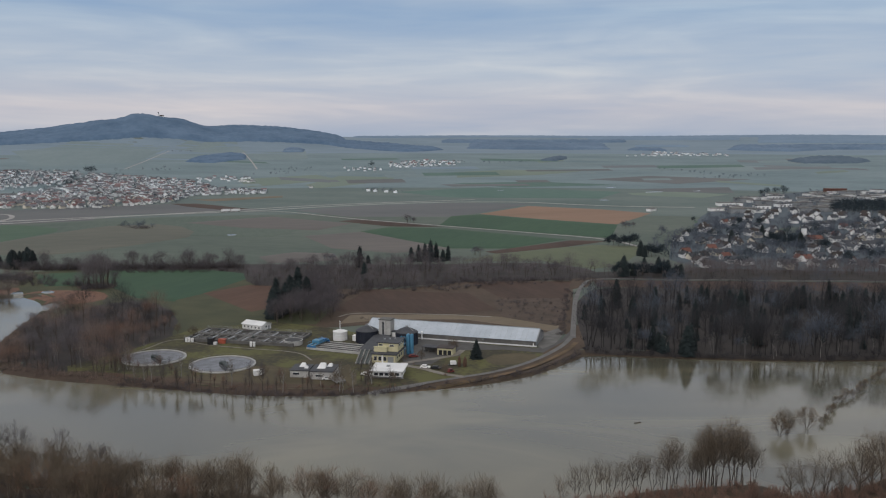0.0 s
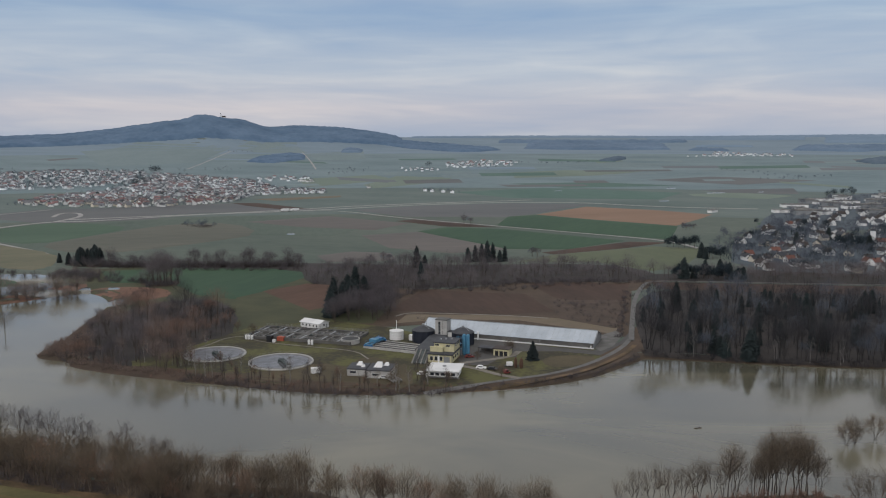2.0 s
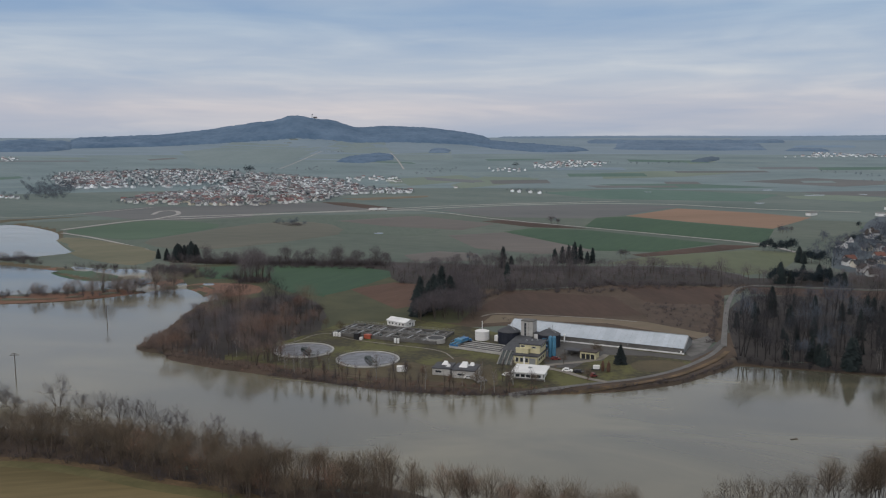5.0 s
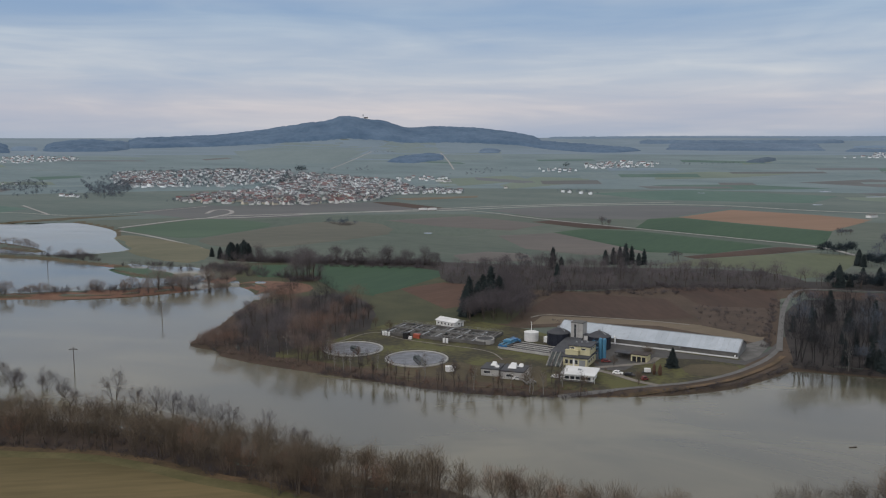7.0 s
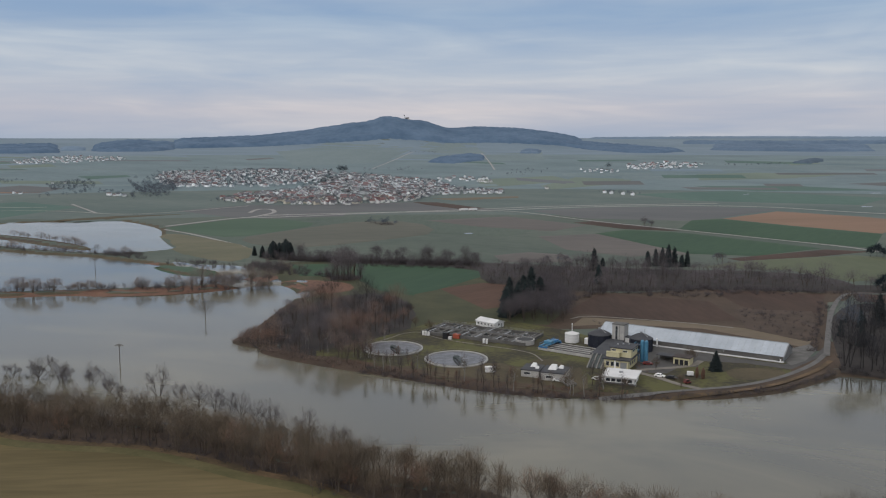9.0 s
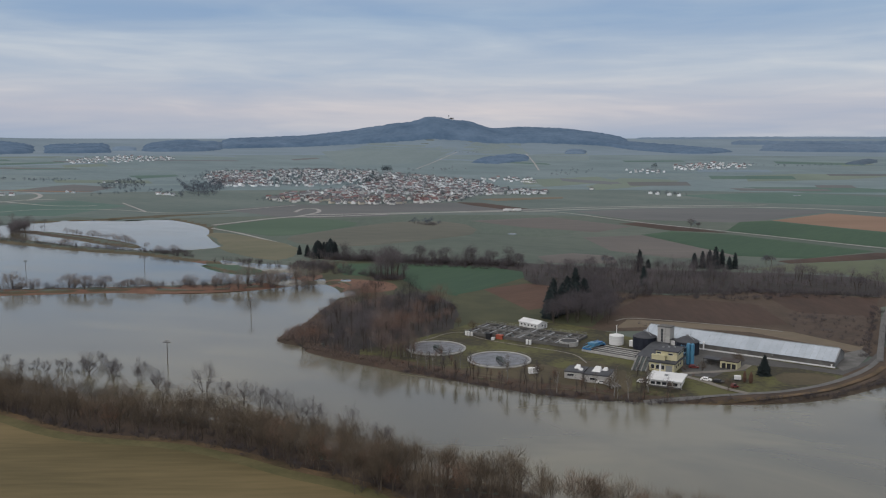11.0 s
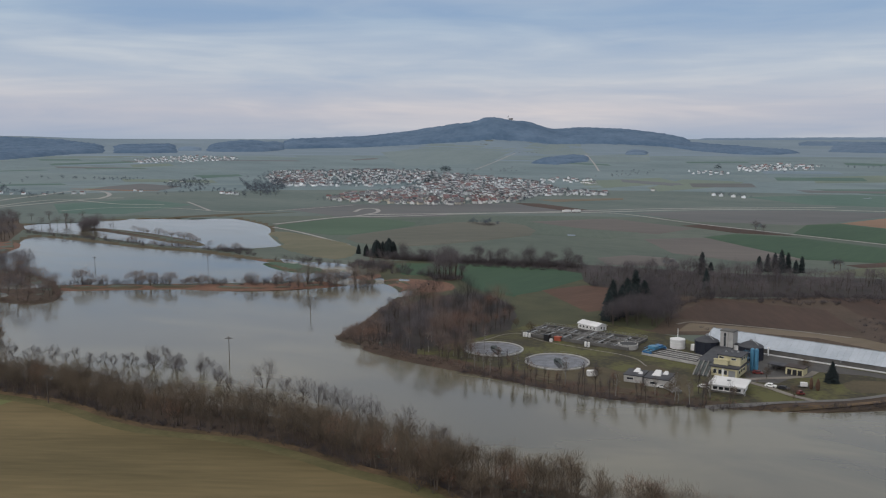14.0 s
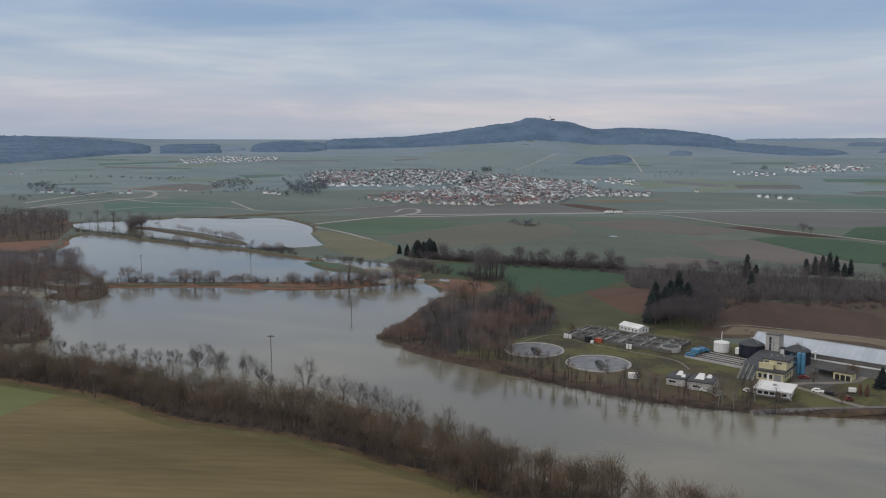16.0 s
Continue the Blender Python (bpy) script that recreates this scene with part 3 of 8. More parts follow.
drape("rough_ground", [(-131.2, 570.3), (-84.2, 561.7), (-31.6, 561.9), (18.3, 594), (91.7, 596.5), (66.2, 428.8), (58, 428.7), (10.9, 448.6), (-28.8, 455.9), (-55, 444.4), (-84.4, 441.7), (-107.8, 473.7)], M["rough"], "dry brown rough ground behind the works")
drape("field", [(50, 1140), (127, 1276), (222, 1216), (280, 1150), (203, 1002), (124, 1067)], M["stubble"], "orange-brown stubble field on the open plain")
drape("field", [(12, 1106), (49, 1131), (123, 1060), (203, 996), (169, 862), (89, 915), (-3, 988)], M["crop"], "dark green winter crop field beside a farm track", rounded=0)
drape("field", [(-88, 920), (-60, 968), (4, 950), (122, 847), (60, 776), (8, 776), (-36, 842)], M["crop"], "dark green winter crop field beside a farm track")
drape("field", [(-142, 876), (-87, 915), (-36, 837), (8, 772), (-42, 744), (-100, 776)], M["soil_plain"], "pinkish bare soil field beside green crops")
drape("field", [(38, 752), (126, 838), (161, 834), (113, 788), (47, 741)], M["soil"], "narrow strip of dark ploughed soil")
drape("field", [(16.7, 695.5), (47, 737), (142, 802), (187, 789), (141.2, 670.4), (115.7, 652.3), (81.5, 695.2)], M["meadow_green"], "pale green meadow behind the tree belt")
drape("field", [(-208, 1193), (-121, 1276), (14, 1333), (136, 1322), (51, 1158), (4, 1097), (-119, 1096)], M["soil_grey_hazed"], "grey-brown fallow field beside the road")
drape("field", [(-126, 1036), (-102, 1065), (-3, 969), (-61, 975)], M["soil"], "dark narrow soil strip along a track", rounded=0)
drape("field", [(-613, 1182), (-418, 1307), (-299, 1242), (-258, 1202), (-367, 1147), (-540, 1041)], M["soil_grey_hazed"], "grey-brown field below the village")
drape("field", [(-422, 1319), (-378, 1319), (-278, 1222), (-303, 1193), (-379, 1262)], M["soil"], "dark brown soil strip below the village")
drape("field", [(-412, 1405), (-282, 1505), (-274, 1461), (-365, 1368)], M["stubble_pale"], "pale tan stubble field at the village edge")
drape("field", [(-502, 967), (-427, 1034), (-349, 1088), (-224, 1113), (-146, 981), (-175, 866), (-314, 886), (-450, 865)], M["crop_pale"], "dull green meadow on the plain")
drape("field", [(-305, 1013), (-221, 1097), (-109, 1007), (-138, 932), (-224, 955)], M["soil_plain"], "faint pinkish fallow field on the plain")
drape("field", [(-155, 719), (-131, 748), (-96, 740), (-85.6, 698.3), (-138.1, 681.9)], M["soil_plain"], "rusty reed patch behind the tree belt")
drape("field", [(-291, 1810), (-256, 2118), (-115, 2082), (-120, 1946), (-252, 1710)], M["crop_light_hazed"], "light green field on the plain")
drape("field", [(31, 2277), (180, 2368), (381, 2313), (250, 2164), (35, 2064)], M["crop_light_hazed"], "light green field on the plain")
drape("field", [(20, 1873), (210, 1926), (377, 1813), (134, 1749)], M["crop_far_hazed"], "green crop field on the far plain")
drape("field", [(-89, 1615), (88, 1749), (337, 1616), (262, 1437), (15, 1463)], M["crop_far_hazed"], "green crop field on the far plain")
drape("field", [(341, 1585), (443, 1614), (513, 1537), (437, 1453), (338, 1525)], M["crop_light_hazed"], "light green field before the town")
drape("field", [(386, 1694), (578, 1734), (537, 1580), (421, 1615)], M["soil_grey_hazed"], "grey-brown field before the town")
drape("field", [(-5, 1836), (178, 1853), (185, 1800), (19, 1767)], M["soil_grey_hazed"], "soil strip on the far plain, greyed by haze in its colour")
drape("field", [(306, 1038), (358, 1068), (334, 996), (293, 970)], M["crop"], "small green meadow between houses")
drape("field", [(145, 2572), (387, 2730), (540, 2601), (352, 2485)], M["pasture_light_hazed"], "green field on the far slope, paled by haze in its colour")
drape("field", [(569, 2368), (849, 2506), (1007, 2301), (749, 2209)], M["pasture_light_hazed"], "green field on the far slope, paled by haze in its colour")
drape("field", [(337, 1999), (507, 2108), (708, 1970), (504, 1841)], M["soil_grey_hazed"], "grey-brown field on the far plain")
drape("field", [(-1156, 3644), (-1124, 3938), (-945, 3939), (-747, 3307), (-921, 3267)], M["pasture_light_hazed"], "field on the hill slope, paled by haze in its colour")
drape("field", [(-751, 3235), (-556, 3479), (-451, 2878), (-595, 2796)], M["pasture_light_hazed"], "meadow on the hill slope, paled by haze in its colour")
drape("field", [(-1630, 3256), (-1594, 3721), (-1175, 3704), (-934, 2615), (-1122, 2359)], M["pasture_light_hazed"], "meadow on the hill slope, paled by haze in its colour")
drape("field", [(-475, 1983), (-318, 2156), (-242, 1998), (-394, 1737)], M["crop_light_hazed"], "light green meadow behind the village")
# narrow strips of arable land, alternating over the far plain, in haze-tinted colours
rnd = random.Random(77)
STRIPS = ("pasture_light_hazed", "soil_grey_hazed", "crop_far_hazed", "pasture_far_hazed", "crop_light_hazed", "pasture_light_hazed", "soil_far_hazed", "crop_far_hazed")
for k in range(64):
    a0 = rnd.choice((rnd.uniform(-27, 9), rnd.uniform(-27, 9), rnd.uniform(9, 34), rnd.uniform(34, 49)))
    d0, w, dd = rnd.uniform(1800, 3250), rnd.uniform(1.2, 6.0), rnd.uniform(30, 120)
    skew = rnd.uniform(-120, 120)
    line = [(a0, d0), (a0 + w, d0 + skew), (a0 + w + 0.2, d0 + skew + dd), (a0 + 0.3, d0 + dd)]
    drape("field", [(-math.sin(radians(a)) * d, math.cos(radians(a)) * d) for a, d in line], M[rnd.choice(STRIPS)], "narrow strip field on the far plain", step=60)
# fields by the river
drape("rough_ground", [(-318.1, 607.6), (-306.3, 634.2), (-258.1, 651.4), (-152.1, 663.1), (-106.3, 570), (-64.8, 498.1), (-68, 451.2), (-104.4, 451.2), (-117.2, 430.8), (-137.7, 422.2), (-157.7, 473.5), (-187.9, 515.3), (-208.2, 489.3), (-210, 430.8), (-241.3, 457.9)], M["grass"], "rough green grass between wood and fields")
drape("field", [(-251.3, 639.7), (-153.1, 648.7), (-139.2, 605.9), (-154.6, 544.7), (-163.8, 515.7), (-192.7, 528.7), (-229, 576.7)], M["crop"], "dark green winter crop field behind the wood")
drape("field", [(-301.2, 623.2), (-268.3, 634.2), (-247.2, 623.4), (-232.8, 576.5), (-268.4, 570.1)], M["crop"], "dark green crop field behind the wood")
drape("field", [(-164.9, 521.3), (-153.8, 544.4), (-110.3, 484.7), (-107.4, 464.5), (-119.3, 439), (-139.6, 428.4), (-157, 473.3)], M["grass"], "green grass slope behind the sewage works")
drape("field", [(-154.6, 544.7), (-132.6, 576.8), (-110.6, 572.2), (-99.9, 498.1), (-110.3, 484.7)], M["soil_red"], "reddish-brown ploughed field behind the wood")
drape("field", [(-64.9, 486.1), (-49.9, 557.1), (16.8, 544.8), (31.6, 489.9), (5.2, 480.2), (-27.1, 480), (-50.2, 486.3)], M["soil"], "dark brown ploughed field behind the works")
drape("field", [(18.2, 591.6), (89.8, 589.3), (78.4, 529.2), (59.9, 507.1), (34.4, 535)], M["soil"], "dark brown ploughed field beside the lane")
drape("field", [(-56, 452.9), (-52.5, 476.9), (5.2, 478.3), (36.7, 470.9), (62.2, 448.7), (58.8, 434.1), (11.3, 464.4), (-29.3, 464.6)], M["stubble_pale"], "tan strip of dry grass behind the long hall")
drape("field", [(106.5, 599.1), (307.8, 587.4), (373.6, 578.5), (353.1, 546.1), (194.1, 562.3), (105.4, 570.8)], M["soil"], "brown ploughed field between wood and lane")
drape("field", [(30.3, 525.4), (73.1, 529.4), (70.4, 474.1), (60.5, 447.5), (33.5, 470.7)], M["scrub"], "brown scrub with brambles behind the long hall")
drape("reed_bed", [(-270.9, 538.1), (-264.1, 554.5), (-246, 556), (-222.9, 552), (-208, 528), (-216.8, 509), (-234.9, 506.5), (-250.9, 512.5)], M["reed"], "rusty brown reed bed at the flooded inlet", "reeds", rounded=1)
drape("puddle", [(-260.2, 545.2), (-261.5, 555.6), (-253, 551), (-252, 543)], M["water"], "pale pool of flood water in the reeds", "puddle", lift=0.06, rounded=2)
drape("reed_bed", [(-450.8, 427.7), (-416.6, 446.8), (-383.4, 465.3), (-350.1, 471.4), (-322.4, 484.3), (-299.7, 505.7), (-272.7, 542.7), (-286.9, 571), (-297.7, 550.9), (-313.4, 528.9), (-339.9, 510.7), (-383.8, 484.1), (-432.1, 463.5), (-463.8, 440.1)], M["reed"], "rusty brown reeds along the flooded dam", "reeds", lift=0.1, rounded=1)
drape("reed_bed", [(-424.4, 603.7), (-368.4, 603.7), (-353.2, 596.3), (-395.3, 594.2), (-435.1, 602.4)], M["reed"], "rusty brown reeds between the lakes", "reeds", rounded=1)
drape("reed_bed", [(-782.7, 538.2), (-738, 602.8), (-708.6, 617.2), (-652.4, 562.9), (-659.9, 526.9), (-705.1, 484.3)], M["reed"], "reddish brown reed field by the lake", "reeds", rounded=1)
drape("field", [(-551, 835), (-520, 948), (-424, 977), (-307, 807), (-346, 730), (-394, 707)], M["crop_pale"], "green meadow beside the upper lake")
drape("field", [(-510, 767), (-511, 813), (-387, 705), (-343.7, 626.3), (-401.4, 638.9)], M["crop_pale"], "yellowish dry meadow at the lake shore")
drape("field", [(-1076, 1008), (-1032, 1153), (-868, 1084), (-841, 905), (-932, 882)], M["crop_far_hazed"], "green meadow above the upper lake")
drape("field", [(-1291, 1289), (-1331, 1385), (-1331, 1488), (-1199, 1461), (-1152, 1331), (-1207, 1301)], M["soil_grey_hazed"], "grey-brown soil by the building site")
ribbon("bank", [(-1342, 1299), (-1270, 1321), (-1150, 1333)], 9, M["stubble"], "orange-brown heap of soil by the building site", "bank")
drape("field", [(-684, 1060), (-644, 1193), (-474, 1199), (-430, 1046), (-535, 976)], M["soil_grey_hazed"], "grey-brown field below the village")
drape("field", [(-1859, 1430), (-1819, 1650), (-1505, 1684), (-1506, 1445), (-1588, 1220)], M["pasture_light_hazed"], "green field on the far plain, paled by haze in its colour")
drape("field", [(-792, 832), (-716, 966), (-642, 1023), (-723, 903), (-783, 874)], M["grass_dry"], "dry grass along the lake shore")
drape("field", [(-388.1, 213.9), (-313.2, 237), (-280.2, 236.7), (-251.3, 237.9), (-212.8, 226.6), (-189.1, 228.1), (-168.4, 231.7), (-144.1, 228.4), (-119.9, 221.6), (-103.3, 219.8), (-86.1, 214.8), (-68.3, 181.1), (-81.7, 111.3), (-149.3, 79.1)], M["near_field"], "brown stubble field with mown stripes below the drone", rounded=1)
drape("field", [(-383.3, 211.2), (-312.5, 236.5), (-291.7, 235.7), (-272.3, 234.7), (-273.2, 220.5), (-271.1, 204.6), (-288.6, 157.7)], M["near_green"], "bright green strip of winter crop", rounded=0)
drape("forest_floor", [(-796, 493), (-714, 609), (-792, 696), (-915, 800), (-991, 811), (-1149, 713)], M["rough"], "brown floor of the bare trees by the lakes", "forest floor")
drape("reed_bed", ISLAND, M["scrub"], "flooded rusty reeds on the willow island", "reeds", lift=0.05)
drape("flood_pool", [(-525.8, 392.4), (-494.3, 402.5), (-462.9, 398.2), (-462.3, 380.3), (-483.7, 376.7), (-489.5, 365.0)], M["water"], "flood water standing between the island willows", "pool", lift=0.16, step=6, rounded=1)
drape("flood_pool", [(-516.9, 425.8), (-491.3, 432.6), (-466.5, 433.8), (-474.0, 417.2), (-495.1, 412.2)], M["water"], "flood water standing between the island willows", "pool", lift=0.16, step=6, rounded=1)
drape("reed_bed", ISLET, M["scrub"], "flooded rusty reeds on the islet by the tree belt", "reeds", lift=0.05)
ribbon("bank", [(x, y + 3.0) for x, y in FAR_SHORE[13:]], 9, M["scrub"], "brown bramble bank below the works", "bank", 0.2)
drape("rough_ground", [(84, 560), (92, 606), (104, 618), (122, 606), (106, 598), (97, 572)], M["rough"], "dry brown weeds at the bend of the lane")
drape("rough_ground", [(62, 400), (66, 391), (74, 394), (76, 420), (74, 450), (70, 452), (66, 425)], M["rough"], "dry brown weeds between lane and wood")
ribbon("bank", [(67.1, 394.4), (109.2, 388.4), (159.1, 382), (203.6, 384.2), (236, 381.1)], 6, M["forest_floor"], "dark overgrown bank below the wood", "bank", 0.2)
# woods' floor, much darker than the open ground
drape("forest_floor", [(68.4, 402.4), (67.7, 391.3), (108.3, 385.1), (157.9, 379.2), (202.5, 382.2), (245.2, 375.3), (353.1, 546.1), (193.3, 560), (105.4, 570.8), (83.8, 525.6), (74.5, 474)], M["forest_floor"], "very dark brown floor of the bare wood", "forest floor", rounded=1)
drape("forest_floor", [(106.3, 607.4), (167.5, 602.7), (312.1, 595.9), (380.8, 589.9), (417.2, 647.5), (341.6, 653.4), (201.9, 664.3), (175.1, 646.7), (117.1, 635.7)], M["forest_floor"], "very dark brown floor of the thicket between lane and town", "forest floor")
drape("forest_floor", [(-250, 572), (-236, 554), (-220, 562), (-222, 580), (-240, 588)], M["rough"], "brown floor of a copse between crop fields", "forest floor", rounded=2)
drape("forest_floor", [(-192.6, 362.9), (-163.3, 352.3), (-136.1, 343.7), (-113.3, 345.3), (-114.9, 374.4), (-136.4, 418.2), (-147.6, 473.6), (-184.3, 525), (-215, 497.8), (-215.3, 418.2), (-214, 384.4)], M["forest_floor"], "very dark brown floor of the bare wood on the spit", "forest floor", rounded=1)
drape("forest_floor", [(-337.5, 645.4), (-249.2, 639.7), (-152.5, 646), (-132.6, 576.8), (-108.3, 570.2), (-54.1, 561.3), (18.3, 594), (106.9, 601.6), (118, 640.9), (80.8, 688.9), (-37.5, 669.6), (-165, 676), (-255, 664), (-322, 668), (-352.7, 668)], M["forest_floor"], "very dark brown floor of the bare tree belt", "forest floor", rounded=1)
drape("forest_floor", [(-398.9, 244.4), (-338.3, 256.4), (-307.9, 260.5), (-277.2, 262.8), (-244.9, 261.3), (-215.7, 260.5), (-188.3, 259.4), (-160.4, 254.3), (-133.4, 246.5), (-113.4, 241.2), (-89.1, 235.7), (-70.9, 233.8), (-54.2, 232.7), (-44.5, 192.3), (-85.6, 213.5), (-103.1, 219.3), (-119.7, 221.1), (-143.8, 227.9), (-168, 231.2), (-188.7, 227.6), (-212.3, 226.1), (-250.8, 237.4), (-279.6, 236.2), (-312.5, 236.5), (-366.5, 224.2)], M["scrub"], "brown leaf litter under the riverside trees", "forest floor", lift=-0.04)

MARGIN = [(-364.9, 223.2), (-314.2, 237.8), (-281.4, 237.7), (-252.4, 238.9), (-213.7, 227.5), (-189.8, 228.9), (-168.9, 232.5), (-144.6, 229.2), (-120.3, 222.3), (-103.7, 220.6), (-86.3, 215.3), (-66, 196), (-50, 180)]
ribbon("field_margin", [(x - 0.6, y - 2.6) for x, y in MARGIN], 6.5, M["margin_green"], "dull green grass margin along the field", "field margin", 0.03)
ribbon("field_margin", [(x, y + 0.9) for x, y in MARGIN], 3.4, M["margin_brown"], "rusty brown dead grass at the foot of the tree belt", "field margin", 0.05)
drape("field", GREEN_SPIT, M["crop"], "half-flooded green grass strip in the lake")
drape("field", [(-566.6, 847.0), (-555.3, 905.9), (-540.0, 991.3), (-470.7, 976.9), (-412.9, 933.2), (-423.7, 848.9), (-440.6, 780.9), (-491.8, 802.0)], M["crop_plain_hazed"], "green winter crop field by the farm track", rounded=1, lift=0.2, step=14)
drape("field", [(-433.1, 775.9), (-420.0, 841.4), (-400.3, 927.9), (-380.3, 980.2), (-314.2, 996.9), (-252.4, 885.7), (-287.3, 806.4), (-327.3, 739.5), (-355.0, 727.8), (-385.1, 728.8)], M["plain_olive"], "brownish olive fallow land on the plain", rounded=1, lift=0.2, step=14)
drape("field", [(-517.4, 763.1), (-526.6, 802.5), (-455.6, 763.0), (-387.9, 717.2), (-358.0, 658.9), (-351.5, 626.4), (-369.8, 631.9), (-391.7, 639.1), (-425.0, 663.1), (-458.1, 697.7)], M["meadow_tan"], "tan winter meadow between track and lake", rounded=1, lift=0.2, step=7)
drape("crop_strip", [(-410.9, 596.2), (-392.0, 596.6), (-366.2, 585.5), (-328.8, 563.0), (-311.9, 555.5), (-317.7, 551.0), (-338.1, 556.9), (-361.3, 569.0), (-390.0, 585.1)], M["crop_plain_hazed"], "flooded green crop strip between the pools", "field", rounded=1, lift=0.12, step=6)
drape("flood_pool", [(-402.5, 612.8), (-375.8, 600.9), (-353.0, 603.1), (-339.1, 604.1), (-320.0, 588.7), (-307.4, 569.8), (-318.5, 567.3), (-335.6, 573.2), (-355.6, 582.9), (-378.1, 592.5)], M["water"], "flood water standing behind the dam", "pool", lift=0.16, step=6, rounded=1)
drape("flood_pool", [(-411.4, 561.8), (-399.0, 578.9), (-378.0, 564.3), (-348.3, 548.4), (-322.3, 539.0), (-307.3, 541.4), (-295.0, 542.7), (-284.8, 535.5), (-285.6, 522.4), (-305.4, 521.3), (-331.6, 527.3), (-346.8, 519.9), (-363.5, 519.7)], M["water"], "flood water standing behind the dam", "pool", lift=0.16, step=6, rounded=1)
drape("flood_pool", [(-278.4, 545.8), (-278.1, 555.6), (-266.6, 534.0), (-253.8, 516.6), (-242.5, 511.3), (-231.0, 508.0), (-228.0, 492.2), (-244.5, 497.6), (-261.8, 513.2), (-271.0, 528.5)], M["water"], "flooded gap between the dam and the reed bed", "pool", lift=0.16, step=6, rounded=1)
for k, spot in enumerate(([(329, 1745), (348, 1754), (353, 1737), (333, 1721)], [(257, 1411), (272, 1417), (273, 1398), (257, 1390)], [(379, 1615), (415, 1630), (414, 1606), (379, 1591)], [(105, 1665), (119, 1671), (118, 1656), (105, 1649)], [(-226, 887), (-218, 892), (-213, 881), (-220, 876)], [(478, 1643), (495, 1649), (489, 1627), (476, 1627)])):
    drape("puddle", spot, M["water"], "pale standing water in a field hollow", "puddle", rounded=2)
# lanes and roads
ribbon("road", [(-533, 1026), (-453, 1079), (-362, 1129), (-261, 1184), (-155, 1275), (-73, 1321), (14, 1357), (131, 1357), (187, 1311), (264, 1267), (367, 1247)], 9, M["road"], "pale country road across the plain")
ribbon("road", [(-275, 1173), (-222, 1183), (-116, 1066), (-3, 982), (88, 910), (167, 848), (181, 789)], 5, M["road"], "pale farm track between fields")
ribbon("road", [(65, 419), (66.9, 431.5), (73.9, 474.1), (82.4, 525.3), (95, 577.5), (106.5, 604.2), (166.5, 599), (310.2, 592.2), (377.7, 585.1)], 2.8, M["path"], "pale gravel lane beside the wood", lift=0.4)
ribbon("road", [(64.9, 422.9), (59, 406.4), (51.3, 391.3), (38, 371.2), (21.6, 355.8), (8.5, 348.8), (-2.3, 342.6), (-15, 335.1), (-29.6, 328.7)], 2.5, M["path"], "pale grey riverside path along the bank")
ribbon("road", [(-58.2, 470.7), (-52.3, 481.5), (-27.1, 480), (5.1, 476.8), (27.2, 470.6)], 1.8, M["gravel"], "pale dirt track behind the works")
ribbon("road", [(-574, 863), (-548, 998), (-506, 1000), (-416, 1092), (-286, 1198), (-185, 1293), (52, 1410)], 8, M["road"], "pale country road across the plain")
ribbon("road", [(-555, 833), (-492, 795), (-394, 717)], 4, M["road"], "pale farm track over the meadow")
ribbon("road", [(-1091, 836), (-1101, 996), (-1121, 1138), (-1078, 1162)], 8, M["road"], "pale country road by the lakes")
ribbon("road", [(-571, 1058), (-592, 1117), (-571, 1126), (-540, 1074), (-536, 1033), (-537, 994)], 6, M["road"], "looping road junction below the village")
ribbon("road", [(-1185, 955), (-1233, 1060), (-1260, 1157), (-1302, 1273), (-1244, 1287), (-1152, 1213), (-1101, 1126)], 8, M["road"], "pale slip road by the building site")
ribbon("road", [(-1110, 924), (-1156, 1038), (-1148, 1102), (-1040, 1064), (-967, 1042), (-911, 1068)], 6, M["road"], "pale service road by the building site")
ribbon("bank", [(-1340, 1300), (-1286, 1312), (-1175, 1318)], 14, M["stubble"], "long orange-brown heap of soil by the building site", "bank")
ribbon("road", [(-917, 1131), (-767, 995)], 4, M["road"], "pale farm track over the meadow")
ribbon("road", [(-858, 2316), (-931, 2708), (-1077, 3395)], 5, M["road"], "pale farm track climbing the hill slope")
ribbon("road", [(-774, 3334), (-614, 2759), (-511, 2364)], 5, M["road"], "pale farm track climbing the hill slope")
ribbon("road", [(-962, 911), (-945, 993), (-837, 1020), (-727, 982), (-681, 1026), (-633, 1172)], 4, M["road"], "narrow lane above the upper lake")


# ---------------------------------------------------------------- trees
def tube(out, a, b, ra, rb, sides):
    """Adds a tapered limb from a to b to the lists (verts, faces) of out."""
    v, f = out
    d = b - a
    d = d / (np.linalg.norm(d) + 1e-9)
    s = np.cross(d, (0.3, 0.9, 0.2))
    s /= np.linalg.norm(s) + 1e-9
    u = np.cross(d, s)
    n0 = len(v)
    for c, r in ((a, ra), (b, rb)):
        for k in range(sides):
            w = 2 * math.pi * k / sides
            v.append(c + r * (math.cos(w) * s + math.sin(w) * u))
    for k in range(sides):
        m = (k + 1) % sides
        f.append((n0 + k, n0 + m, n0 + sides + m))
        f.append((n0 + k, n0 + sides + m, n0 + sides + k))


def crown_lobes(rnd, lobes, heart, size):
    """Centres of the clumps of twigs: spread evenly over a rounded crown, more of them above."""
    out, turn = [], rnd.uniform(0, 6.28)
    for i in range(lobes):
        up = -0.22 + 1.17 * (i + rnd.uniform(0.2, 0.8)) / lobes
        up = min(up, 0.97)
        flat, az = math.sqrt(1 - up * up), turn + i * 2.4 + rnd.normal() * 0.3
        out.append(heart + size * np.array([flat * math.cos(az), flat * math.sin(az), up]) * rnd.uniform(0.55, 0.9))
    return out


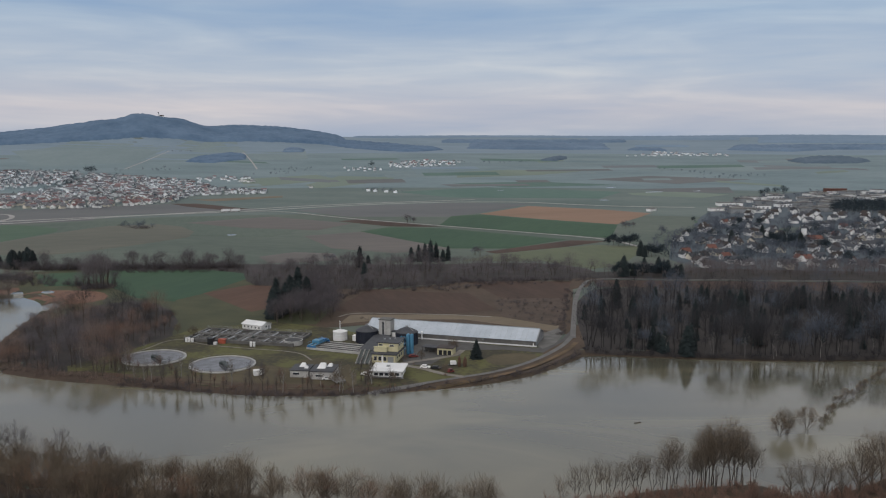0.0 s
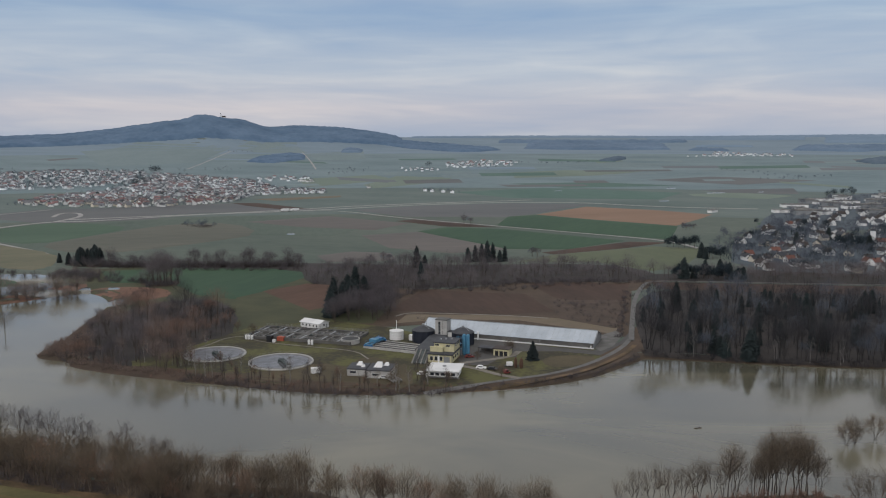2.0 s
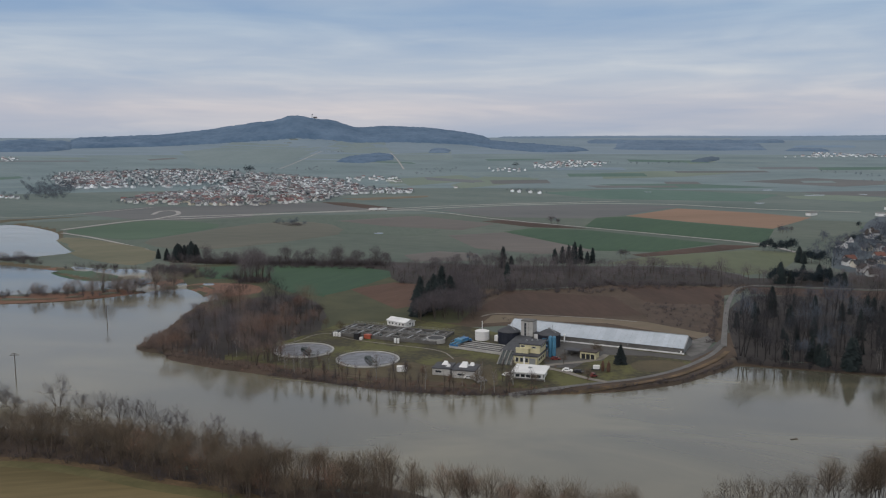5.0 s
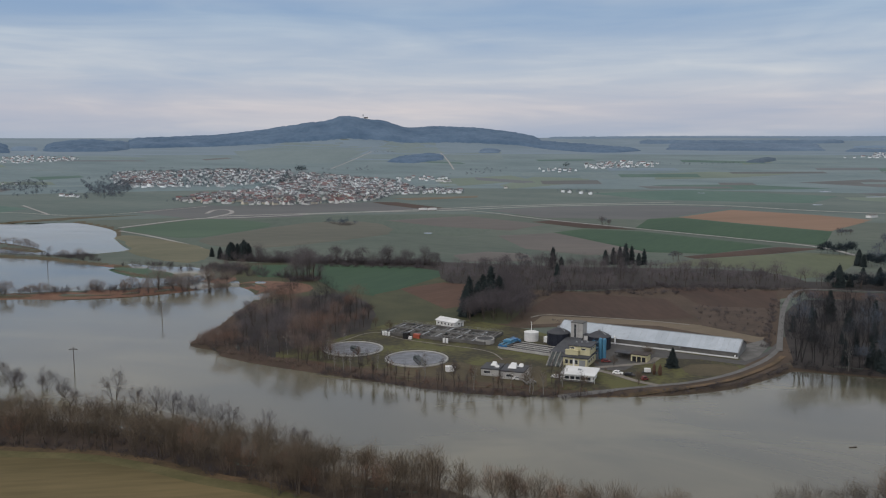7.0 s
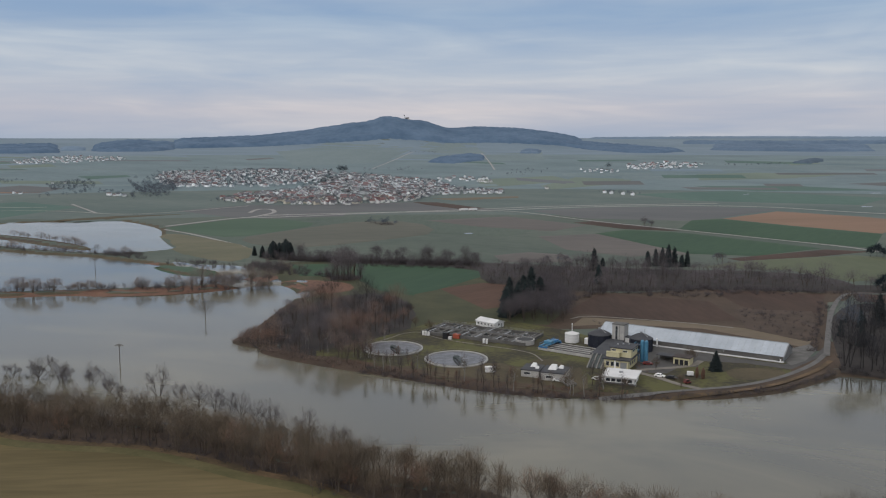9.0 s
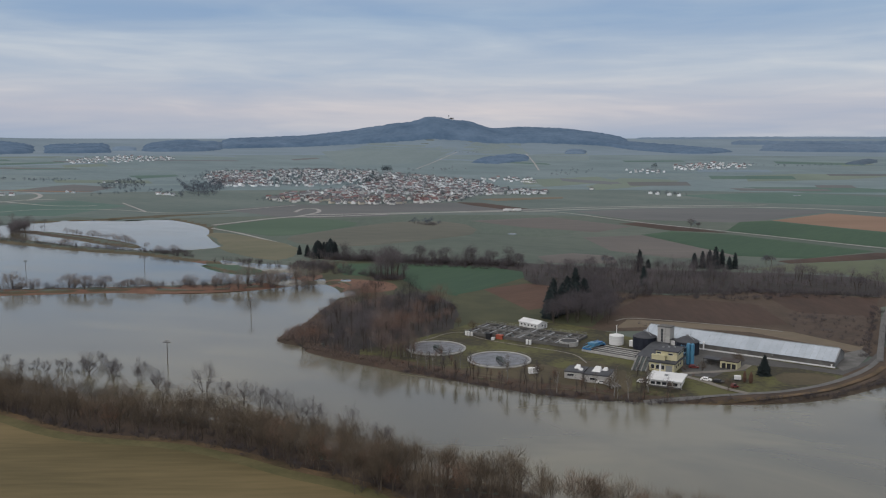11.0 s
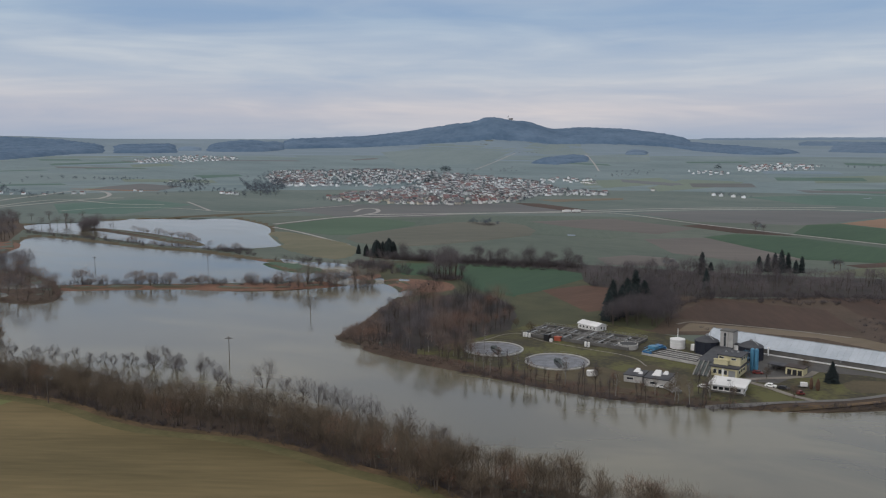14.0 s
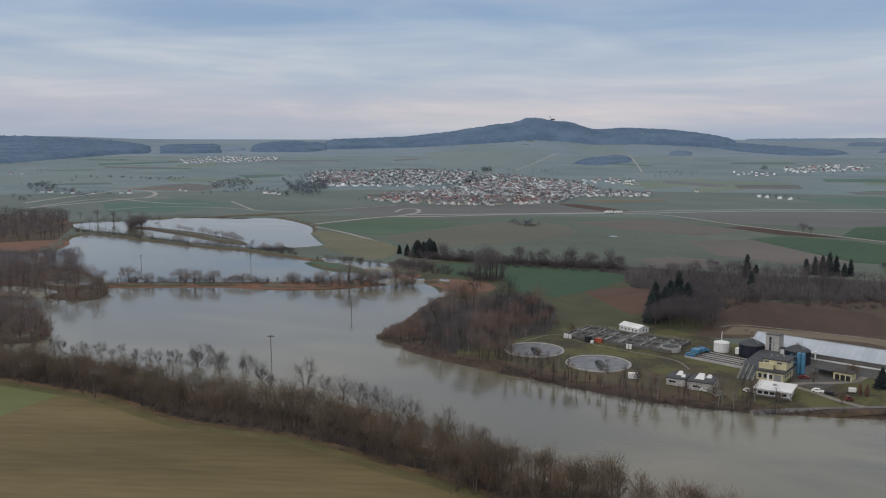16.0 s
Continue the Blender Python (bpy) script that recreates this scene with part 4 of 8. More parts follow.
def spray(fine, starts, hub, lengths, width, rnd, wild=0.42, lift=0.22):
    """Slim twigs that fan out and up, away from a hub low in the tree."""
    d = starts - hub
    d /= np.linalg.norm(d, axis=1, keepdims=True) + 1e-6
    d = d + rnd.normal(size=d.shape) * wild + np.array([0, 0, lift])
    d /= np.linalg.norm(d, axis=1, keepdims=True) + 1e-6
    s = np.cross(d, rnd.normal(size=d.shape))
    s *= width / 2 / (np.linalg.norm(s, axis=1, keepdims=True) + 1e-6)
    tips = starts + d * lengths[:, None]
    v, f = fine
    n0 = len(v)
    for a, k, t in zip(starts, s, tips):
        v.extend((a - k, a + k, t))
    f.extend((n0 + 3 * i, n0 + 3 * i + 1, n0 + 3 * i + 2) for i in range(len(starts)))


def bare_tree(seed, height, limbs, subs, twigs, spread=0.32, stem=0.2, width=0.06, sides=4, fork=1, girth=0.014, reach=0.12):
    """A leafless tree: stems, bowed limbs that end in clumps, side branches and sprays of fine twigs."""
    rnd = np.random.default_rng(seed)
    wood, fine = ([], []), ([], [])
    r0 = height * girth
    low = stem * height
    heart = np.array([0, 0, low + (height - low) * 0.5])
    size = np.array([height * spread, height * spread, (height - low) * 0.5])
    hub = np.array([0, 0, low + (height - low) * 0.06])
    stems = []
    for k in range(fork):
        az, out = 2 * math.pi * k / fork + rnd.uniform(-0.5, 0.5), (0.1 + 0.22 * spread * rnd.uniform(0.6, 1.4)) * (fork > 1)
        lean = np.array([math.cos(az), math.sin(az)]) * out + rnd.normal(size=2) * 0.03
        top, n = height * rnd.uniform(0.7, 0.84), 5
        path = []
        for j in range(n + 1):
            q = j / n
            w = rnd.normal(size=2) * 0.012 * height * (j > 0)
            path.append(np.array([lean[0] * top * q + w[0], lean[1] * top * q + w[1], -0.6 + (top + 0.6) * q]))
        r = r0 / math.sqrt(fork)
        for j in range(n):
            tube(wood, path[j], path[j + 1], r * (1 - 0.88 * j / n) * (1.25 if j == 0 else 1), r * (1 - 0.88 * (j + 1) / n), sides + 1)
        stems.append((np.array(path), top, r))
    for i, c in enumerate(crown_lobes(rnd, limbs, heart, size)):
        path, top, r = min(stems, key=lambda q: float(np.hypot(*(q[0][4][:2] - c[:2]))) + rnd.uniform(0, 0.1) * height)
        n = len(path) - 1
        flat = math.hypot(c[0], c[1])
        z = min(max(c[2] - flat * rnd.uniform(0.7, 1.25) - 0.06 * height, low * 0.9), top * 0.95)
        q = z / top * n
        k = min(n - 1, int(q))
        a = path[k] + (path[k + 1] - path[k]) * (q - k)
        rl = r * (1 - 0.85 * z / top) * 0.62 + 0.012
        mid = a + (c - a) * 0.5 + np.array([0, 0, 0.05 * flat]) + rnd.normal(size=3) * 0.02 * height
        tube(wood, a, mid, rl, rl * 0.68, sides)
        tube(wood, mid, c, rl * 0.68, rl * 0.3, 3)
        blob = height * rnd.uniform(0.13, 0.2)
        for j in range(subs):
            p = rnd.uniform(0.3, 1.0)
            b = a + (mid - a) * p * 2 if p < 0.5 else mid + (c - mid) * (p - 0.5) * 2
            e = (b - hub) / (np.linalg.norm(b - hub) + 0.1) + rnd.normal(size=3) * 0.55
            e = b + e / np.linalg.norm(e) * blob * rnd.uniform(0.7, 1.25)
            tube(wood, b, e, rl * 0.32 + 0.008, 0.008, 3)
            q = rnd.uniform(0.1, 1.0, twigs)[:, None]
            starts = b + (e - b) * q + rnd.normal(size=(twigs, 3)) * blob * 0.3
            spray(fine, starts, hub, height * reach * rnd.uniform(0.5, 1.1, twigs), width, rnd)
    return [(np.array(v), np.array(f)) for v, f in (wood, fine)]


def soft_tree(seed, height, lobes, twigs, spread=0.36, stem=0.12, width=0.1, fork=1, limb=True, reach=0.12):
    """A leafless tree for the middle distance: stems, limbs and clumps of fine upright twigs."""
    rnd = np.random.default_rng(seed)
    wood, fine = ([], []), ([], [])
    r0 = height * 0.012
    low = max(stem, 0) * height
    heart = np.array([0, 0, low + (height - low) * (0.48 + 0.3 * min(stem, 0))])
    size = np.array([height * spread, height * spread, (height - low) * 0.44])
    hub = np.array([0, 0, low + (height - low) * 0.06])
    tops = []
    for _ in range(fork):
        lean = rnd.normal(size=2) * (0.03 + 0.07 * (fork > 1)) * height
        m, e = np.array([lean[0] * 0.4, lean[1] * 0.4, height * 0.4]), np.array([lean[0], lean[1], height * 0.8])
        tube(wood, np.array([0, 0, -0.6]), m, r0 * 1.2, r0 * 0.7, 4)
        tube(wood, m, e, r0 * 0.7, r0 * 0.15, 3)
        tops.append((m, e))
    for i, c in enumerate(crown_lobes(rnd, lobes, heart, size)):
        if limb:
            (m, e), q = tops[i % fork], rnd.uniform(0.4, 1.3)
            tube(wood, m * q if q < 1 else m + (e - m) * (q - 1), c, r0 * 0.28, r0 * 0.06, 3)
        starts = c + rnd.normal(size=(twigs, 3)) * np.array([0.09, 0.09, 0.07]) * height - (c - hub) / np.linalg.norm(c - hub) * 0.05 * height
        spray(fine, starts, hub, height * reach * rnd.uniform(0.6, 1.15, twigs), width, rnd, 0.45)
    return [(np.array(v), np.array(f)) for v, f in (wood, fine)]


def bush(seed, height, stems, twigs, width=0.06):
    """A leafless shrub of many stems with long fine shoots."""
    rnd = np.random.default_rng(seed)
    wood, fine = ([], []), ([], [])
    for i in range(stems):
        az, out = rnd.uniform(0, 6.28), rnd.uniform(0.1, 1.1)
        d = np.array([math.cos(az) * out, math.sin(az) * out, 1.0])
        a = np.array([rnd.normal() * 0.1 * height, rnd.normal() * 0.1 * height, -0.4])
        b = a + d / np.linalg.norm(d) * height * rnd.uniform(0.4, 0.8)
        tube(wood, a, b, height * 0.010, height * 0.003, 3)
        starts = a + (b - a) * rnd.uniform(0.2, 1.0, twigs)[:, None]
        spray(fine, starts, np.array([0, 0, -0.3 * height]), height * rnd.uniform(0.2, 0.42, twigs), width, rnd, 0.4)
    return [(np.array(v), np.array(f)) for v, f in (wood, fine)]


def conifer(seed, height, whorls, arms, radius=0.2, taper=0.85):
    """A spruce: a straight stem and whorls of drooping boughs."""
    rnd = np.random.default_rng(seed)
    wood, fine = ([], []), ([], [])
    tube(wood, np.array([0, 0, -0.6]), np.array([0, 0, height * 0.98]), height * 0.014, 0.02, 5)
    for i in range(whorls * arms):
        q = (i + rnd.uniform(0, 1)) / (whorls * arms)
        z = height * (0.05 + 0.94 * q)
        az = i * 2.4 + rnd.uniform(-0.5, 0.5)
        r = (height * radius * (1 - q) ** taper + 0.25) * rnd.uniform(0.6, 1.15)
        d = np.array([math.cos(az), math.sin(az), 0])
        s = np.array([-math.sin(az), math.cos(az), 0]) * r * 0.4
        a = np.array([0, 0, z])
        m = a + d * r * 0.6 + np.array([0, 0, -0.12 * r])
        e = a + d * r + np.array([0, 0, -0.3 * r + rnd.normal() * 0.12 * r])
        v, f = fine
        n0 = len(v)
        v.extend((a + np.array([0, 0, 0.2 * r]), m + s - np.array([0, 0, 0.2 * r]), m - s - np.array([0, 0, 0.2 * r]), e, m + np.array([0, 0, 0.1 * r])))
        f.extend(((n0, n0 + 1, n0 + 4), (n0, n0 + 4, n0 + 2), (n0 + 4, n0 + 1, n0 + 3), (n0 + 4, n0 + 3, n0 + 2)))
    v = np.array(fine[0])
    tips = v[3::5] * 0.9 + v[4::5] * 0.1
    tips = np.concatenate([tips, v[4::5] + rnd.normal(size=tips.shape) * 0.03 * height])
    spray(fine, tips, np.array([0, 0, height * 0.45]), height * rnd.uniform(0.03, 0.07, len(tips)), 0.11, rnd, 0.5, -0.1)
    return [(np.array(v), np.array(f)) for v, f in (wood, fine)]


def wood_mass(name, label, protos, spots, mats, category="woodland"):
    """Many trees joined into one mass: spots are (prototype, x, y, z, size, turn)."""
    V, F, I, n = [], [], [], 0
    for p, x, y, z, s, a in spots:
        c, q = math.cos(a), math.sin(a)
        for k, (v, f) in enumerate(protos[p]):
            w = v * s
            V.append(np.stack([w[:, 0] * c - w[:, 1] * q + x, w[:, 0] * q + w[:, 1] * c + y, w[:, 2] + z], 1))
            F.append(f + n)
            I.append(np.full(len(f), k))
            n += len(v)
    ob = mesh_object(name, np.concatenate(V), np.concatenate(F), mats, np.concatenate(I))
    return tagged(ob, label, category, kind="stuff")


def scatter(poly, gap, seed, jitter=0.45):
    """Places inside an outline, about gap metres from one another."""
    rnd = np.random.default_rng(seed)
    xs, ys = [p[0] for p in poly], [p[1] for p in poly]
    X, Y = np.meshgrid(np.arange(min(xs), max(xs), gap), np.arange(min(ys), max(ys), gap))
    X = X + rnd.uniform(-jitter, jitter, X.shape) * gap + (np.arange(X.shape[0]) % 2)[:, None] * gap / 2
    Y = Y + rnd.uniform(-jitter, jitter, Y.shape) * gap
    ok = inside(X, Y, list(poly)) & (X > -1.42 * Y)
    return np.stack([X[ok], Y[ok]], 1)


def grow(places, kinds, seed, low=0.8, high=1.2, sink=0.0):
    """Turns places into spots with a random prototype, size and turn."""
    rnd = np.random.default_rng(seed)
    if len(places) == 0:
        return []
    z = ground_z(places[:, 0], places[:, 1]) - sink
    return [(int(rnd.choice(kinds)), x, y, h, rnd.uniform(low, high), rnd.uniform(0, 6.28)) for (x, y), h in zip(places, z)]


def stands(spots, gap, seed, kinds):
    """Parts the spots of a wood into stands of one kind each, every stand highest in its middle."""
    rnd = np.random.default_rng(seed)
    xy = np.array([(q[1], q[2]) for q in spots])
    lo, hi = xy.min(0) - gap, xy.max(0) + gap
    hearts = scatter([(lo[0], lo[1]), (hi[0], lo[1]), (hi[0], hi[1]), (lo[0], hi[1])], gap, seed)
    size, sort = rnd.uniform(0.72, 1.3, len(hearts)), rnd.integers(0, kinds, len(hearts))
    groups = [[] for _ in range(kinds)]
    for p, x, y, z, s, a in spots:
        d = np.hypot(hearts[:, 0] - x, hearts[:, 1] - y)
        k = int(d.argmin())
        groups[sort[k]].append((p, x, y, z, s * size[k] * (1.12 - 0.42 * min(1.0, d[k] / (0.62 * gap)) ** 2), a))
    return groups


def along(line, gap, seed, wander=1.0):
    """Places along a line."""
    rnd = np.random.default_rng(seed)
    out = []
    for a, b in zip(line, line[1:]):
        n = max(1, int(round(math.dist(a, b) / gap)))
        for k in range(n):
            q = (k + rnd.uniform(0, 1)) / n
            out.append((a[0] + (b[0] - a[0]) * q + rnd.normal() * wander, a[1] + (b[1] - a[1]) * q + rnd.normal() * wander))
    return np.array(out)


def tree_thing(name, meshes, mats, label, category, names=("trunk", "crown")):
    top = thing(name, label, category)
    for n, (v, f), m in zip(names, meshes, mats):
        ob = mesh_object(n, v, f, [m])
        ob.parent = top
    return top


def plant_trees(models, spots, group):
    """Each spot gets its own tree: the first one of a model stands itself, the rest are copies."""
    used = set()
    for p, x, y, z, s, a in spots:
        m = Matrix.LocRotScale((x, y, z), Euler((0, 0, a)), (s, s, s))
        if p in used:
            copy_thing(models[p], Matrix.LocRotScale((x, y, z), Euler((0, 0, a)), None)).scale = (s, s, s)
        else:
            used.add(p)
            models[p].matrix_basis = m
            tagged(models[p], group=group)
    for k, mo in enumerate(models):
        if k not in used:
            for o in (*mo.children, mo):
                bpy.data.objects.remove(o)


# riverside belt below the drone: tall bare trees, each a thing of its own
BELT_INNER = [(-376.7, 240.6), (-327.2, 247.9), (-295.9, 250.2), (-266.1, 252.1), (-232.3, 247.7), (-206, 248.6), (-181.9, 250.5), (-155.2, 246.1), (-128.7, 237.9), (-110.1, 234.3), (-86.2, 228.3), (-68.6, 226.4), (-52.8, 226.9)]
BELT_OUTER = [(-362.6, 231.4), (-317.2, 240.1), (-284.7, 240.5), (-255.9, 242.3), (-217.9, 232), (-193.3, 233.2), (-171.3, 235.9), (-146.9, 232.8), (-121.8, 225.1), (-104.9, 223.1), (-85.4, 217.1)]
BELT_EAST = [(-100.5, 218.7), (-73.2, 218.8), (-55.5, 220.6), (-34, 219.4), (-12.5, 215.3), (5.4, 213.7), (14.5, 217.7)]
near_models = [tree_thing("tree", bare_tree(10 + i, h, 15, 5, 11, spread=sp, stem=0.2, width=0.055, fork=fk), [M["bark"], M[tw]], lb, "tree")
               for i, (h, fk, sp, tw, lb) in enumerate([
                   (14.5, 1, 0.3, "twig", "bare grey-brown alder in the riverside tree belt"),
                   (15.0, 2, 0.34, "twig", "bare twin-stemmed willow in the riverside tree belt"),
                   (13.0, 1, 0.38, "twig", "bare grey-brown ash in the riverside tree belt"),
                   (14.0, 3, 0.36, "twig", "bare many-stemmed willow in the riverside tree belt"),
                   (13.0, 1, 0.4, "twig_red", "bare oak with rusty dead leaves in the tree belt"),
                   (11.0, 2, 0.42, "twig", "low bare willow in the riverside tree belt")])]
places = along(BELT_INNER, 4.0, 3, 1.6)
places = np.concatenate([places, along(BELT_OUTER, 3.7, 4, 1.5)])
east_places = along(BELT_EAST, 3.2, 5, 2.0)
plant_trees(near_models, grow(places, [0, 0, 1, 1, 2, 2, 3, 3, 5, 4, 0, 2, 1, 3, 5], 6, 0.72, 1.04, 0.2) + grow(east_places, [0, 1, 2, 3, 5, 4], 61, 0.62, 0.92, 0.2), "trees of the riverside belt")
belt_fill = [soft_tree(30 + i, h, 13, 34, spread=0.3, stem=0.12, width=0.05, fork=fk, reach=0.17) for i, (h, fk) in enumerate([(12.5, 1), (11.0, 2), (13.5, 1)])]
mids = [((a[0] + b[0]) / 2, (a[1] + b[1]) / 2) for a, b in zip(BELT_INNER, BELT_OUTER)]
wood_mass("woodland", "dense bare trees filling the riverside belt", belt_fill, grow(np.concatenate([along(mids, 2.6, 8, 3.2), along(BELT_INNER, 2.8, 18, 2.2), along(BELT_EAST, 2.4, 9, 4.0), along(BELT_INNER[-4:], 3, 10, 3)]), [0, 1, 2], 11, 0.72, 1.0), [M["bark"], M["twig"]])
# undergrowth that fills the belt
shrubs = [bush(40 + i, h, 12, 9, 0.05) for i, h in enumerate((4.5, 5.5, 3.6))]
under = grow(along(BELT_INNER, 2.0, 13, 2.5), [0, 1, 2], 16, 0.8, 1.4) + grow(np.concatenate([along(BELT_OUTER, 3.6, 14, 2.0), along(BELT_EAST, 2.6, 15, 3.0)]), [0, 1, 2], 17, 0.5, 1.0)
under += grow(along([(x + 0.8, y + 4.2) for x, y in MARGIN[1:]], 1.7, 171, 1.3), [0, 1, 2], 172, 0.35, 0.8)
wood_mass("undergrowth", "tangled bare brown shrubs under the riverside trees", shrubs, under, [M["bark_wood"], M["twig_wood"]], "shrubs")
# tall trees standing at the water's edge
EDGE_TREES = [(-196.8, 287.1), (-185.8, 285.1), (-172.4, 277), (-164.1, 274.7), (-157.4, 271.8), (-150.7, 269), (-142.4, 265.9), (-136, 263.8), (-231.8, 294.3), (-217.5, 285.7), (-247.6, 293.9), (-259, 294.3), (-120.8, 258.3), (-106, 252)]
edge_models = [tree_thing("tree", bare_tree(60 + i, h, 15, 7, 9, spread=0.46, stem=0.12, width=0.06, fork=fk, girth=0.018, reach=0.125), [M["bark_wood"], M["twig_wood"]], "broad bare willow standing at the flooded bank", "tree")
               for i, (h, fk) in enumerate([(15.0, 2), (13.0, 1), (11.5, 3)])]
plant_trees(edge_models, grow(np.array(EDGE_TREES), [0, 1, 2], 21, 0.75, 1.05, -0.3), "willows at the flooded bank")
# thin trees and bushes standing in the water beyond the belt
FLOODED = [(-361.9, 280.7), (-346.4, 280.7), (-334, 281.3), (-325.8, 285.4), (-304.2, 288.7), (-287.2, 294.2), (-271.7, 293.8), (-269.6, 302.6), (-252.5, 299.7), (-332.3, 284.7), (-318.5, 285.5), (-307.2, 284.8), (-305.4, 295.1), (-288.5, 286.9), (-276.4, 288.2), (-279.2, 298.3), (-272.2, 298), (-260.3, 295.7), (-266.2, 310.1), (-248.9, 301.1), (-241.8, 288.6), (-234.9, 295.3), (-219.3, 286.6), (-208.9, 280.3), (-198.1, 276.8)]
flood_models = [tree_thing("tree", bare_tree(70 + i, h, 14, 6, 9, spread=0.42, stem=0.08, width=0.06, fork=fk, girth=0.016), [M["bark_wood"], M["twig_wood"]], "thin bare willow standing in flood water", "tree") for i, (h, fk) in enumerate([(9.5, 2), (8.0, 3)])]
plant_trees(flood_models, grow(np.array(FLOODED), [0, 1], 22, 0.5, 1.05, -1.6), "willows in the flood")
wood_mass("shrubs", "drowned brown shrubs and debris in a line through the flood", shrubs, [(p, x, y, -0.5, z, a) for p, x, y, _, z, a in grow(np.concatenate([along([(-376, 300), (-332.6, 296), (-283.9, 292), (-251.9, 296), (-224.6, 290)], 2.6, 221, 2.0), along([(-340, 285), (-300, 288), (-262, 297)], 3.0, 222, 2.0)]), [0, 1, 2], 223, 0.25, 0.6)], [M["bark_wood"], M["twig_dark"]], "shrubs")
# clump on the near bank, east
clump_models = [tree_thing("tree", bare_tree(80 + i, h, lm, 5, 8, spread=sp, stem=st, width=0.05, fork=fk, girth=0.012), [M["bark_wood"], M["twig"]], lb, "tree")
                for i, (h, lm, sp, st, fk, lb) in enumerate([(20.0, 22, 0.2, 0.2, 1, "tall slender bare poplar in a bank-side clump"), (19.0, 24, 0.24, 0.16, 3, "tall many-stemmed bare poplar in a clump"), (12.0, 16, 0.3, 0.12, 2, "slender bare alder in a bank-side clump")])]
tall = scatter([(70.5, 233.5), (69.5, 238.5), (76, 241.5), (88, 242), (91, 238), (84, 233.5)], 2.7, 23)
spots = [(p, x, y, z, s * (1.0 - 0.0045 * (x - 81.5) ** 2), a) for p, x, y, z, s, a in grow(tall, [0, 0, 1], 23, 0.8, 1.06, 0.2)] + grow(np.array([(66.2, 237.5), (64.4, 235.6), (68, 240), (91.5, 241), (62.5, 234)]), [0, 1], 230, 0.6, 0.8, 0.2)
spots += grow(np.array([(45.4, 230.7), (48.1, 233), (51.2, 232), (54.5, 231.4), (56, 233.8), (59.6, 232.6), (42, 229), (37, 227), (33, 226.4)]), [2], 24, 0.7, 1.08, 0.2)
plant_trees(clump_models, spots, "bare trees of the eastern clump")
EAST = [(97, 228), (100.8, 225.7), (106.8, 228.7), (110.9, 227.4), (120.1, 235.1), (125.8, 240), (130.4, 244.2), (130.8, 240.1), (121.6, 229.9), (116, 228.1), (137.9, 248.7), (132.7, 235.9)]
east_models = [tree_thing("tree", bare_tree(90 + i, h, 18, 6, 11, spread=0.42, stem=0.1, width=0.045, fork=fk), [M["bark"], M[tw]], lb, "tree")
               for i, (h, fk, tw, lb) in enumerate([(13.0, 2, "twig", "broad bare willow on the eastern bank"), (15.0, 1, "twig", "bare brown oak on the eastern bank"), (10.0, 3, "twig_rust", "low rusty brown willow on the eastern bank")])]
plant_trees(east_models, grow(np.array(EAST[:4]), [0, 0], 25, 0.85, 1.1, 0.2) + grow(np.array(EAST[4:]), [1, 1, 0], 26, 0.9, 1.2, 0.2), "bare trees of the eastern bank")
brush = [bush(44 + i, h, 14, 12, 0.075) for i, h in enumerate((4.0, 5.0, 3.2))]
wood_mass("undergrowth", "rusty brown shrubs on the eastern bank", brush, grow(scatter([(63.2, 231.1), (88.5, 235.1), (97.8, 229.9), (118.2, 232.7), (143, 248.8), (139.9, 220.7), (89.9, 210.4), (54.2, 213.6), (29.7, 218.9), (23.9, 221.3)], 2.7, 27), [0, 1, 2], 28, 0.6, 1.2), [M["bark_wood"], M["twig_rust"]], "shrubs")
drape("forest_floor", [(16, 219), (33, 222), (50, 228.5), (61, 233), (76, 235.5), (93, 238), (101, 226), (120, 233), (146, 250), (150, 215), (90, 200), (20, 205)], M["rough"], "brown leaf litter on the eastern near bank", "forest floor", lift=0.08)
# flooded hedge in the river
hedge_models = [tree_thing("shrub", bare_tree(50 + i, h, 18, 6, 13, spread=0.46, stem=0.04, width=0.05, fork=4, reach=0.16), [M["bark_wood"], M["twig"]], "bare willow shrub standing in flood water", "shrub", ("trunk", "crown")) for i, h in enumerate((9.0, 6.5))]
HEDGE_BIG = [(114, 280), (117, 281.5), (126.5, 287.5)]
HEDGE_LOW = [(134.3, 293.3), (137.7, 297.6), (141.8, 304.1), (145.7, 309.6), (150.6, 318), (153.6, 320), (157, 323.9), (160.8, 325.9), (165.7, 331.4), (169.9, 337.8), (173.9, 342.6), (180.2, 349.2), (184.3, 352.7), (188.5, 356.2)]
plant_trees(hedge_models, grow(np.array(HEDGE_BIG), [0], 29, 1.0, 1.3, -1.8) + grow(np.array(HEDGE_LOW), [1], 30, 0.4, 0.75, -1.8), "shrubs of the flooded hedge")

# woods across the river
mid = [soft_tree(100 + i, h, 11, 26, spread=0.27, stem=0.2, width=0.1, fork=fk) for i, (h, fk) in enumerate([(17, 1), (15, 2), (18, 1), (14, 1)])]
firs = [conifer(120 + i, h, 20, 10, r, tp) for i, (h, r, tp) in enumerate([(20, 0.2, 0.6), (16, 0.3, 0.42), (20, 0.25, 0.45)])]
low = [bush(130 + i, h, 10, 10, 0.08) for i, h in enumerate((4.0, 5.5))]
small = [soft_tree(140 + i, h, 11, 25, spread=0.36, stem=0.1, width=0.1, fork=fk) for i, (h, fk) in enumerate([(11, 2), (9.5, 1), (12, 1)])]
tiny = [soft_tree(145 + i, h, 8, 12, spread=0.36, stem=-0.1, width=0.3, limb=False, reach=0.2) for i, h in enumerate((11, 9.5, 12))]
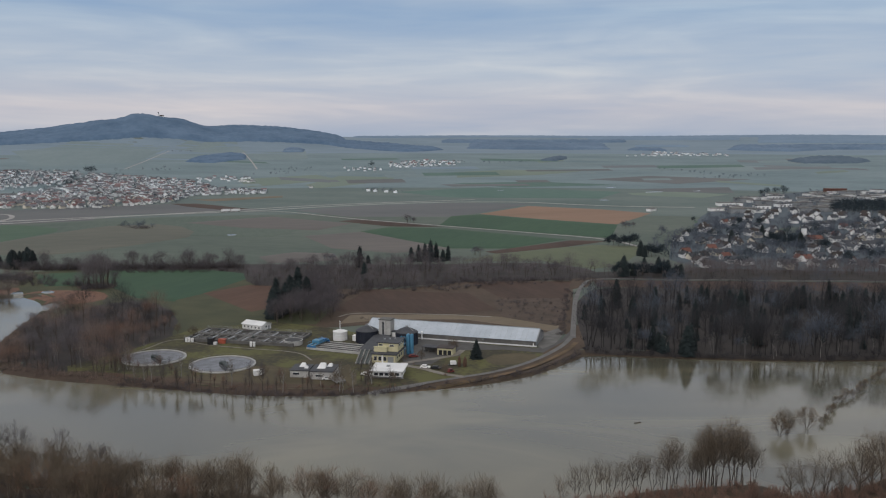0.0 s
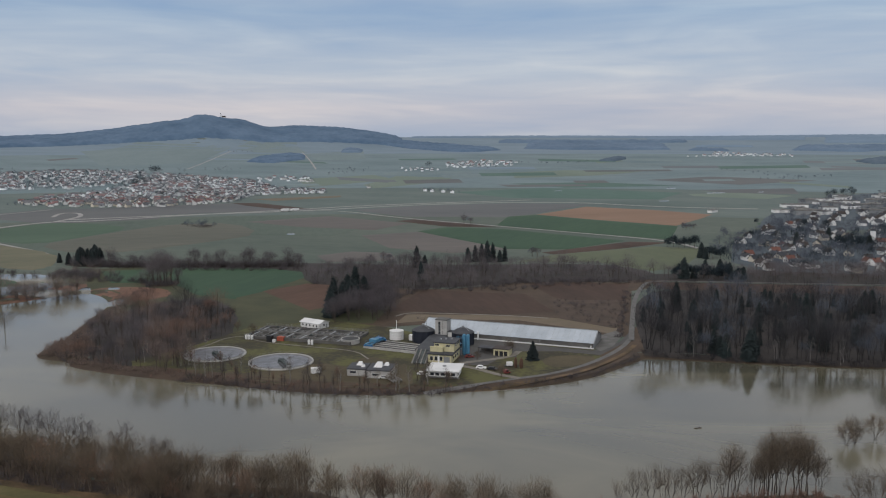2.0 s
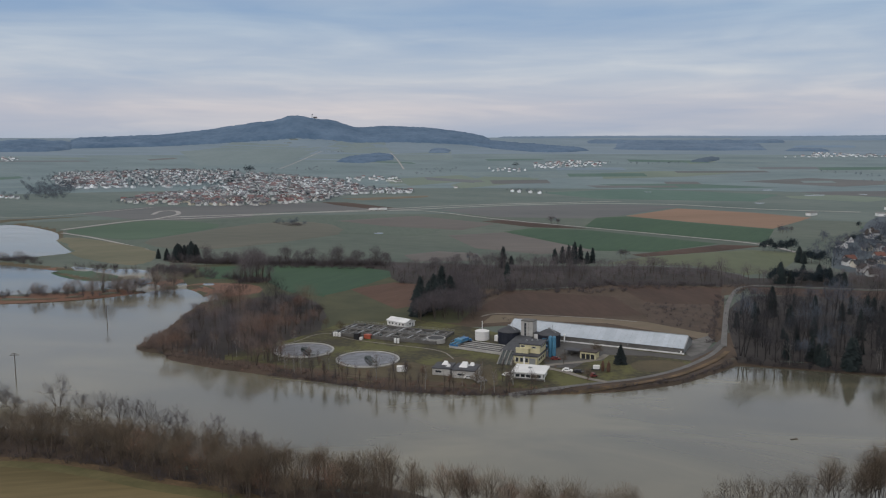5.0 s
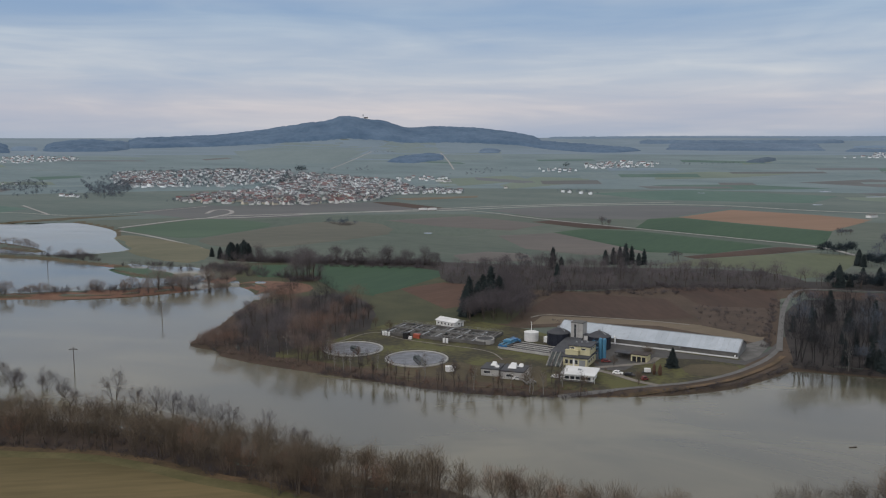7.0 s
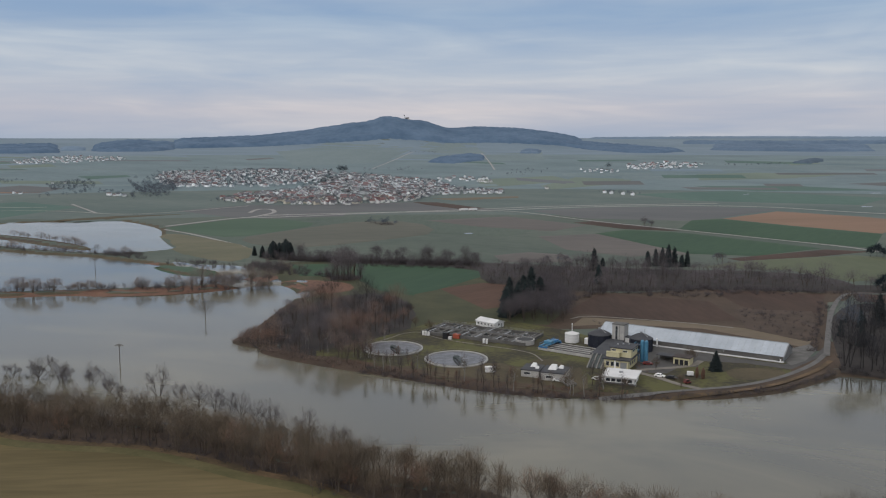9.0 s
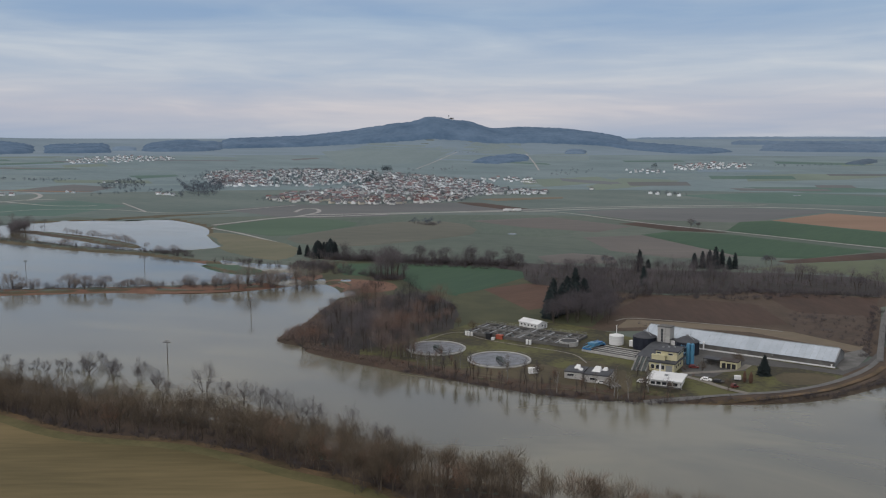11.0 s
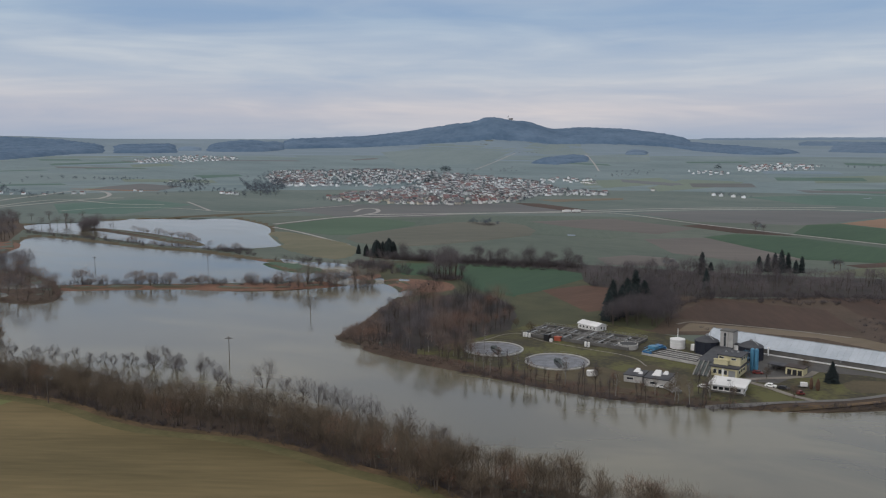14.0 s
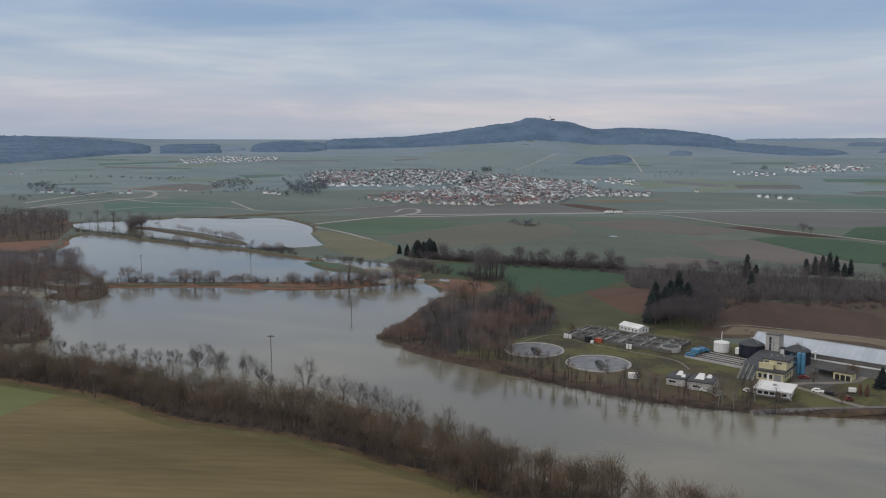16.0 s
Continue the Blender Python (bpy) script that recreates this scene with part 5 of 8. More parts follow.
WOOD = [M["bark_wood"], M["twig_wood"]]
EAST_WOOD = [(68.8, 398), (109.4, 389.2), (159.6, 383.2), (204.2, 385.5), (237.2, 383.2), (317.4, 517), (181.8, 525.9), (99, 535.4), (82.3, 498.6), (70.9, 431.3)]
pl = scatter(EAST_WOOD, 9.0, 31)
edge = along([(70.2, 398.9), (109.4, 391.2), (159.6, 385.2), (204.2, 387.5), (237.2, 385.2)], 3.4, 310, 2.0)
for group, tw, lb in zip(stands(grow(pl, [0, 1, 2, 3], 32, 0.8, 1.2) + grow(edge, [0, 1, 2, 3], 320, 0.9, 1.25), 15, 322, 3), ("twig_dark", "twig_dark", "twig_grey_hazed"), ("dense dark bare wood on the far river bank", "dark bare trees in the riverside wood", "grey-brown bare trees in the riverside wood")):
    wood_mass("woodland", lb, mid, group, [M["bark_dark"], M[tw]])
wood_mass("undergrowth", "dark bare shrubs at the wood's edge", low, grow(np.concatenate([along([(68, 393.4), (108.5, 385.9), (158.3, 380), (203, 383), (237.2, 383.2)], 1.5, 33, 1.6), scatter(EAST_WOOD, 16, 34)]), [0, 1], 35, 0.6, 1.1), [M["bark_wood"], M["twig_dark"]], "shrubs")
wood_mass("woodland", "dark spruces scattered through the bare wood", firs, grow(scatter(EAST_WOOD, 25, 37), [0, 1, 2], 38, 0.3, 0.68), [M["bark_wood"], M["needles"]])
fir_models = [tree_thing("spruce", f, [M["bark_wood"], M["needles"]], "dark green spruce among bare trees", "spruce", ("trunk", "foliage")) for f in firs]
EAST_FIRS = [(84.1, 444.6), (97.7, 419), (99.7, 398), (101.3, 393.6), (103.1, 390.5), (112.8, 387.3), (120.3, 407), (142.6, 474), (150.1, 490.3), (154.3, 493.5), (156.2, 486.8), (158.4, 480.5), (165.4, 487), (166.5, 480.5), (164.3, 464.8), (162.9, 451.8), (155.6, 418.9), (163, 431.4), (197.8, 498.9), (198.7, 480.3), (206.6, 493.5), (212.8, 498.7), (211.9, 487.1), (217.4, 490.1), (217.3, 482.3), (225.6, 493.7), (226.9, 487), (227.8, 480.5), (229.6, 474.1), (214, 431.7), (151.8, 404.6), (107, 473.9), (102.4, 498.7), (205.3, 444.8), (245.5, 490.4), (248.7, 486.9), (257, 493.5), (257.7, 482.2), (216.5, 419.3), (133.5, 444.9), (117.9, 395.8), (172.5, 418.9), (202.3, 419.2), (140.7, 431.6)]
plant_trees(fir_models, grow(np.array(EAST_FIRS), [0, 1, 1, 2], 36, 0.5, 0.92), "spruces in the eastern wood")
birches = [tree_thing("birch", bare_tree(170 + i, h, 10, 4, 9, spread=0.2, stem=0.4, width=0.06, girth=0.008), [M["birch"], M["twig_dark"]], "white-stemmed bare birch at the wood's edge", "birch") for i, h in enumerate((14.0, 12.0))]
plant_trees(birches, grow(np.array([(88.6, 390.1), (103.3, 388.2), (123.3, 385), (125.1, 387.2), (138.3, 383.1), (151, 381.1), (152.8, 383.2), (172.5, 382), (182.5, 385.2), (198, 385.1)]), [0, 1], 171, 0.6, 1.1), "birches at the wood's edge")
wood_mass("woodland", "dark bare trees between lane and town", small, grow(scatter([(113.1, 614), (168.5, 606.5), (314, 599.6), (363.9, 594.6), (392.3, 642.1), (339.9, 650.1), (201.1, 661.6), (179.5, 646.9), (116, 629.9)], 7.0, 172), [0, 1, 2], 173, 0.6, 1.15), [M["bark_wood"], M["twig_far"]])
# spit
SPIT_WOOD = [(-203.3, 384.8), (-208.1, 412.8), (-222.6, 445.6), (-214.8, 468.5), (-198.7, 478.5), (-180.7, 480.2), (-155.7, 470.4), (-137.4, 435.9), (-142.2, 407), (-147.6, 390.4), (-141.1, 368.6), (-138.1, 354.8), (-166, 357.2), (-191.2, 367.5)]
spit_trees = [soft_tree(160 + i, h, 17, 36, spread=sp, stem=st, width=0.085, fork=fk, reach=0.1) for i, (h, sp, st, fk) in enumerate([(16, 0.3, 0.24, 1), (12, 0.4, 0.1, 3), (18, 0.26, 0.28, 1), (10, 0.44, 0.03, 4)])]
spit_spots = grow(scatter(SPIT_WOOD, 7.3, 41), [0, 1, 2, 3, 2], 42, 0.68, 1.0)
front = along([(-194, 367.5), (-188, 364.5), (-163.3, 356), (-141, 350)], 3.4, 420, 1.6)
spit_spots += grow(front[::2], [0, 2, 1], 421, 0.6, 0.85)
spit_stands = stands(spit_spots, 13, 91, 5)
for k, (tw, lb) in enumerate((("twig_spit", "bare reddish-brown wood on the flooded spit"), ("twig_far", "bare pale grey wood on the flooded spit"), ("twig_rust", "rusty brown alders in the wood on the spit"), ("twig_wood", "bare grey-violet alders on the flooded spit"), ("twig_dark", "dark bare trees in the wood on the spit"))):
    wood_mass("woodland", lb, spit_trees, spit_stands[k], [M["bark_wood"], M[tw]])
spit_birch = [tree_thing("birch", bare_tree(174 + i, h, 9, 4, 9, spread=0.2, stem=0.4, width=0.06, girth=0.009), [M["birch"], M["twig_spit"]], "white-stemmed bare birch in the spit's wood", "birch") for i, h in enumerate((13.0, 11.0))]
plant_trees(spit_birch, grow(np.array([(-197.7, 373), (-179.7, 368), (-170.1, 366), (-169.2, 367.3), (-157.2, 362.5), (-150.1, 362.3), (-143.5, 359.7), (-139.6, 360.3), (-138.2, 365.3), (-133.9, 374.9), (-150.7, 370.7), (-163.8, 381.5), (-150.7, 397.2), (-172.6, 391.6), (-193.2, 386.4), (-139.5, 358.6), (-133.5, 360)]), [0, 1], 175, 0.6, 1.05), "birches of the spit")
wood_mass("undergrowth", "bare brown shrubs along the spit's bank", low, grow(np.concatenate([along([(-192.6, 362.9), (-163.3, 352.3), (-136.4, 344.5), (-111, 337.9)], 2.2, 43, 1.0), along([(-213.5, 375.7), (-204.2, 371.7), (-189.6, 368), (-171.2, 361.5)], 1.8, 44, 1.2), along([(-216.3, 387.7), (-210, 401.1), (-222.1, 453.1)], 2.0, 45, 1.5), scatter([(-212.5, 376.2), (-215.5, 392.4), (-209.8, 414.1), (-186.4, 380.4), (-194.3, 371)], 2.4, 48)]), [0, 1], 46, 0.6, 1.1), [M["bark_wood"], M["twig_spit"]], "shrubs")
# tree belts behind the works
BELT_BACK = [(-144.1, 613.4), (-115.8, 657.8), (-37.5, 669.6), (20.4, 664.2), (78.6, 670.2), (116, 629.9), (105.3, 603.8), (46.8, 603.6), (18.3, 594), (-16.8, 570.7), (-40.1, 577.2), (-64.7, 525), (-85.4, 570.5), (-133.2, 579.2)]
for group, tw, lb in zip(stands(grow(scatter(BELT_BACK, 7.6, 51), [0, 1, 2], 52, 0.8, 1.25), 17, 521, 2), ("twig_wood", "twig_far"), ("grey-brown bare tree belt behind the works", "pale grey bare trees in the belt behind the works")):
    wood_mass("woodland", lb, small, group, [M["bark_wood"], M[tw]])
wood_mass("undergrowth", "low rusty scrub between the ploughed field and the trees", low, grow(np.concatenate([along([(-62, 552), (-48, 562), (-18, 562), (18, 586), (60, 596), (96, 594)], 1.7, 515, 2.5), along([(-20, 556), (14, 560), (30, 578), (66, 588)], 2.6, 516, 3)]), [0, 1], 517, 0.6, 1.2), [M["bark_wood"], M["twig_wood"]], "shrubs")
wood_mass("undergrowth", "brown thicket under the tree belts behind the works", low, grow(np.concatenate([along(BELT_BACK[8:], 2.6, 511, 2.5), along([(-151.2, 640.1), (-192.2, 634.7), (-245, 628.7)], 3.0, 512, 2), along([(-54.1, 561.3), (18.3, 594), (106.9, 601.6)], 3.0, 513, 3)]), [0, 1], 514, 0.8, 1.4), WOOD, "shrubs")
BELT_WEST = [(-346.4, 662.8), (-299.5, 656.7), (-255.8, 657), (-158, 669.6), (-151.2, 646), (-192.2, 640), (-245, 636), (-277.5, 634), (-301.2, 630), (-326.2, 628)]
wood_mass("undergrowth", "dense dark thicket before the plain", small, grow(scatter(BELT_WEST, 6.2, 53), [0, 1, 2], 54, 0.58, 0.98), WOOD)
wood_mass("undergrowth", "dark bramble thicket at the foot of the tree row", low, grow(np.concatenate([along([(-318, 642), (-262, 646), (-218, 648), (-154, 655)], 1.1, 544, 2.0), along([(-312, 652), (-240, 654), (-160, 664)], 1.6, 545, 3.0)]), [0, 1], 546, 1.0, 1.7), WOOD, "shrubs")
row_trees = [soft_tree(203 + i, h, 16, 34, spread=sp, stem=0.2, width=0.11, fork=fk) for i, (h, sp, fk) in enumerate([(13, 0.36, 1), (12, 0.42, 2), (14.5, 0.3, 1)])]
row = np.concatenate([along([(-312, 655), (-262, 654), (-218, 662), (-160, 666)], 9, 541, 4), along([(-205, 652), (-152, 658)], 10, 542, 3)])
wood_mass("woodland", "bare round-crowned trees rising out of the thicket", row_trees, grow(row, [0, 1, 2], 543, 0.75, 1.2), [M["bark_wood"], M["twig_wood"]])
grove_trees = [soft_tree(196 + i, h, 18, 36, spread=0.36, stem=0.04, width=0.1, fork=fk) for i, (h, fk) in enumerate([(15, 2), (13, 1)])]
CORNER = [(-90.7, 452.3), (-59.4, 455.8), (-64.1, 498.1), (-84.8, 565.8), (-96.2, 555.1), (-97.2, 492.8)]
wood_mass("woodland", "bare grove beside the works", grove_trees, grow(scatter(CORNER, 6.0, 55), [0, 1], 56, 0.8, 1.2), [M["bark_wood"], M["twig_wood"]])
DARK = np.array([(-93.5, 474), (-95.5, 483), (-90.5, 481), (-92.2, 494), (-87.5, 490), (-91, 503), (-85.5, 500), (-94.5, 467), (-87.8, 512), (-82, 508)])
fir2 = [tree_thing("spruce", f, [M["bark_wood"], M["needles"]], "dark spruce beside the bare grove", "spruce", ("trunk", "foliage")) for f in firs[1:]]
plant_trees(fir2, grow(DARK, [0, 0, 1], 57, 0.95, 1.2), "spruces beside the works")
FIR_ROW = np.array([(-64.4, 657.3), (-57.4, 651.9), (-55.1, 593.6), (-25.7, 688.9), (-19.8, 691.9), (-14.8, 694.9), (-10.1, 692.1), (-5.6, 698.5), (0, 692.2), (4.2, 695)])
fir3 = [tree_thing("spruce", f, [M["bark_wood"], M["needles"]], "dark pointed spruce rising above the tree belt", "spruce", ("trunk", "foliage")) for f in firs[1:]]
plant_trees(fir3, grow(FIR_ROW, [0, 1], 58, 0.62, 0.9), "spruces above the tree belt")
WEST_FIRS = np.array([(-331, 652), (-326.5, 648), (-323, 654), (-328, 658), (-319.5, 650), (-322, 661), (-333, 659), (-325, 664), (-330, 646.5), (-316.5, 655)])
fir4 = [tree_thing("spruce", f, [M["bark_wood"], M["needles"]], "dark broad spruce in a clump by the meadow", "spruce", ("trunk", "foliage")) for f in firs[1:2]]
plant_trees(fir4, grow(WEST_FIRS, [0], 59, 0.82, 1.02) + grow(np.array([(-355, 664.4), (-343.8, 656.1), (-349, 668)]), [0], 591, 0.48, 0.62), "spruces by the meadow")
TOWN_FIRS = [(125.2, 616.8), (129.5, 621.9), (131.2, 614.3), (135.6, 619.3), (138.7, 616.6), (141.8, 613.9), (146, 619.6), (148.5, 614.3), (151.5, 611.6), (156, 616.5), (158.5, 611.8), (162.8, 614.1), (164.7, 608.8), (169.4, 614.3), (171.9, 611.6), (140.5, 630.3), (150.3, 632.8), (160.3, 630.3), (169, 727), (171, 720), (177, 731), (177, 720), (182, 727), (183, 720), (188, 730)]
TOWN_FIRS += [(154, 793), (160, 798), (163, 789), (169, 793), (173, 789), (178, 793), (312, 811), (318, 820), (315, 803), (323, 815), (360, 970), (325, 868), (332, 829), (325, 794), (330, 785), (339, 802), (365, 738), (365, 731), (359, 710), (253, 878), (300, 1024), (337, 971), (339, 753), (320.2, 670.9), (278, 820), (443, 869)]
fir5 = [tree_thing("spruce", f, [M["bark_wood"], M["needles"]], "dark spruce at the edge of the town", "spruce", ("trunk", "foliage")) for f in firs]
fir5 += [tree_thing("pine", soft_tree(198 + i, h, 14, 34, spread=0.26, stem=-0.1, width=0.34, limb=False, reach=0.16), [M["bark_wood"], M["evergreen"]], "dark rounded pine at the edge of the town", "pine", ("trunk", "foliage")) for i, h in enumerate((16, 13))]
plant_trees(fir5, grow(np.array(TOWN_FIRS), [3, 4, 3, 4, 1], 60, 0.6, 1.0), "spruces of the town")
poplars = [soft_tree(206 + i, h, 20, 38, spread=0.28, stem=0.06, width=0.1, fork=fk, reach=0.1) for i, (h, fk) in enumerate([(24, 1), (20, 2)])]
wood_mass("woodland", "tall slender bare copse between two green crop fields", poplars, grow(np.array([(-236, 566), (-231, 571), (-227, 566), (-240, 572), (-233, 577), (-230, 562), (-236, 572), (-228, 575)]), [0, 1, 0], 1790, 0.9, 1.2) + grow(np.array([(-246, 568), (-221, 570), (-224, 578), (-244, 578), (-238, 560), (-229, 558)]), [1, 1, 0], 1791, 0.52, 0.8), [M["bark_wood"], M["twig_far"]])
wood_mass("shrubs", "bare scrub round the foot of the copse", low, grow(np.concatenate([along([(-275, 590), (-252, 576), (-236, 560), (-222, 566)], 2.6, 1781, 3), scatter([(-250, 572), (-236, 554), (-218, 562), (-222, 584), (-244, 590)], 5, 178)]), [0, 1], 179, 0.7, 1.3), WOOD, "shrubs")
wood_mass("shrubs", "brown thicket between the lake and the crop field", low, grow(scatter([(-330, 600), (-318, 584), (-300, 576), (-276, 570), (-246, 570), (-240, 562), (-224, 558), (-226, 575), (-262, 580), (-285, 592), (-300, 612)], 4.2, 1782), [0, 1], 1783, 0.6, 1.2), WOOD, "shrubs")
# bank of the works: thin trees and shrubs
BANK = [(-133.2, 345.3), (-110.7, 337.2), (-86.3, 331.1), (-63.3, 328), (-41.1, 328.6), (-21.2, 332.7)]
BANK2 = [(-105.3, 342.1), (-76, 335.5), (-41.7, 334), (-19.3, 339)]
bank_models = [tree_thing("tree", bare_tree(150 + i, h, 13, 3, 8, spread=0.12, stem=0.1, width=0.05, girth=0.02, reach=0.1), [M[bk], M[tw]], lb, "tree")
               for i, (h, bk, tw, lb) in enumerate([(10.5, "bark_wood", "twig_wood", "thin bare tree on the bank of the works"), (11.0, "birch", "twig", "white-stemmed bare birch on the bank"), (8.0, "bark_wood", "twig_rust", "young reddish bare tree on the bank")])]
plant_trees(bank_models, grow(np.concatenate([along(BANK, 3.6, 61, 1.2), along(BANK2, 10, 62, 2), along([(-138.8, 360.4), (-125.7, 354), (-107.3, 348.8)], 4, 610, 2)]), [0, 0, 0, 1, 2, 2], 63, 0.55, 1.15), "thin trees on the bank")
wood_mass("bank_shrubs", "brown brambles and reeds along the river bank", low, grow(np.concatenate([along([(-133.1, 342), (-109.9, 334.7), (-85.5, 327.8), (-62.8, 325.5), (-40.8, 326.5), (-18.9, 331)], 0.8, 64, 1.6), along([(-18.9, 331), (3.7, 339.1), (15.4, 344), (27.5, 350), (40.4, 358.8), (55.1, 376.9), (64.2, 389.3)], 1.6, 65, 0.8)]), [0, 1], 66, 0.35, 0.8), [M["bark_wood"], M["twig_wood"]], "shrubs")
wood_mass("bank_shrubs", "reddish brown brambles on the bank of the works", low, grow(along([(-150, 352), (-133.1, 347), (-109.9, 340), (-85.5, 333.5), (-62.8, 331), (-40.8, 331.5), (-24, 334)], 1.5, 641, 2.2), [0, 1], 642, 0.25, 0.6), [M["bark_wood"], M["twig_rust"]], "shrubs")
# scrub behind the long hall
wood_mass("scrub", "bare brown thicket behind the long hall", low, grow(scatter([(30.3, 525.4), (73.1, 529.4), (70.4, 474.1), (60.5, 447.5), (33.7, 473.6)], 7.5, 67), [0, 1], 68, 0.3, 0.8), WOOD, "shrubs")
wood_mass("scrub", "bare brown thicket along the gravel lane", low, grow(along([(59.6, 421.1), (66, 458.8), (74.1, 506.9), (83.3, 555.4)], 2.5, 69, 1.5), [0, 1], 70, 0.5, 0.8), WOOD, "shrubs")
# flooded islands and dams to the west
willows = [soft_tree(180 + i, h, 16, 34, spread=sp, stem=-0.05, width=0.085, fork=5) for i, (h, sp) in enumerate([(11.0, 0.55), (9.0, 0.62), (12.5, 0.45)])]
island_trees = [soft_tree(186 + i, h, 15, 32, spread=sp, stem=0.16, width=0.085, fork=fk) for i, (h, sp, fk) in enumerate([(14.0, 0.42, 2), (12.0, 0.5, 3), (15.0, 0.36, 1), (11.0, 0.5, 2)])]
dam_models = [tree_thing("willow", soft_tree(184 + i, h, 22, 44, spread=sp, stem=-0.1, width=0.09, fork=6), [M["bark"], M["twig_willow"]], "round bare willow on the flooded dam", "willow") for i, (h, sp) in enumerate([(10.5, 0.55), (8.5, 0.6), (11.5, 0.48)])]
DAM = [(-455.5, 441.3), (-452.3, 445.5), (-445.5, 446), (-419.6, 461.1), (-414.3, 460.8), (-403.1, 466.5), (-395.7, 467.1), (-386.2, 471.8), (-383.5, 475.6), (-378.2, 478.2), (-372.4, 478.9), (-337.1, 492.5), (-330.4, 498.5), (-328.5, 502), (-316, 502.8), (-309.8, 505.9), (-304.6, 514), (-301.1, 518.2), (-295.7, 520.6), (-285.5, 528.4), (-281, 533.5), (-276.9, 537.7), (-436.7, 447.6), (-405.9, 459.9), (-344.5, 489.6)]
plant_trees(dam_models, grow(np.array(DAM), [0, 1, 2], 70, 0.6, 1.75, 0.6), "willows on the flooded dam")
wood_mass("shrubs", "dense grey-brown scrub along the flooded dam", small, grow(np.concatenate([along([(-342.7, 485.2), (-324.8, 486.8), (-310.1, 492.9), (-300.3, 502.2), (-292.1, 509.1), (-281.7, 515.2), (-274.5, 521.7), (-271.0, 526.7)], 2.4, 701, 1.6), along([(-347.4, 496.5), (-329.5, 498.6), (-313.6, 503.5), (-302.0, 515.5), (-287.7, 523.3)], 3.4, 702, 2.0)]), [0, 1, 2], 703, 0.28, 0.58), [M["bark_wood"], M["twig_wood"]], "shrubs")
wood_mass("shrubs", "low bare scrub on the outer dam", small, grow(along([(-455, 441), (-419, 461), (-383, 475), (-352, 489)], 3.6, 711, 2.0), [0, 1, 2], 712, 0.25, 0.5), [M["bark_wood"], M["twig_wood"]], "shrubs")
wood_mass("shrubs", "bare grey thicket beside the flooded gap", small, grow(scatter([(-321.4, 588.1), (-309.4, 575.4), (-296.6, 570.2), (-283.9, 571.3), (-284.5, 585.9), (-298.2, 600.1), (-313.5, 602.9), (-323.2, 601.2)], 4.4, 704), [0, 1, 2], 705, 0.4, 0.75), [M["bark_wood"], M["twig_wood"]], "shrubs")
wood_mass("shrubs", "dark bare scrub on the lake shore", low, grow(np.concatenate([along([(-384.9, 612.4), (-373.6, 609.4), (-358.3, 605.8)], 1.8, 706, 1.8), along([(-484.0, 635.2), (-474.1, 636.3), (-466.0, 639.8), (-457.8, 646.2)], 1.8, 707, 1.5)]), [0, 1], 708, 0.7, 1.3), WOOD, "shrubs")
plant_trees(dam_models, grow(np.array([(-278.7, 518.2), (-272.6, 522.5)]), [0], 709, 1.0, 1.15, 0.6) + grow(np.array([(-327.7, 495.9), (-311.2, 495.9), (-301.4, 510.4), (-296.4, 512.5), (-292.4, 512.4)]), [2, 1], 710, 0.75, 1.0, 0.6), "willows on the flooded dam")
isl = grow(np.concatenate([scatter(ISLAND, 10.5, 71), scatter(ISLET, 7.4, 74)]), [0, 1, 2, 3], 75, 0.65, 1.25, 0.4)
wood_mass("woodland", "pale grey bare willows on the flooded islands", island_trees, isl[::2], [M["bark_wood"], M["twig_far"]])
wood_mass("woodland", "reddish-brown bare willows on the flooded islands", island_trees, isl[1::2], [M["bark_wood"], M["twig_spit"]])
wood_mass("shrubs", "brown reeds and low shrubs on the flooded islands", low, grow(np.concatenate([scatter(ISLAND, 8, 710), scatter(ISLET, 8, 740)]), [0, 1], 711, 0.5, 1.0, 0.3), [M["bark_wood"], M["twig_spit"]], "shrubs")
wood_mass("shrubs", "round brown bushes between the upper lakes", willows, grow(np.concatenate([along([(-670, 734), (-638, 730), (-586, 712), (-532.3, 681.2)], 6, 780, 3), along([(-740, 729), (-717, 726)], 6, 781, 4), along([(-654.2, 678.7), (-572.3, 661.9), (-518.4, 646.5)], 14, 782, 3), along([(-486.1, 638.4), (-460.5, 646.3)], 5, 783, 2), along([(-328.1, 597.8), (-317.6, 616.8), (-277, 594.8)], 7, 784, 4)]), [0, 1], 785, 0.5, 1.05, 0.9), [M["bark_wood"], M["twig_willow"]], "shrubs")
wood_mass("shrubs", "low brown shrubs along the flooded dams", low, grow(np.concatenate([along([(-462.3, 440.7), (-392.8, 476.8), (-331.7, 498.4), (-283.8, 560.3)], 2.0, 76, 5), along([(-769.4, 679.6), (-662.1, 663), (-568.8, 641.8), (-498.1, 637.3), (-428.2, 617.5)], 3.5, 77, 2), along([(-476.3, 633.7), (-446.3, 635)], 2.5, 79, 2), along([(-400.9, 602.7), (-364.7, 597.6), (-318, 588.5)], 6, 80, 3), along([(-328.1, 597.8), (-314.7, 611.2), (-274.7, 590)], 3, 81, 4)]), [0, 1], 82, 0.8, 1.5), WOOD, "shrubs")
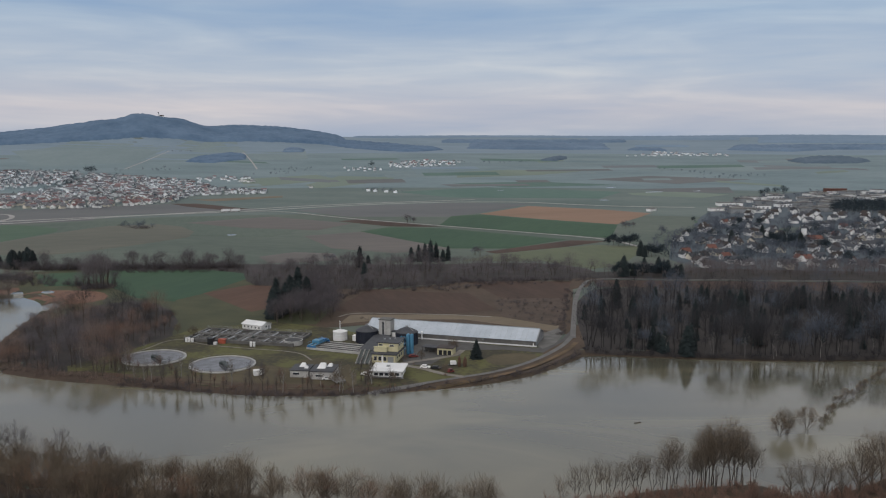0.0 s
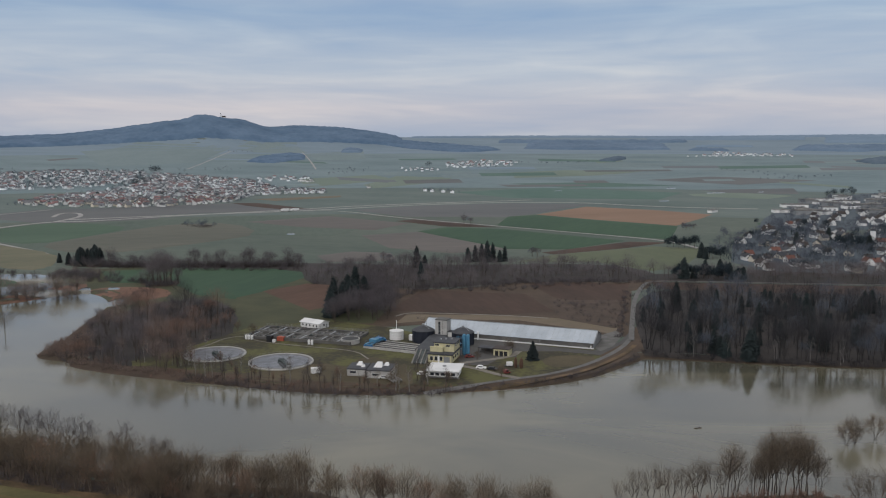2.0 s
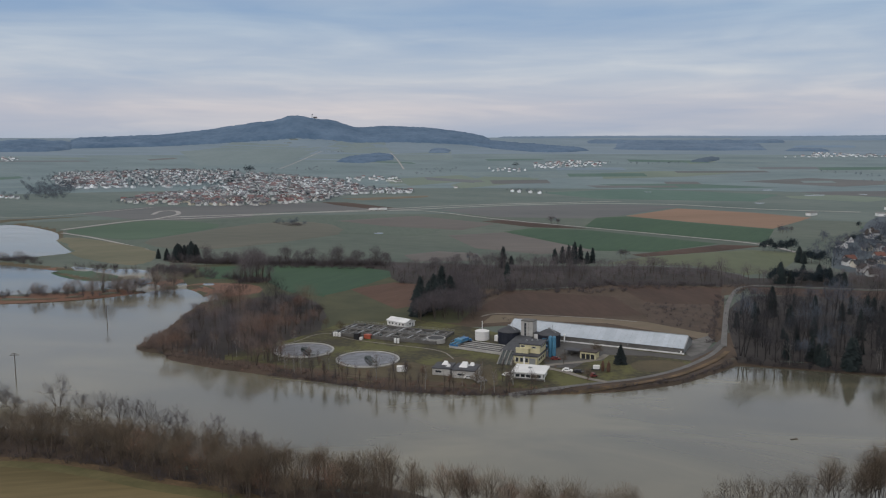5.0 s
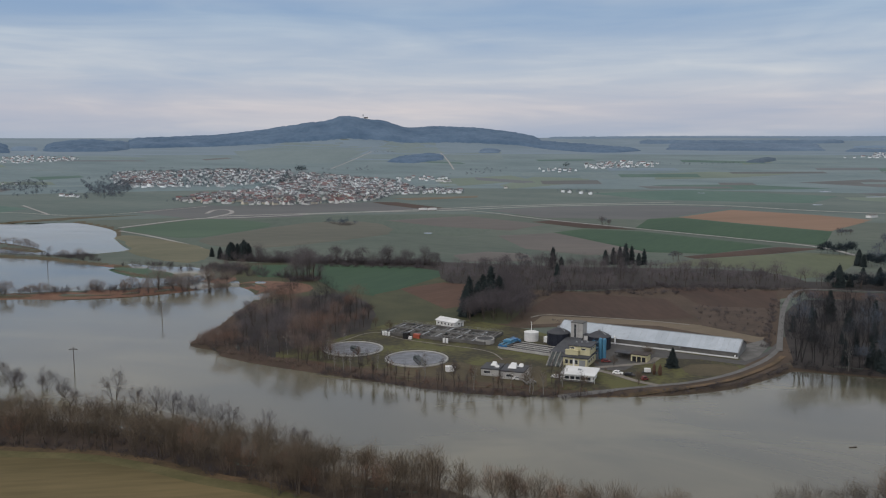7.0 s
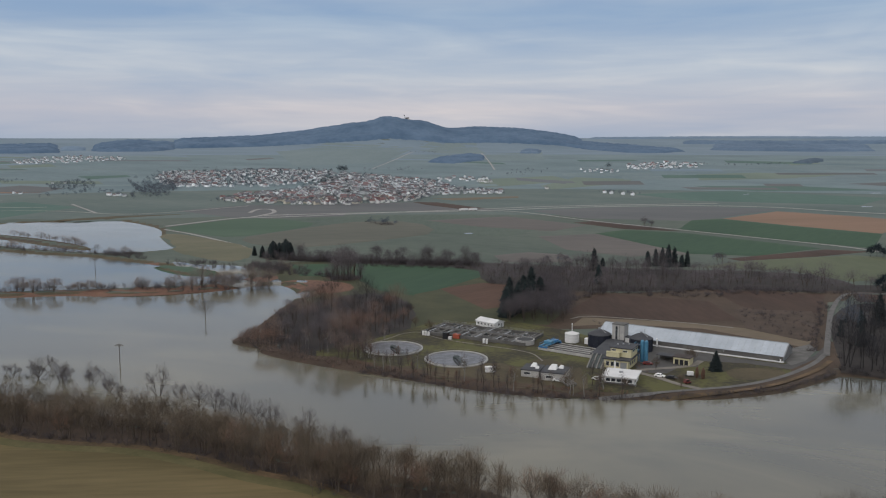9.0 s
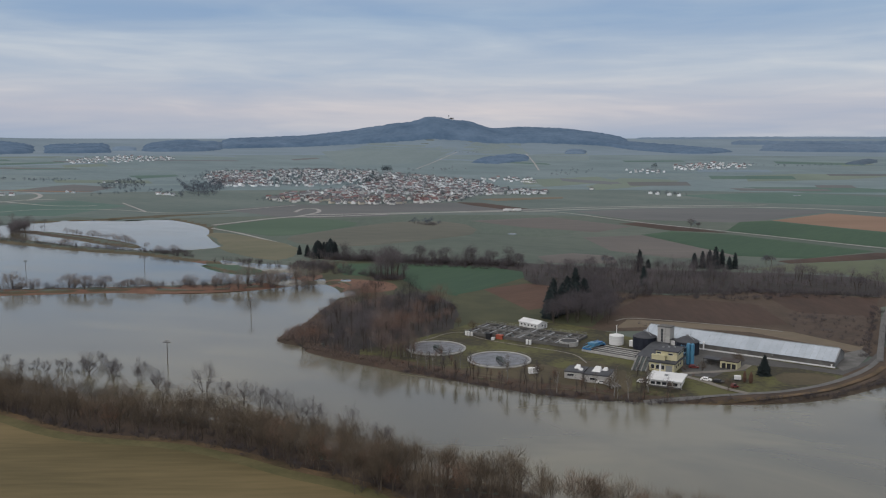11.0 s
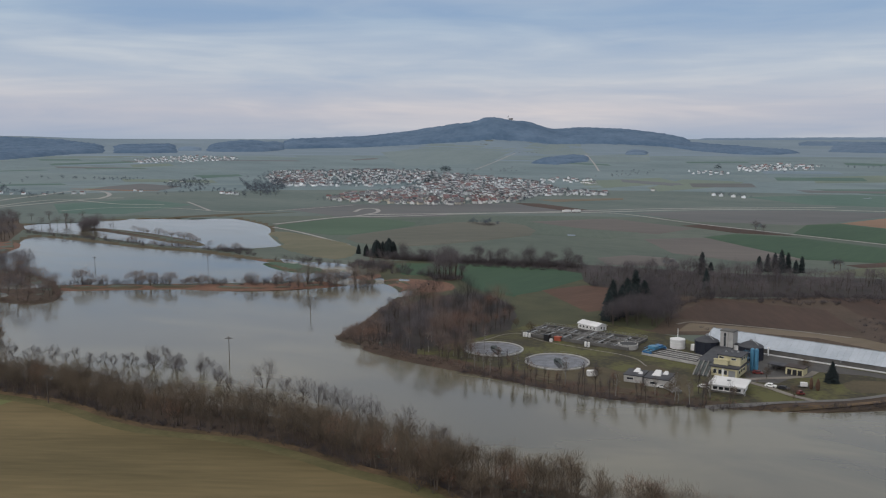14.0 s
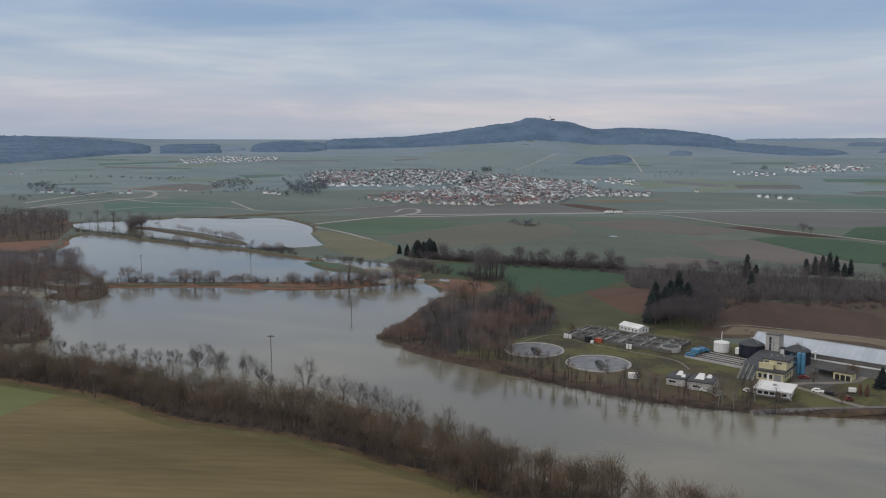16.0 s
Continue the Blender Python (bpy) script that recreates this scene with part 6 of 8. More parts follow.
wood_mass("woodland", "bare trees at the far end of the lakes", island_trees, grow(np.concatenate([scatter([(-796.3, 492.9), (-713.9, 609.5), (-792.5, 696.2), (-915, 800), (-991, 811), (-1149, 713)], 13, 83), along([(-827, 747), (-761, 772), (-760, 789)], 9, 84, 4), scatter([(-771, 759), (-742, 757), (-712, 721), (-729, 720)], 5, 85), scatter([(-586.5, 381.2), (-542.5, 442), (-526.8, 474.7), (-595, 524.7), (-726.8, 473.6)], 11, 86)]), [0, 1, 2, 3], 87, 0.75, 1.25), [M["bark_wood"], M["twig_far"]])
wood_mass("woodland", "bare trees standing in the flooded end of the upper lake", island_trees, grow(np.array([(-868, 778), (-860, 797), (-846, 785), (-836, 802), (-825, 790), (-815, 808), (-800, 795), (-790, 806), (-772, 790), (-760, 800), (-745, 768), (-726, 760)]), [0, 1, 2, 3], 407, 0.6, 1.1, -1.8), [M["bark_wood"], M["twig_far"]])
wood_mass("shrubs", "ragged brown shrubs at the rim of the flooded islands", low, grow(np.concatenate([q[q[:, 0] > -1.42 * q[:, 1]] for q in (along(ISLAND + ISLAND[:1], 3.2, 751, 2.2), along(ISLET + ISLET[:1], 3.0, 752, 2.2))]), [0, 1], 753, 0.5, 1.2), [M["bark_wood"], M["twig_spit"]], "shrubs")
# single trees and hedges of the plain
plots = []
plots.append(np.array([(-39, 1029), (-35, 1022), (-43, 1022), (-96.7, 694.7), (-93.1, 691.6), (-89.8, 694.9), (27, 730), (32, 730), (201, 957), (204, 952), (210, 957), (216, 970)]))
plots.append(along([(-358, 961), (-338, 954), (-327, 948)], 2.5, 88, 4))
plots.append(along([(-156, 1646), (-100, 1616), (-76, 1600)], 7, 89, 5))
plots.append(scatter([(-941, 1331), (-914, 1383), (-952, 1483), (-1108, 1717), (-1196, 1767), (-1160, 1643)], 24, 90))
plots.append(along([(-1075, 1246), (-1072, 1339), (-1014, 1407)], 12, 91, 10))
plots.append(along([(-1325, 1028), (-1261, 1033)], 10, 92, 8))
plots.append(along([(-226, 2388), (-132, 2390), (-7, 2494)], 22, 93, 18))
plots.append(along([(-464, 2322), (-350, 2380)], 22, 94, 15))
plots.append(along([(-1273, 2153), (-1317, 1984), (-1172, 1694)], 20, 95, 20))
plots.append(along([(-980, 2139), (-857, 2250), (-699, 2267)], 30, 96, 25))
plots.append(along([(584, 2364), (695, 2088), (787, 2077)], 25, 97, 12))
plots.append(along([(71, 2712), (167, 2654), (287, 2737)], 14, 99, 20))
plots.append(along([(594, 1981), (760, 2079)], 14, 100, 14))
plots.append(along([(-431, 2121), (-389, 2265), (-363, 2295)], 14, 101, 22))
plots.append(along([(-792, 2239), (-731, 2356)], 16, 102, 20))
plots.append(along([(-1072, 3347), (-952, 3318)], 12, 103, 3))
plots.append(scatter([(-975, 1317), (-932, 1375), (-848, 1313), (-902, 1251)], 20, 104))
plots.append(scatter([(-939, 1318), (-835, 1284), (-1055, 1647), (-1279, 1875), (-1133, 1604)], 30, 105))
plots.append(along([(-1152, 1408), (-1093, 1402), (-1036, 1395)], 9, 106, 8))
plots.append(along([(-1274, 1174), (-1209, 1159)], 9, 107, 6))
plots.append(along([(-1541, 1250), (-1567, 1381)], 16, 108, 6))
plots.append(along([(-1243, 982), (-1207, 987)], 5, 109, 8))
plots.append(along([(-1919, 1576), (-1922, 1631)], 14, 110, 8))
for k, outline in enumerate(([(-1240, 1720), (-1073, 1527), (-1120, 1778), (-1060, 1689), (-894, 1341), (-979, 1388)], [(-1290, 1514), (-1294, 1656), (-1147, 1491), (-1155, 1371)],
                             [(-1553, 1253), (-1600, 1330), (-1497, 1289), (-1310, 1130), (-1347, 1110)], [(-1508, 1517), (-1496, 1614), (-1424, 1611), (-1400, 1510)])):
    plots.append(scatter(outline, (11, 13, 16, 18)[k], 400 + k))
plots.append(along([(-1591, 1286), (-1396, 1204), (-1197, 1091)], 14, 405, 8))
plots.append(along([(-1640, 1476), (-1576, 1517), (-1489, 1535)], 13, 406, 9))
wood_mass("field_trees", "scattered bare trees and hedges on the plain", tiny, grow(np.concatenate(plots), [0, 1, 2], 98, 0.45, 0.95), [M["bark_wood"], M["twig_town_hazed"]], "trees")


lone_trees = [tree_thing("tree", soft_tree(190 + i, h, 14, 34, spread=0.36, stem=0.12, width=0.12, fork=2), [M["bark"], M["twig_wood"]], "bare tree standing alone on the plain", "tree") for i, h in enumerate((11.5, 9.5))]
plant_trees(lone_trees, grow(np.array([(-42, 1005), (-34, 1000)]), [0, 1], 191, 0.9, 1.2) + grow(np.array([(202, 957), (204, 952), (209, 958), (215, 963), (-94.9, 688.5), (-89.9, 688.5), (28, 726), (32, 726)]), [0, 1], 192, 0.75, 1.1), "lone trees of the plain")
wood_mass("field_trees", "dense thicket of bare bushes in the meadow", willows, grow(np.array([(-369, 974), (-360, 967), (-350, 954), (-344, 949), (-338, 942), (-337, 949), (-332, 942), (-332, 949), (-328, 943), (-328, 949)]), [0, 1], 193, 0.45, 0.75, 1.6), WOOD, "trees")


# far woods: rolling canopy, with distance haze painted into the colour
def canopy(outline, mat, label, height=14, step=None, seed=0):
    """A far wood as one rolling canopy with a ragged top, standing on the ground."""
    poly = list(outline)
    xs, ys = [p[0] for p in poly], [p[1] for p in poly]
    far = math.hypot(sum(xs) / len(xs), sum(ys) / len(ys))
    step = step or max(7, far / 330)
    nx, ny = int((max(xs) - min(xs)) / step) + 3, int((max(ys) - min(ys)) / step) + 3
    X, Y = np.meshgrid(min(xs) - step + step * np.arange(nx), min(ys) - step + step * np.arange(ny), indexing="ij")
    rnd = np.random.default_rng(seed + 7)
    e = edge_distance(X.ravel(), Y.ravel(), poly).reshape(X.shape)
    ins = inside(X, Y, poly)
    X, Y = X + rnd.uniform(-0.3, 0.3, X.shape) * step, Y + rnd.uniform(-0.3, 0.3, X.shape) * step
    top = height * (0.6 + 0.5 * rnd.random(X.shape)) * np.clip(0.25 + e / (step * 3.0), 0.0, 1)
    Z = ground_z(X.ravel(), Y.ravel()).reshape(X.shape) + np.where(ins, top, -6.0)
    i, j = np.meshgrid(np.arange(nx - 1), np.arange(ny - 1), indexing="ij")
    a = (i * ny + j)[ins[:-1, :-1] | ins[1:, 1:] | ins[1:, :-1] | ins[:-1, 1:]]
    faces = np.stack([a, a + ny, a + ny + 1, a + 1], 1)
    return tagged(mesh_object("woodland", np.stack([X.ravel(), Y.ravel(), Z.ravel()], 1), faces, [mat]), label, "woodland", kind="stuff")


def bearings(*pairs):
    """An outline from bearings (degrees left of north) and distances."""
    return [(-math.sin(radians(a)) * d, math.cos(radians(a)) * d) for a, d in pairs]


canopy(sector(6.5, 32.9, 4020, 4500), M["far_wood_hazed"], "forest over the long hill, blue haze in its colour", 15, 15, 1)
canopy(bearings((8.2, 4060), (6.6, 3960), (3.9, 3520), (2.6, 3440), (1.2, 3480), (0, 3640), (0.4, 3900), (2.9, 4200), (6.6, 4300), (8.2, 4300)), M["far_wood_hazed"], "forest below the hill's shoulder, blue haze in its colour", 13, 13, 2)
canopy(bearings((54, 2850), (51.6, 2920), (48, 3220), (45.5, 3500), (44, 3580), (43.9, 4250), (46, 4450), (54, 4600)), M["far_wood_hazed"], "dark forest on the western ridge", 16, 15, 7)
canopy(bearings((39.6, 3600), (41.5, 3540), (43.3, 3560), (43.3, 4250), (39.7, 4300)), M["far_wood_hazed"], "dark forest block on the western ridge", 15, 14, 5)
canopy(sector(38.1, 39.5, 3880, 4150), M["far_ridge_hazed"], "far forest strip on the western ridge", 12, 14, 6)
canopy(bearings((32.9, 3960), (34.2, 3700), (37.0, 3680), (37.8, 3800), (37.6, 4300), (32.9, 4350)), M["far_wood_hazed"], "dark forest edge on the western ridge", 15, 14, 8)
canopy(bearings((-1.5, 3850), (-4, 3720), (-8, 3680), (-11, 3760), (-10.6, 4250), (-1.8, 4300)), M["ridge_wood_hazed"], "far hazy forest belt on the plateau", 14, 15, 20)
canopy(bearings((-12, 3640), (-14.6, 3600), (-14.4, 3760), (-12.2, 3800)), M["ridge_wood_hazed"], "far hazy wood behind the hamlet", 11, 12, 21)
canopy(bearings((-18.2, 3700), (-22.1, 3560), (-24.5, 3900), (-29, 3860), (-29, 4250), (-18.6, 4150)), M["ridge_wood_hazed"], "far hazy wood on the plateau", 13, 14, 22)
canopy(bearings((0.2, 4330), (-6, 4300), (-12, 4360), (-12, 4480), (0.2, 4480)), M["ridge_wood_hazed"], "far hazy forest edge on the plateau", 12, 15, 23)
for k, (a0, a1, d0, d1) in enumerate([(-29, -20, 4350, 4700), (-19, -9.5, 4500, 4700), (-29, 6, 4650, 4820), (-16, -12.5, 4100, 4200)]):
    canopy(sector(a0, a1, d0, d1), M["far_ridge_hazed"], "far hazy forest strip on the plateau", 7, 15, 30 + k)
canopy([(1063, 2665), (1201, 2834), (1318, 2806), (1301, 2609), (1207, 2516), (1064, 2549)], M["mid_wood_hazed"], "dark wood on the far plain", 10, 11, 9)
canopy([(312, 2796), (366, 2925), (435, 3028), (415, 2886), (364, 2764)], M["mid_wood_hazed"], "dark wood on the far plain", 11, 11, 10)
wood_mass("woodland", "dark evergreen wood behind the town", tiny, grow(np.concatenate([scatter([(519, 1152), (584, 1269), (680, 1314), (743, 1314), (624, 1102), (584, 1126), (529, 1117)], 10, 133), scatter([(563, 1550), (648, 1621), (633, 1562), (558, 1508)], 13, 134)]), [0, 1, 2], 135, 0.9, 1.5), [M["bark_wood"], M["evergreen"]])
canopy([(-796, 2657), (-701, 2618), (-648, 2825), (-702, 3079), (-800, 3243), (-813, 3052), (-834, 2886)], M["far_wood_hazed"], "grey copse on the hill slope", 9, 9, 14)
canopy([(-622, 3333), (-542, 3351), (-588, 3670), (-684, 3749)], M["ridge_wood_hazed"], "dark copse below the forest", 9, 9, 14)
wood_mass("field_trees", "tall dark trees above the village", tiny, grow(np.array([(-897, 2158), (-884, 2139), (-889, 2162), (-876, 2142), (-879, 2163), (-885, 2186), (-912, 2203), (-903, 2205), (-211, 2493), (-203, 2469)]), [0, 1, 2], 130, 1.4, 2.0), [M["bark_wood"], M["evergreen"]], "trees")


# ---------------------------------------------------------------- sewage works
G0 = 1.3  # level of the works' ground
drape("lawn", [(-164.4, 365.6), (-148.7, 391.6), (-140.9, 412), (-131, 440.1), (-90.8, 457.5), (-57.7, 441.7), (-38.9, 427.2), (-13.8, 419), (24.6, 411.4), (47.7, 400.2), (45.6, 381.2), (30.8, 363.2), (8.5, 348.8), (-29.5, 327.3), (-53.8, 328.2), (-77, 329.9), (-105.1, 336.1), (-133.7, 344.9), (-156.8, 348.6)], M["lawn"], "patchy yellow-green winter lawn of the sewage works", "lawn")
drape("lawn", [(-100.5, 337.1), (-74.8, 330.4), (-54.3, 331.4), (-34.1, 330.5), (-37.5, 362), (-61.5, 359.9), (-81, 369.4), (-103.9, 348.5), (-121, 353.3)], M["grass_dry"], "worn yellowish grass strip on the river bank", "lawn", rounded=1)
drape("bank", [(x, y + 0.5) for x, y in FAR_SHORE[13:19]] + [(x + 1, y + 11.5) for x, y in FAR_SHORE[18:12:-1]], M["rough"], "brown weedy bank below the works", "bank", rounded=1)
drape("lawn", [(17.9, 381.2), (30.4, 389.3), (43, 388.1), (43.8, 381), (35.8, 371.4), (22.2, 365.8)], M["grass_dry"], "dry brown mown grass oval beside the path", "lawn", rounded=2)
drape("yard", [(-16.5, 418.4), (-12.5, 419.5), (24.2, 404.9), (44.2, 398.1), (59.2, 417), (68.1, 441.8), (64, 420.3), (46.6, 390.2), (28.5, 395.8), (9.3, 394.6), (7.9, 384), (-0.4, 380), (-5, 369.3), (-16.6, 367.8), (-20, 386.5)], M["asphalt"], "grey asphalt yard around the works' buildings", "yard")
drape("yard", [(45.4, 404.8), (51.1, 430.3), (60.6, 442), (62.6, 431), (54.4, 407.1), (47.4, 397.2)], M["concrete_dark"], "pale concrete apron at the end of the long hall", "yard")
drape("yard", [(-64.7, 364.1), (-63.4, 378.5), (-53.2, 379.3), (-44.9, 363.9), (-40.9, 370.7), (-39, 354.5), (-43.5, 334.5), (-53.3, 339.7), (-68, 342.8)], M["grass_dry"], "worn ground around the control building", "yard", rounded=1)
ribbon("path", [(-17.8, 367.3), (-9.4, 362.6), (-0.2, 353.1), (8.5, 348.8)], 3.0, M["gravel"], "pale gravel path over the lawn", "path", 0.16)
ribbon("path", [(-147.1, 379.7), (-139.5, 399.2), (-137, 411.4), (-129, 417.8), (-117.8, 405.2), (-92.7, 397.4), (-66.7, 390.5), (-59, 375.5)], 0.9, M["gravel"], "pale footpath around the tanks", "path", 0.16)
ribbon("path", [(9.3, 394.6), (5.5, 383.6), (-12.1, 373.9), (-17.9, 370.1)], 3.0, M["gravel"], "pale drive between the buildings", "path", 0.16)
ribbon("bank", [(66.5, 418), (58.6, 399), (50.6, 385), (37.6, 366.5), (21.5, 352.4), (8.5, 345.5), (-2.3, 339.6), (-20.9, 331), (-35.8, 328.6)], 13, M["rough"], "brown verge of the riverside path", "bank", -0.04)
ribbon("bank", [(65.4, 410.3), (58.3, 393.2), (49.9, 379.8), (37.1, 361.8), (21.3, 349), (-0.1, 336.8), (-20.9, 327.2), (-35.8, 325.6)], 2.4, M["margin_brown"], "rusty brown grassy bank along the path", "bank", 0.2)


def lathe_ring(r0, r1, z0, z1, n=64):
    """A flat hoop between two radii."""
    bm = bmesh.new()
    rings = [[bm.verts.new((a * math.cos(2 * math.pi * k / n), a * math.sin(2 * math.pi * k / n), z)) for k in range(n)] for a, z in ((r0, z0), (r0, z1), (r1, z1), (r1, z0))]
    for a, b in zip(rings, rings[1:] + rings[:1]):
        for k in range(n):
            bm.faces.new((a[k], a[(k + 1) % n], b[(k + 1) % n], b[k])[::-1])
    return bm


def clarifier(x, y, r, aim):
    """A round settling tank with its rim, water, scraper bridge and middle column."""
    t = thing("settling_tank", "round concrete settling tank with grey mottled water", "tank", (x, y, G0), aim, "settling tanks")
    bm = bmesh.new()
    n = 64
    prof = [(r - 0.5, -1.0), (r - 0.5, 0.5), (r - 0.3, 0.65), (r + 0.15, 0.65), (r + 0.35, 0.5), (r + 0.35, -1.0)]
    rings = [[bm.verts.new((a * math.cos(2 * math.pi * k / n), a * math.sin(2 * math.pi * k / n), z)) for k in range(n)] for a, z in prof]
    for a, b in zip(rings, rings[1:]):
        for k in range(n):
            bm.faces.new((a[k], a[(k + 1) % n], b[(k + 1) % n], b[k])[::-1])
    part("rim", bm, M["concrete_pale"], t, "pale concrete rim wall")
    part("water_surface", lathe([(r - 0.51, 0.0), (r - 0.51, 0.42)], 64), M["tank_water"], t, "grey mottled clarified water")
    part("middle_column", lathe([(1.5, 0.0), (1.5, 1.3), (1.2, 1.6)], 20), M["dark_metal"], t)
    b = part("scraper_bridge", box(-1.5, r + 0.4, -0.75, 0.75, 1.25, 1.5), M["dark_metal"], t, "dark steel scraper bridge")
    for s in (-0.75, 0.75):
        bm = bars([((0, s, 2.4), (r + 0.4, s, 2.4)), ((0, s, 1.95), (r + 0.4, s, 1.95))] + [((k * r / 7, s, 1.5), (k * r / 7, s, 2.4)) for k in range(8)], 0.09)
        part("handrail", bm, M["dark_metal"], b)
    for k in range(36):
        w = 2 * math.pi * k / 36
        part("post", bars([(((r + 0.2) * math.cos(w), (r + 0.2) * math.sin(w), 0.6), ((r + 0.2) * math.cos(w), (r + 0.2) * math.sin(w), 1.4))], 0.07), M["concrete"], t)
    ring = [((r + 0.2) * math.cos(2 * math.pi * k / 72), (r + 0.2) * math.sin(2 * math.pi * k / 72)) for k in range(73)]
    part("guard_rail", bars([((*a, 1.4), (*b, 1.4)) for a, b in zip(ring, ring[1:])], 0.05), M["concrete"], t)
    part("effluent_trough", lathe_ring(r - 1.6, r - 1.25, 0.3, 0.52), M["concrete"], t)
    part("scum_board", box(1.8, r - 1.2, -2.0, -1.75, 0.42, 0.9), M["dark_metal"], t)
    part("carriage", box(r - 0.6, r + 0.9, -1.1, 1.1, 1.0, 1.9), M["grey_metal"], t)
    return t


clarifier(-97.1, 368.2, 14.1, -62)
clarifier(-131.0, 379.6, 13.8, -55)


def windows_on(parent, spots, size, depth_axis, name="window"):
    """Dark panes with a pale frame: each spot is the middle of a window in its wall."""
    w, h = size
    for (x, y, z) in spots:
        sx, sy = (w / 2, 0.05) if depth_axis == "y" else (0.05, w / 2)
        f = part(name, box(x - sx - (0.08 if sx > 0.06 else 0), x + sx + (0.08 if sx > 0.06 else 0), y - sy - (0.08 if sy > 0.06 else 0), y + sy + (0.08 if sy > 0.06 else 0), z - h / 2 - 0.08, z + h / 2 + 0.08), M["white_wall"], parent)
        part("pane", box(x - sx - (0.03 if sx < 0.06 else 0), x + sx + (0.03 if sx < 0.06 else 0), y - sy - (0.03 if sy < 0.06 else 0), y + sy + (0.03 if sy < 0.06 else 0), z - h / 2, z + h / 2), M["glass"], f)


def gable_body(w, l, eave, ridge):
    """Walls of a house with gables at both ends of its length (x)."""
    bm = bmesh.new()
    v = [bm.verts.new(p) for p in ((0, 0, -0.4), (l, 0, -0.4), (l, w, -0.4), (0, w, -0.4), (0, 0, eave), (l, 0, eave), (l, w, eave), (0, w, eave), (0, w / 2, ridge), (l, w / 2, ridge))]
    for q in ((3, 2, 1, 0), (0, 1, 5, 4), (2, 3, 7, 6), (3, 0, 4, 8, 7), (1, 2, 6, 9, 5), (4, 5, 9, 8), (6, 7, 8, 9)):
        bm.faces.new([v[i] for i in q])
    return bm


def gable_roof(w, l, eave, ridge, over=0.5, thick=0.22):
    """Two roof slabs that meet at the ridge."""
    bm = bmesh.new()
    k = (ridge - eave) / (w / 2)
    for s in (0, 1):
        ye, ym = (-over, w / 2) if s == 0 else (w + over, w / 2)
        ze = eave - over * k
        lo = [(-over, ye, ze), (l + over, ye, ze), (l + over, ym, ridge), (-over, ym, ridge)]
        a = [bm.verts.new((x, y, z + 0.02)) for x, y, z in lo]
        b = [bm.verts.new((x, y, z + thick)) for x, y, z in lo]
        bm.faces.new(a[::-1])
        bm.faces.new(b)
        for i in range(4):
            j = (i + 1) % 4
            bm.faces.new((a[i], a[j], b[j], b[i]))
    bmesh.ops.recalc_face_normals(bm, faces=bm.faces[:])
    return bm


def white_hut():
    t = thing("blower_house", "low white gabled blower house with small windows", "building", (-105.4, 441.5, G0), -29)
    part("wall", gable_body(7.6, 13.0, 2.7, 4.0), M["white_wall"], t)
    part("roof", gable_roof(7.6, 13.0, 2.7, 4.0, 0.45), M["white_roof"], t, "white sheet-metal roof")
    windows_on(t, [(1.7 + 2.4 * k, -0.02, 1.5) for k in range(5)], (0.9, 0.9), "y")
    windows_on(t, [(13.02, 3.6, 1.7)], (1.0, 1.0), "x")
    part("door", box(13.0, 13.06, 5.2, 6.4, 0, 2.0), M["grey_metal"], t)


white_hut()


def aeration_basins():
    t = thing("aeration_basins", "low concrete aeration basins with dark water channels", "basin", (-127.5, 413.0, G0), -12)
    L, W = 57.0, 25.0
    part("floor_slab", box(0, L, 0, W, -0.8, 0.25), M["concrete_dark"], t)
    part("basin_water", box(0.2, L - 0.2, 0.2, W - 0.2, 0.25, 0.7), M["dark_water"], t, "dark still basin water")
    for y, th in ((0, 1.0), (5.6, 0.8), (11.2, 2.8), (18.2, 0.8), (W - 1.2, 1.2)):
        part("long_wall", box(0, L, y, y + th, 0.25, 1.5), M["basin_wall"], t)
    for k, x in enumerate((0, 9.0, 18.0, 26.6, 29.4, 38.8, 47.8, L - 1.0)):
        part("cross_wall", box(x, x + (2.2 if k in (3, 4) else 1.1), 0.5, W - 0.5, 0.25, 1.46), M["basin_wall"], t)
    for k, x in enumerate((4.6, 13.6, 22.4, 34.0, 43.4, 52.2)):
        part("baffle_wall", box(x, x + 0.5, 1.0 + 6 * (k % 2), 10.6 + 1.2 * (k % 2), 0.25, 1.3), M["concrete"], t)
        part("baffle_wall", box(x + 1.4, x + 1.9, 14.2, 18.0 + 5.0 * (k % 2), 0.25, 1.3), M["concrete"], t)
    rnd = random.Random(5)
    for k in range(12):
        x, y = 3 + (k % 6) * 9.2 + rnd.uniform(-1, 1), 3 + (k // 6) * 13 + rnd.uniform(-0.5, 2)
        part("walkway", box(x, x + 0.9, y - 2.6, y + 5.2, 1.5, 1.62), M["grey_metal"], t)
    for y in (0.25, 12.2, 13.3, W - 0.25):
        bm = bars([((0, y, 2.5), (L, y, 2.5)), ((0, y, 2.0), (L, y, 2.0))] + [((k * 2.85, y, 1.5), (k * 2.85, y, 2.5)) for k in range(21)], 0.07)
        part("handrail", bm, M["grey_metal"], t)
    rnd = random.Random(6)
    for k in range(9):
        x, y = 2 + k * 6.1, rnd.choice((2.5, 9, 15.5, 21.5))
        part("mixer", lathe([(0.5, 1.4), (0.5, 2.0), (0.3, 2.3)], 10, x, y), M["dark_metal"], t)


aeration_basins()


def cabinet(name, label, x, y, w, d, h, mat, turn=-12):
    t = thing(name, label, "container", (x, y, G0), turn)
    part("body", box(0, w, 0, d, 0, h), mat, t)
    part("lid", box(-0.06, w + 0.06, -0.06, d + 0.06, h, h + 0.12), mat, t)
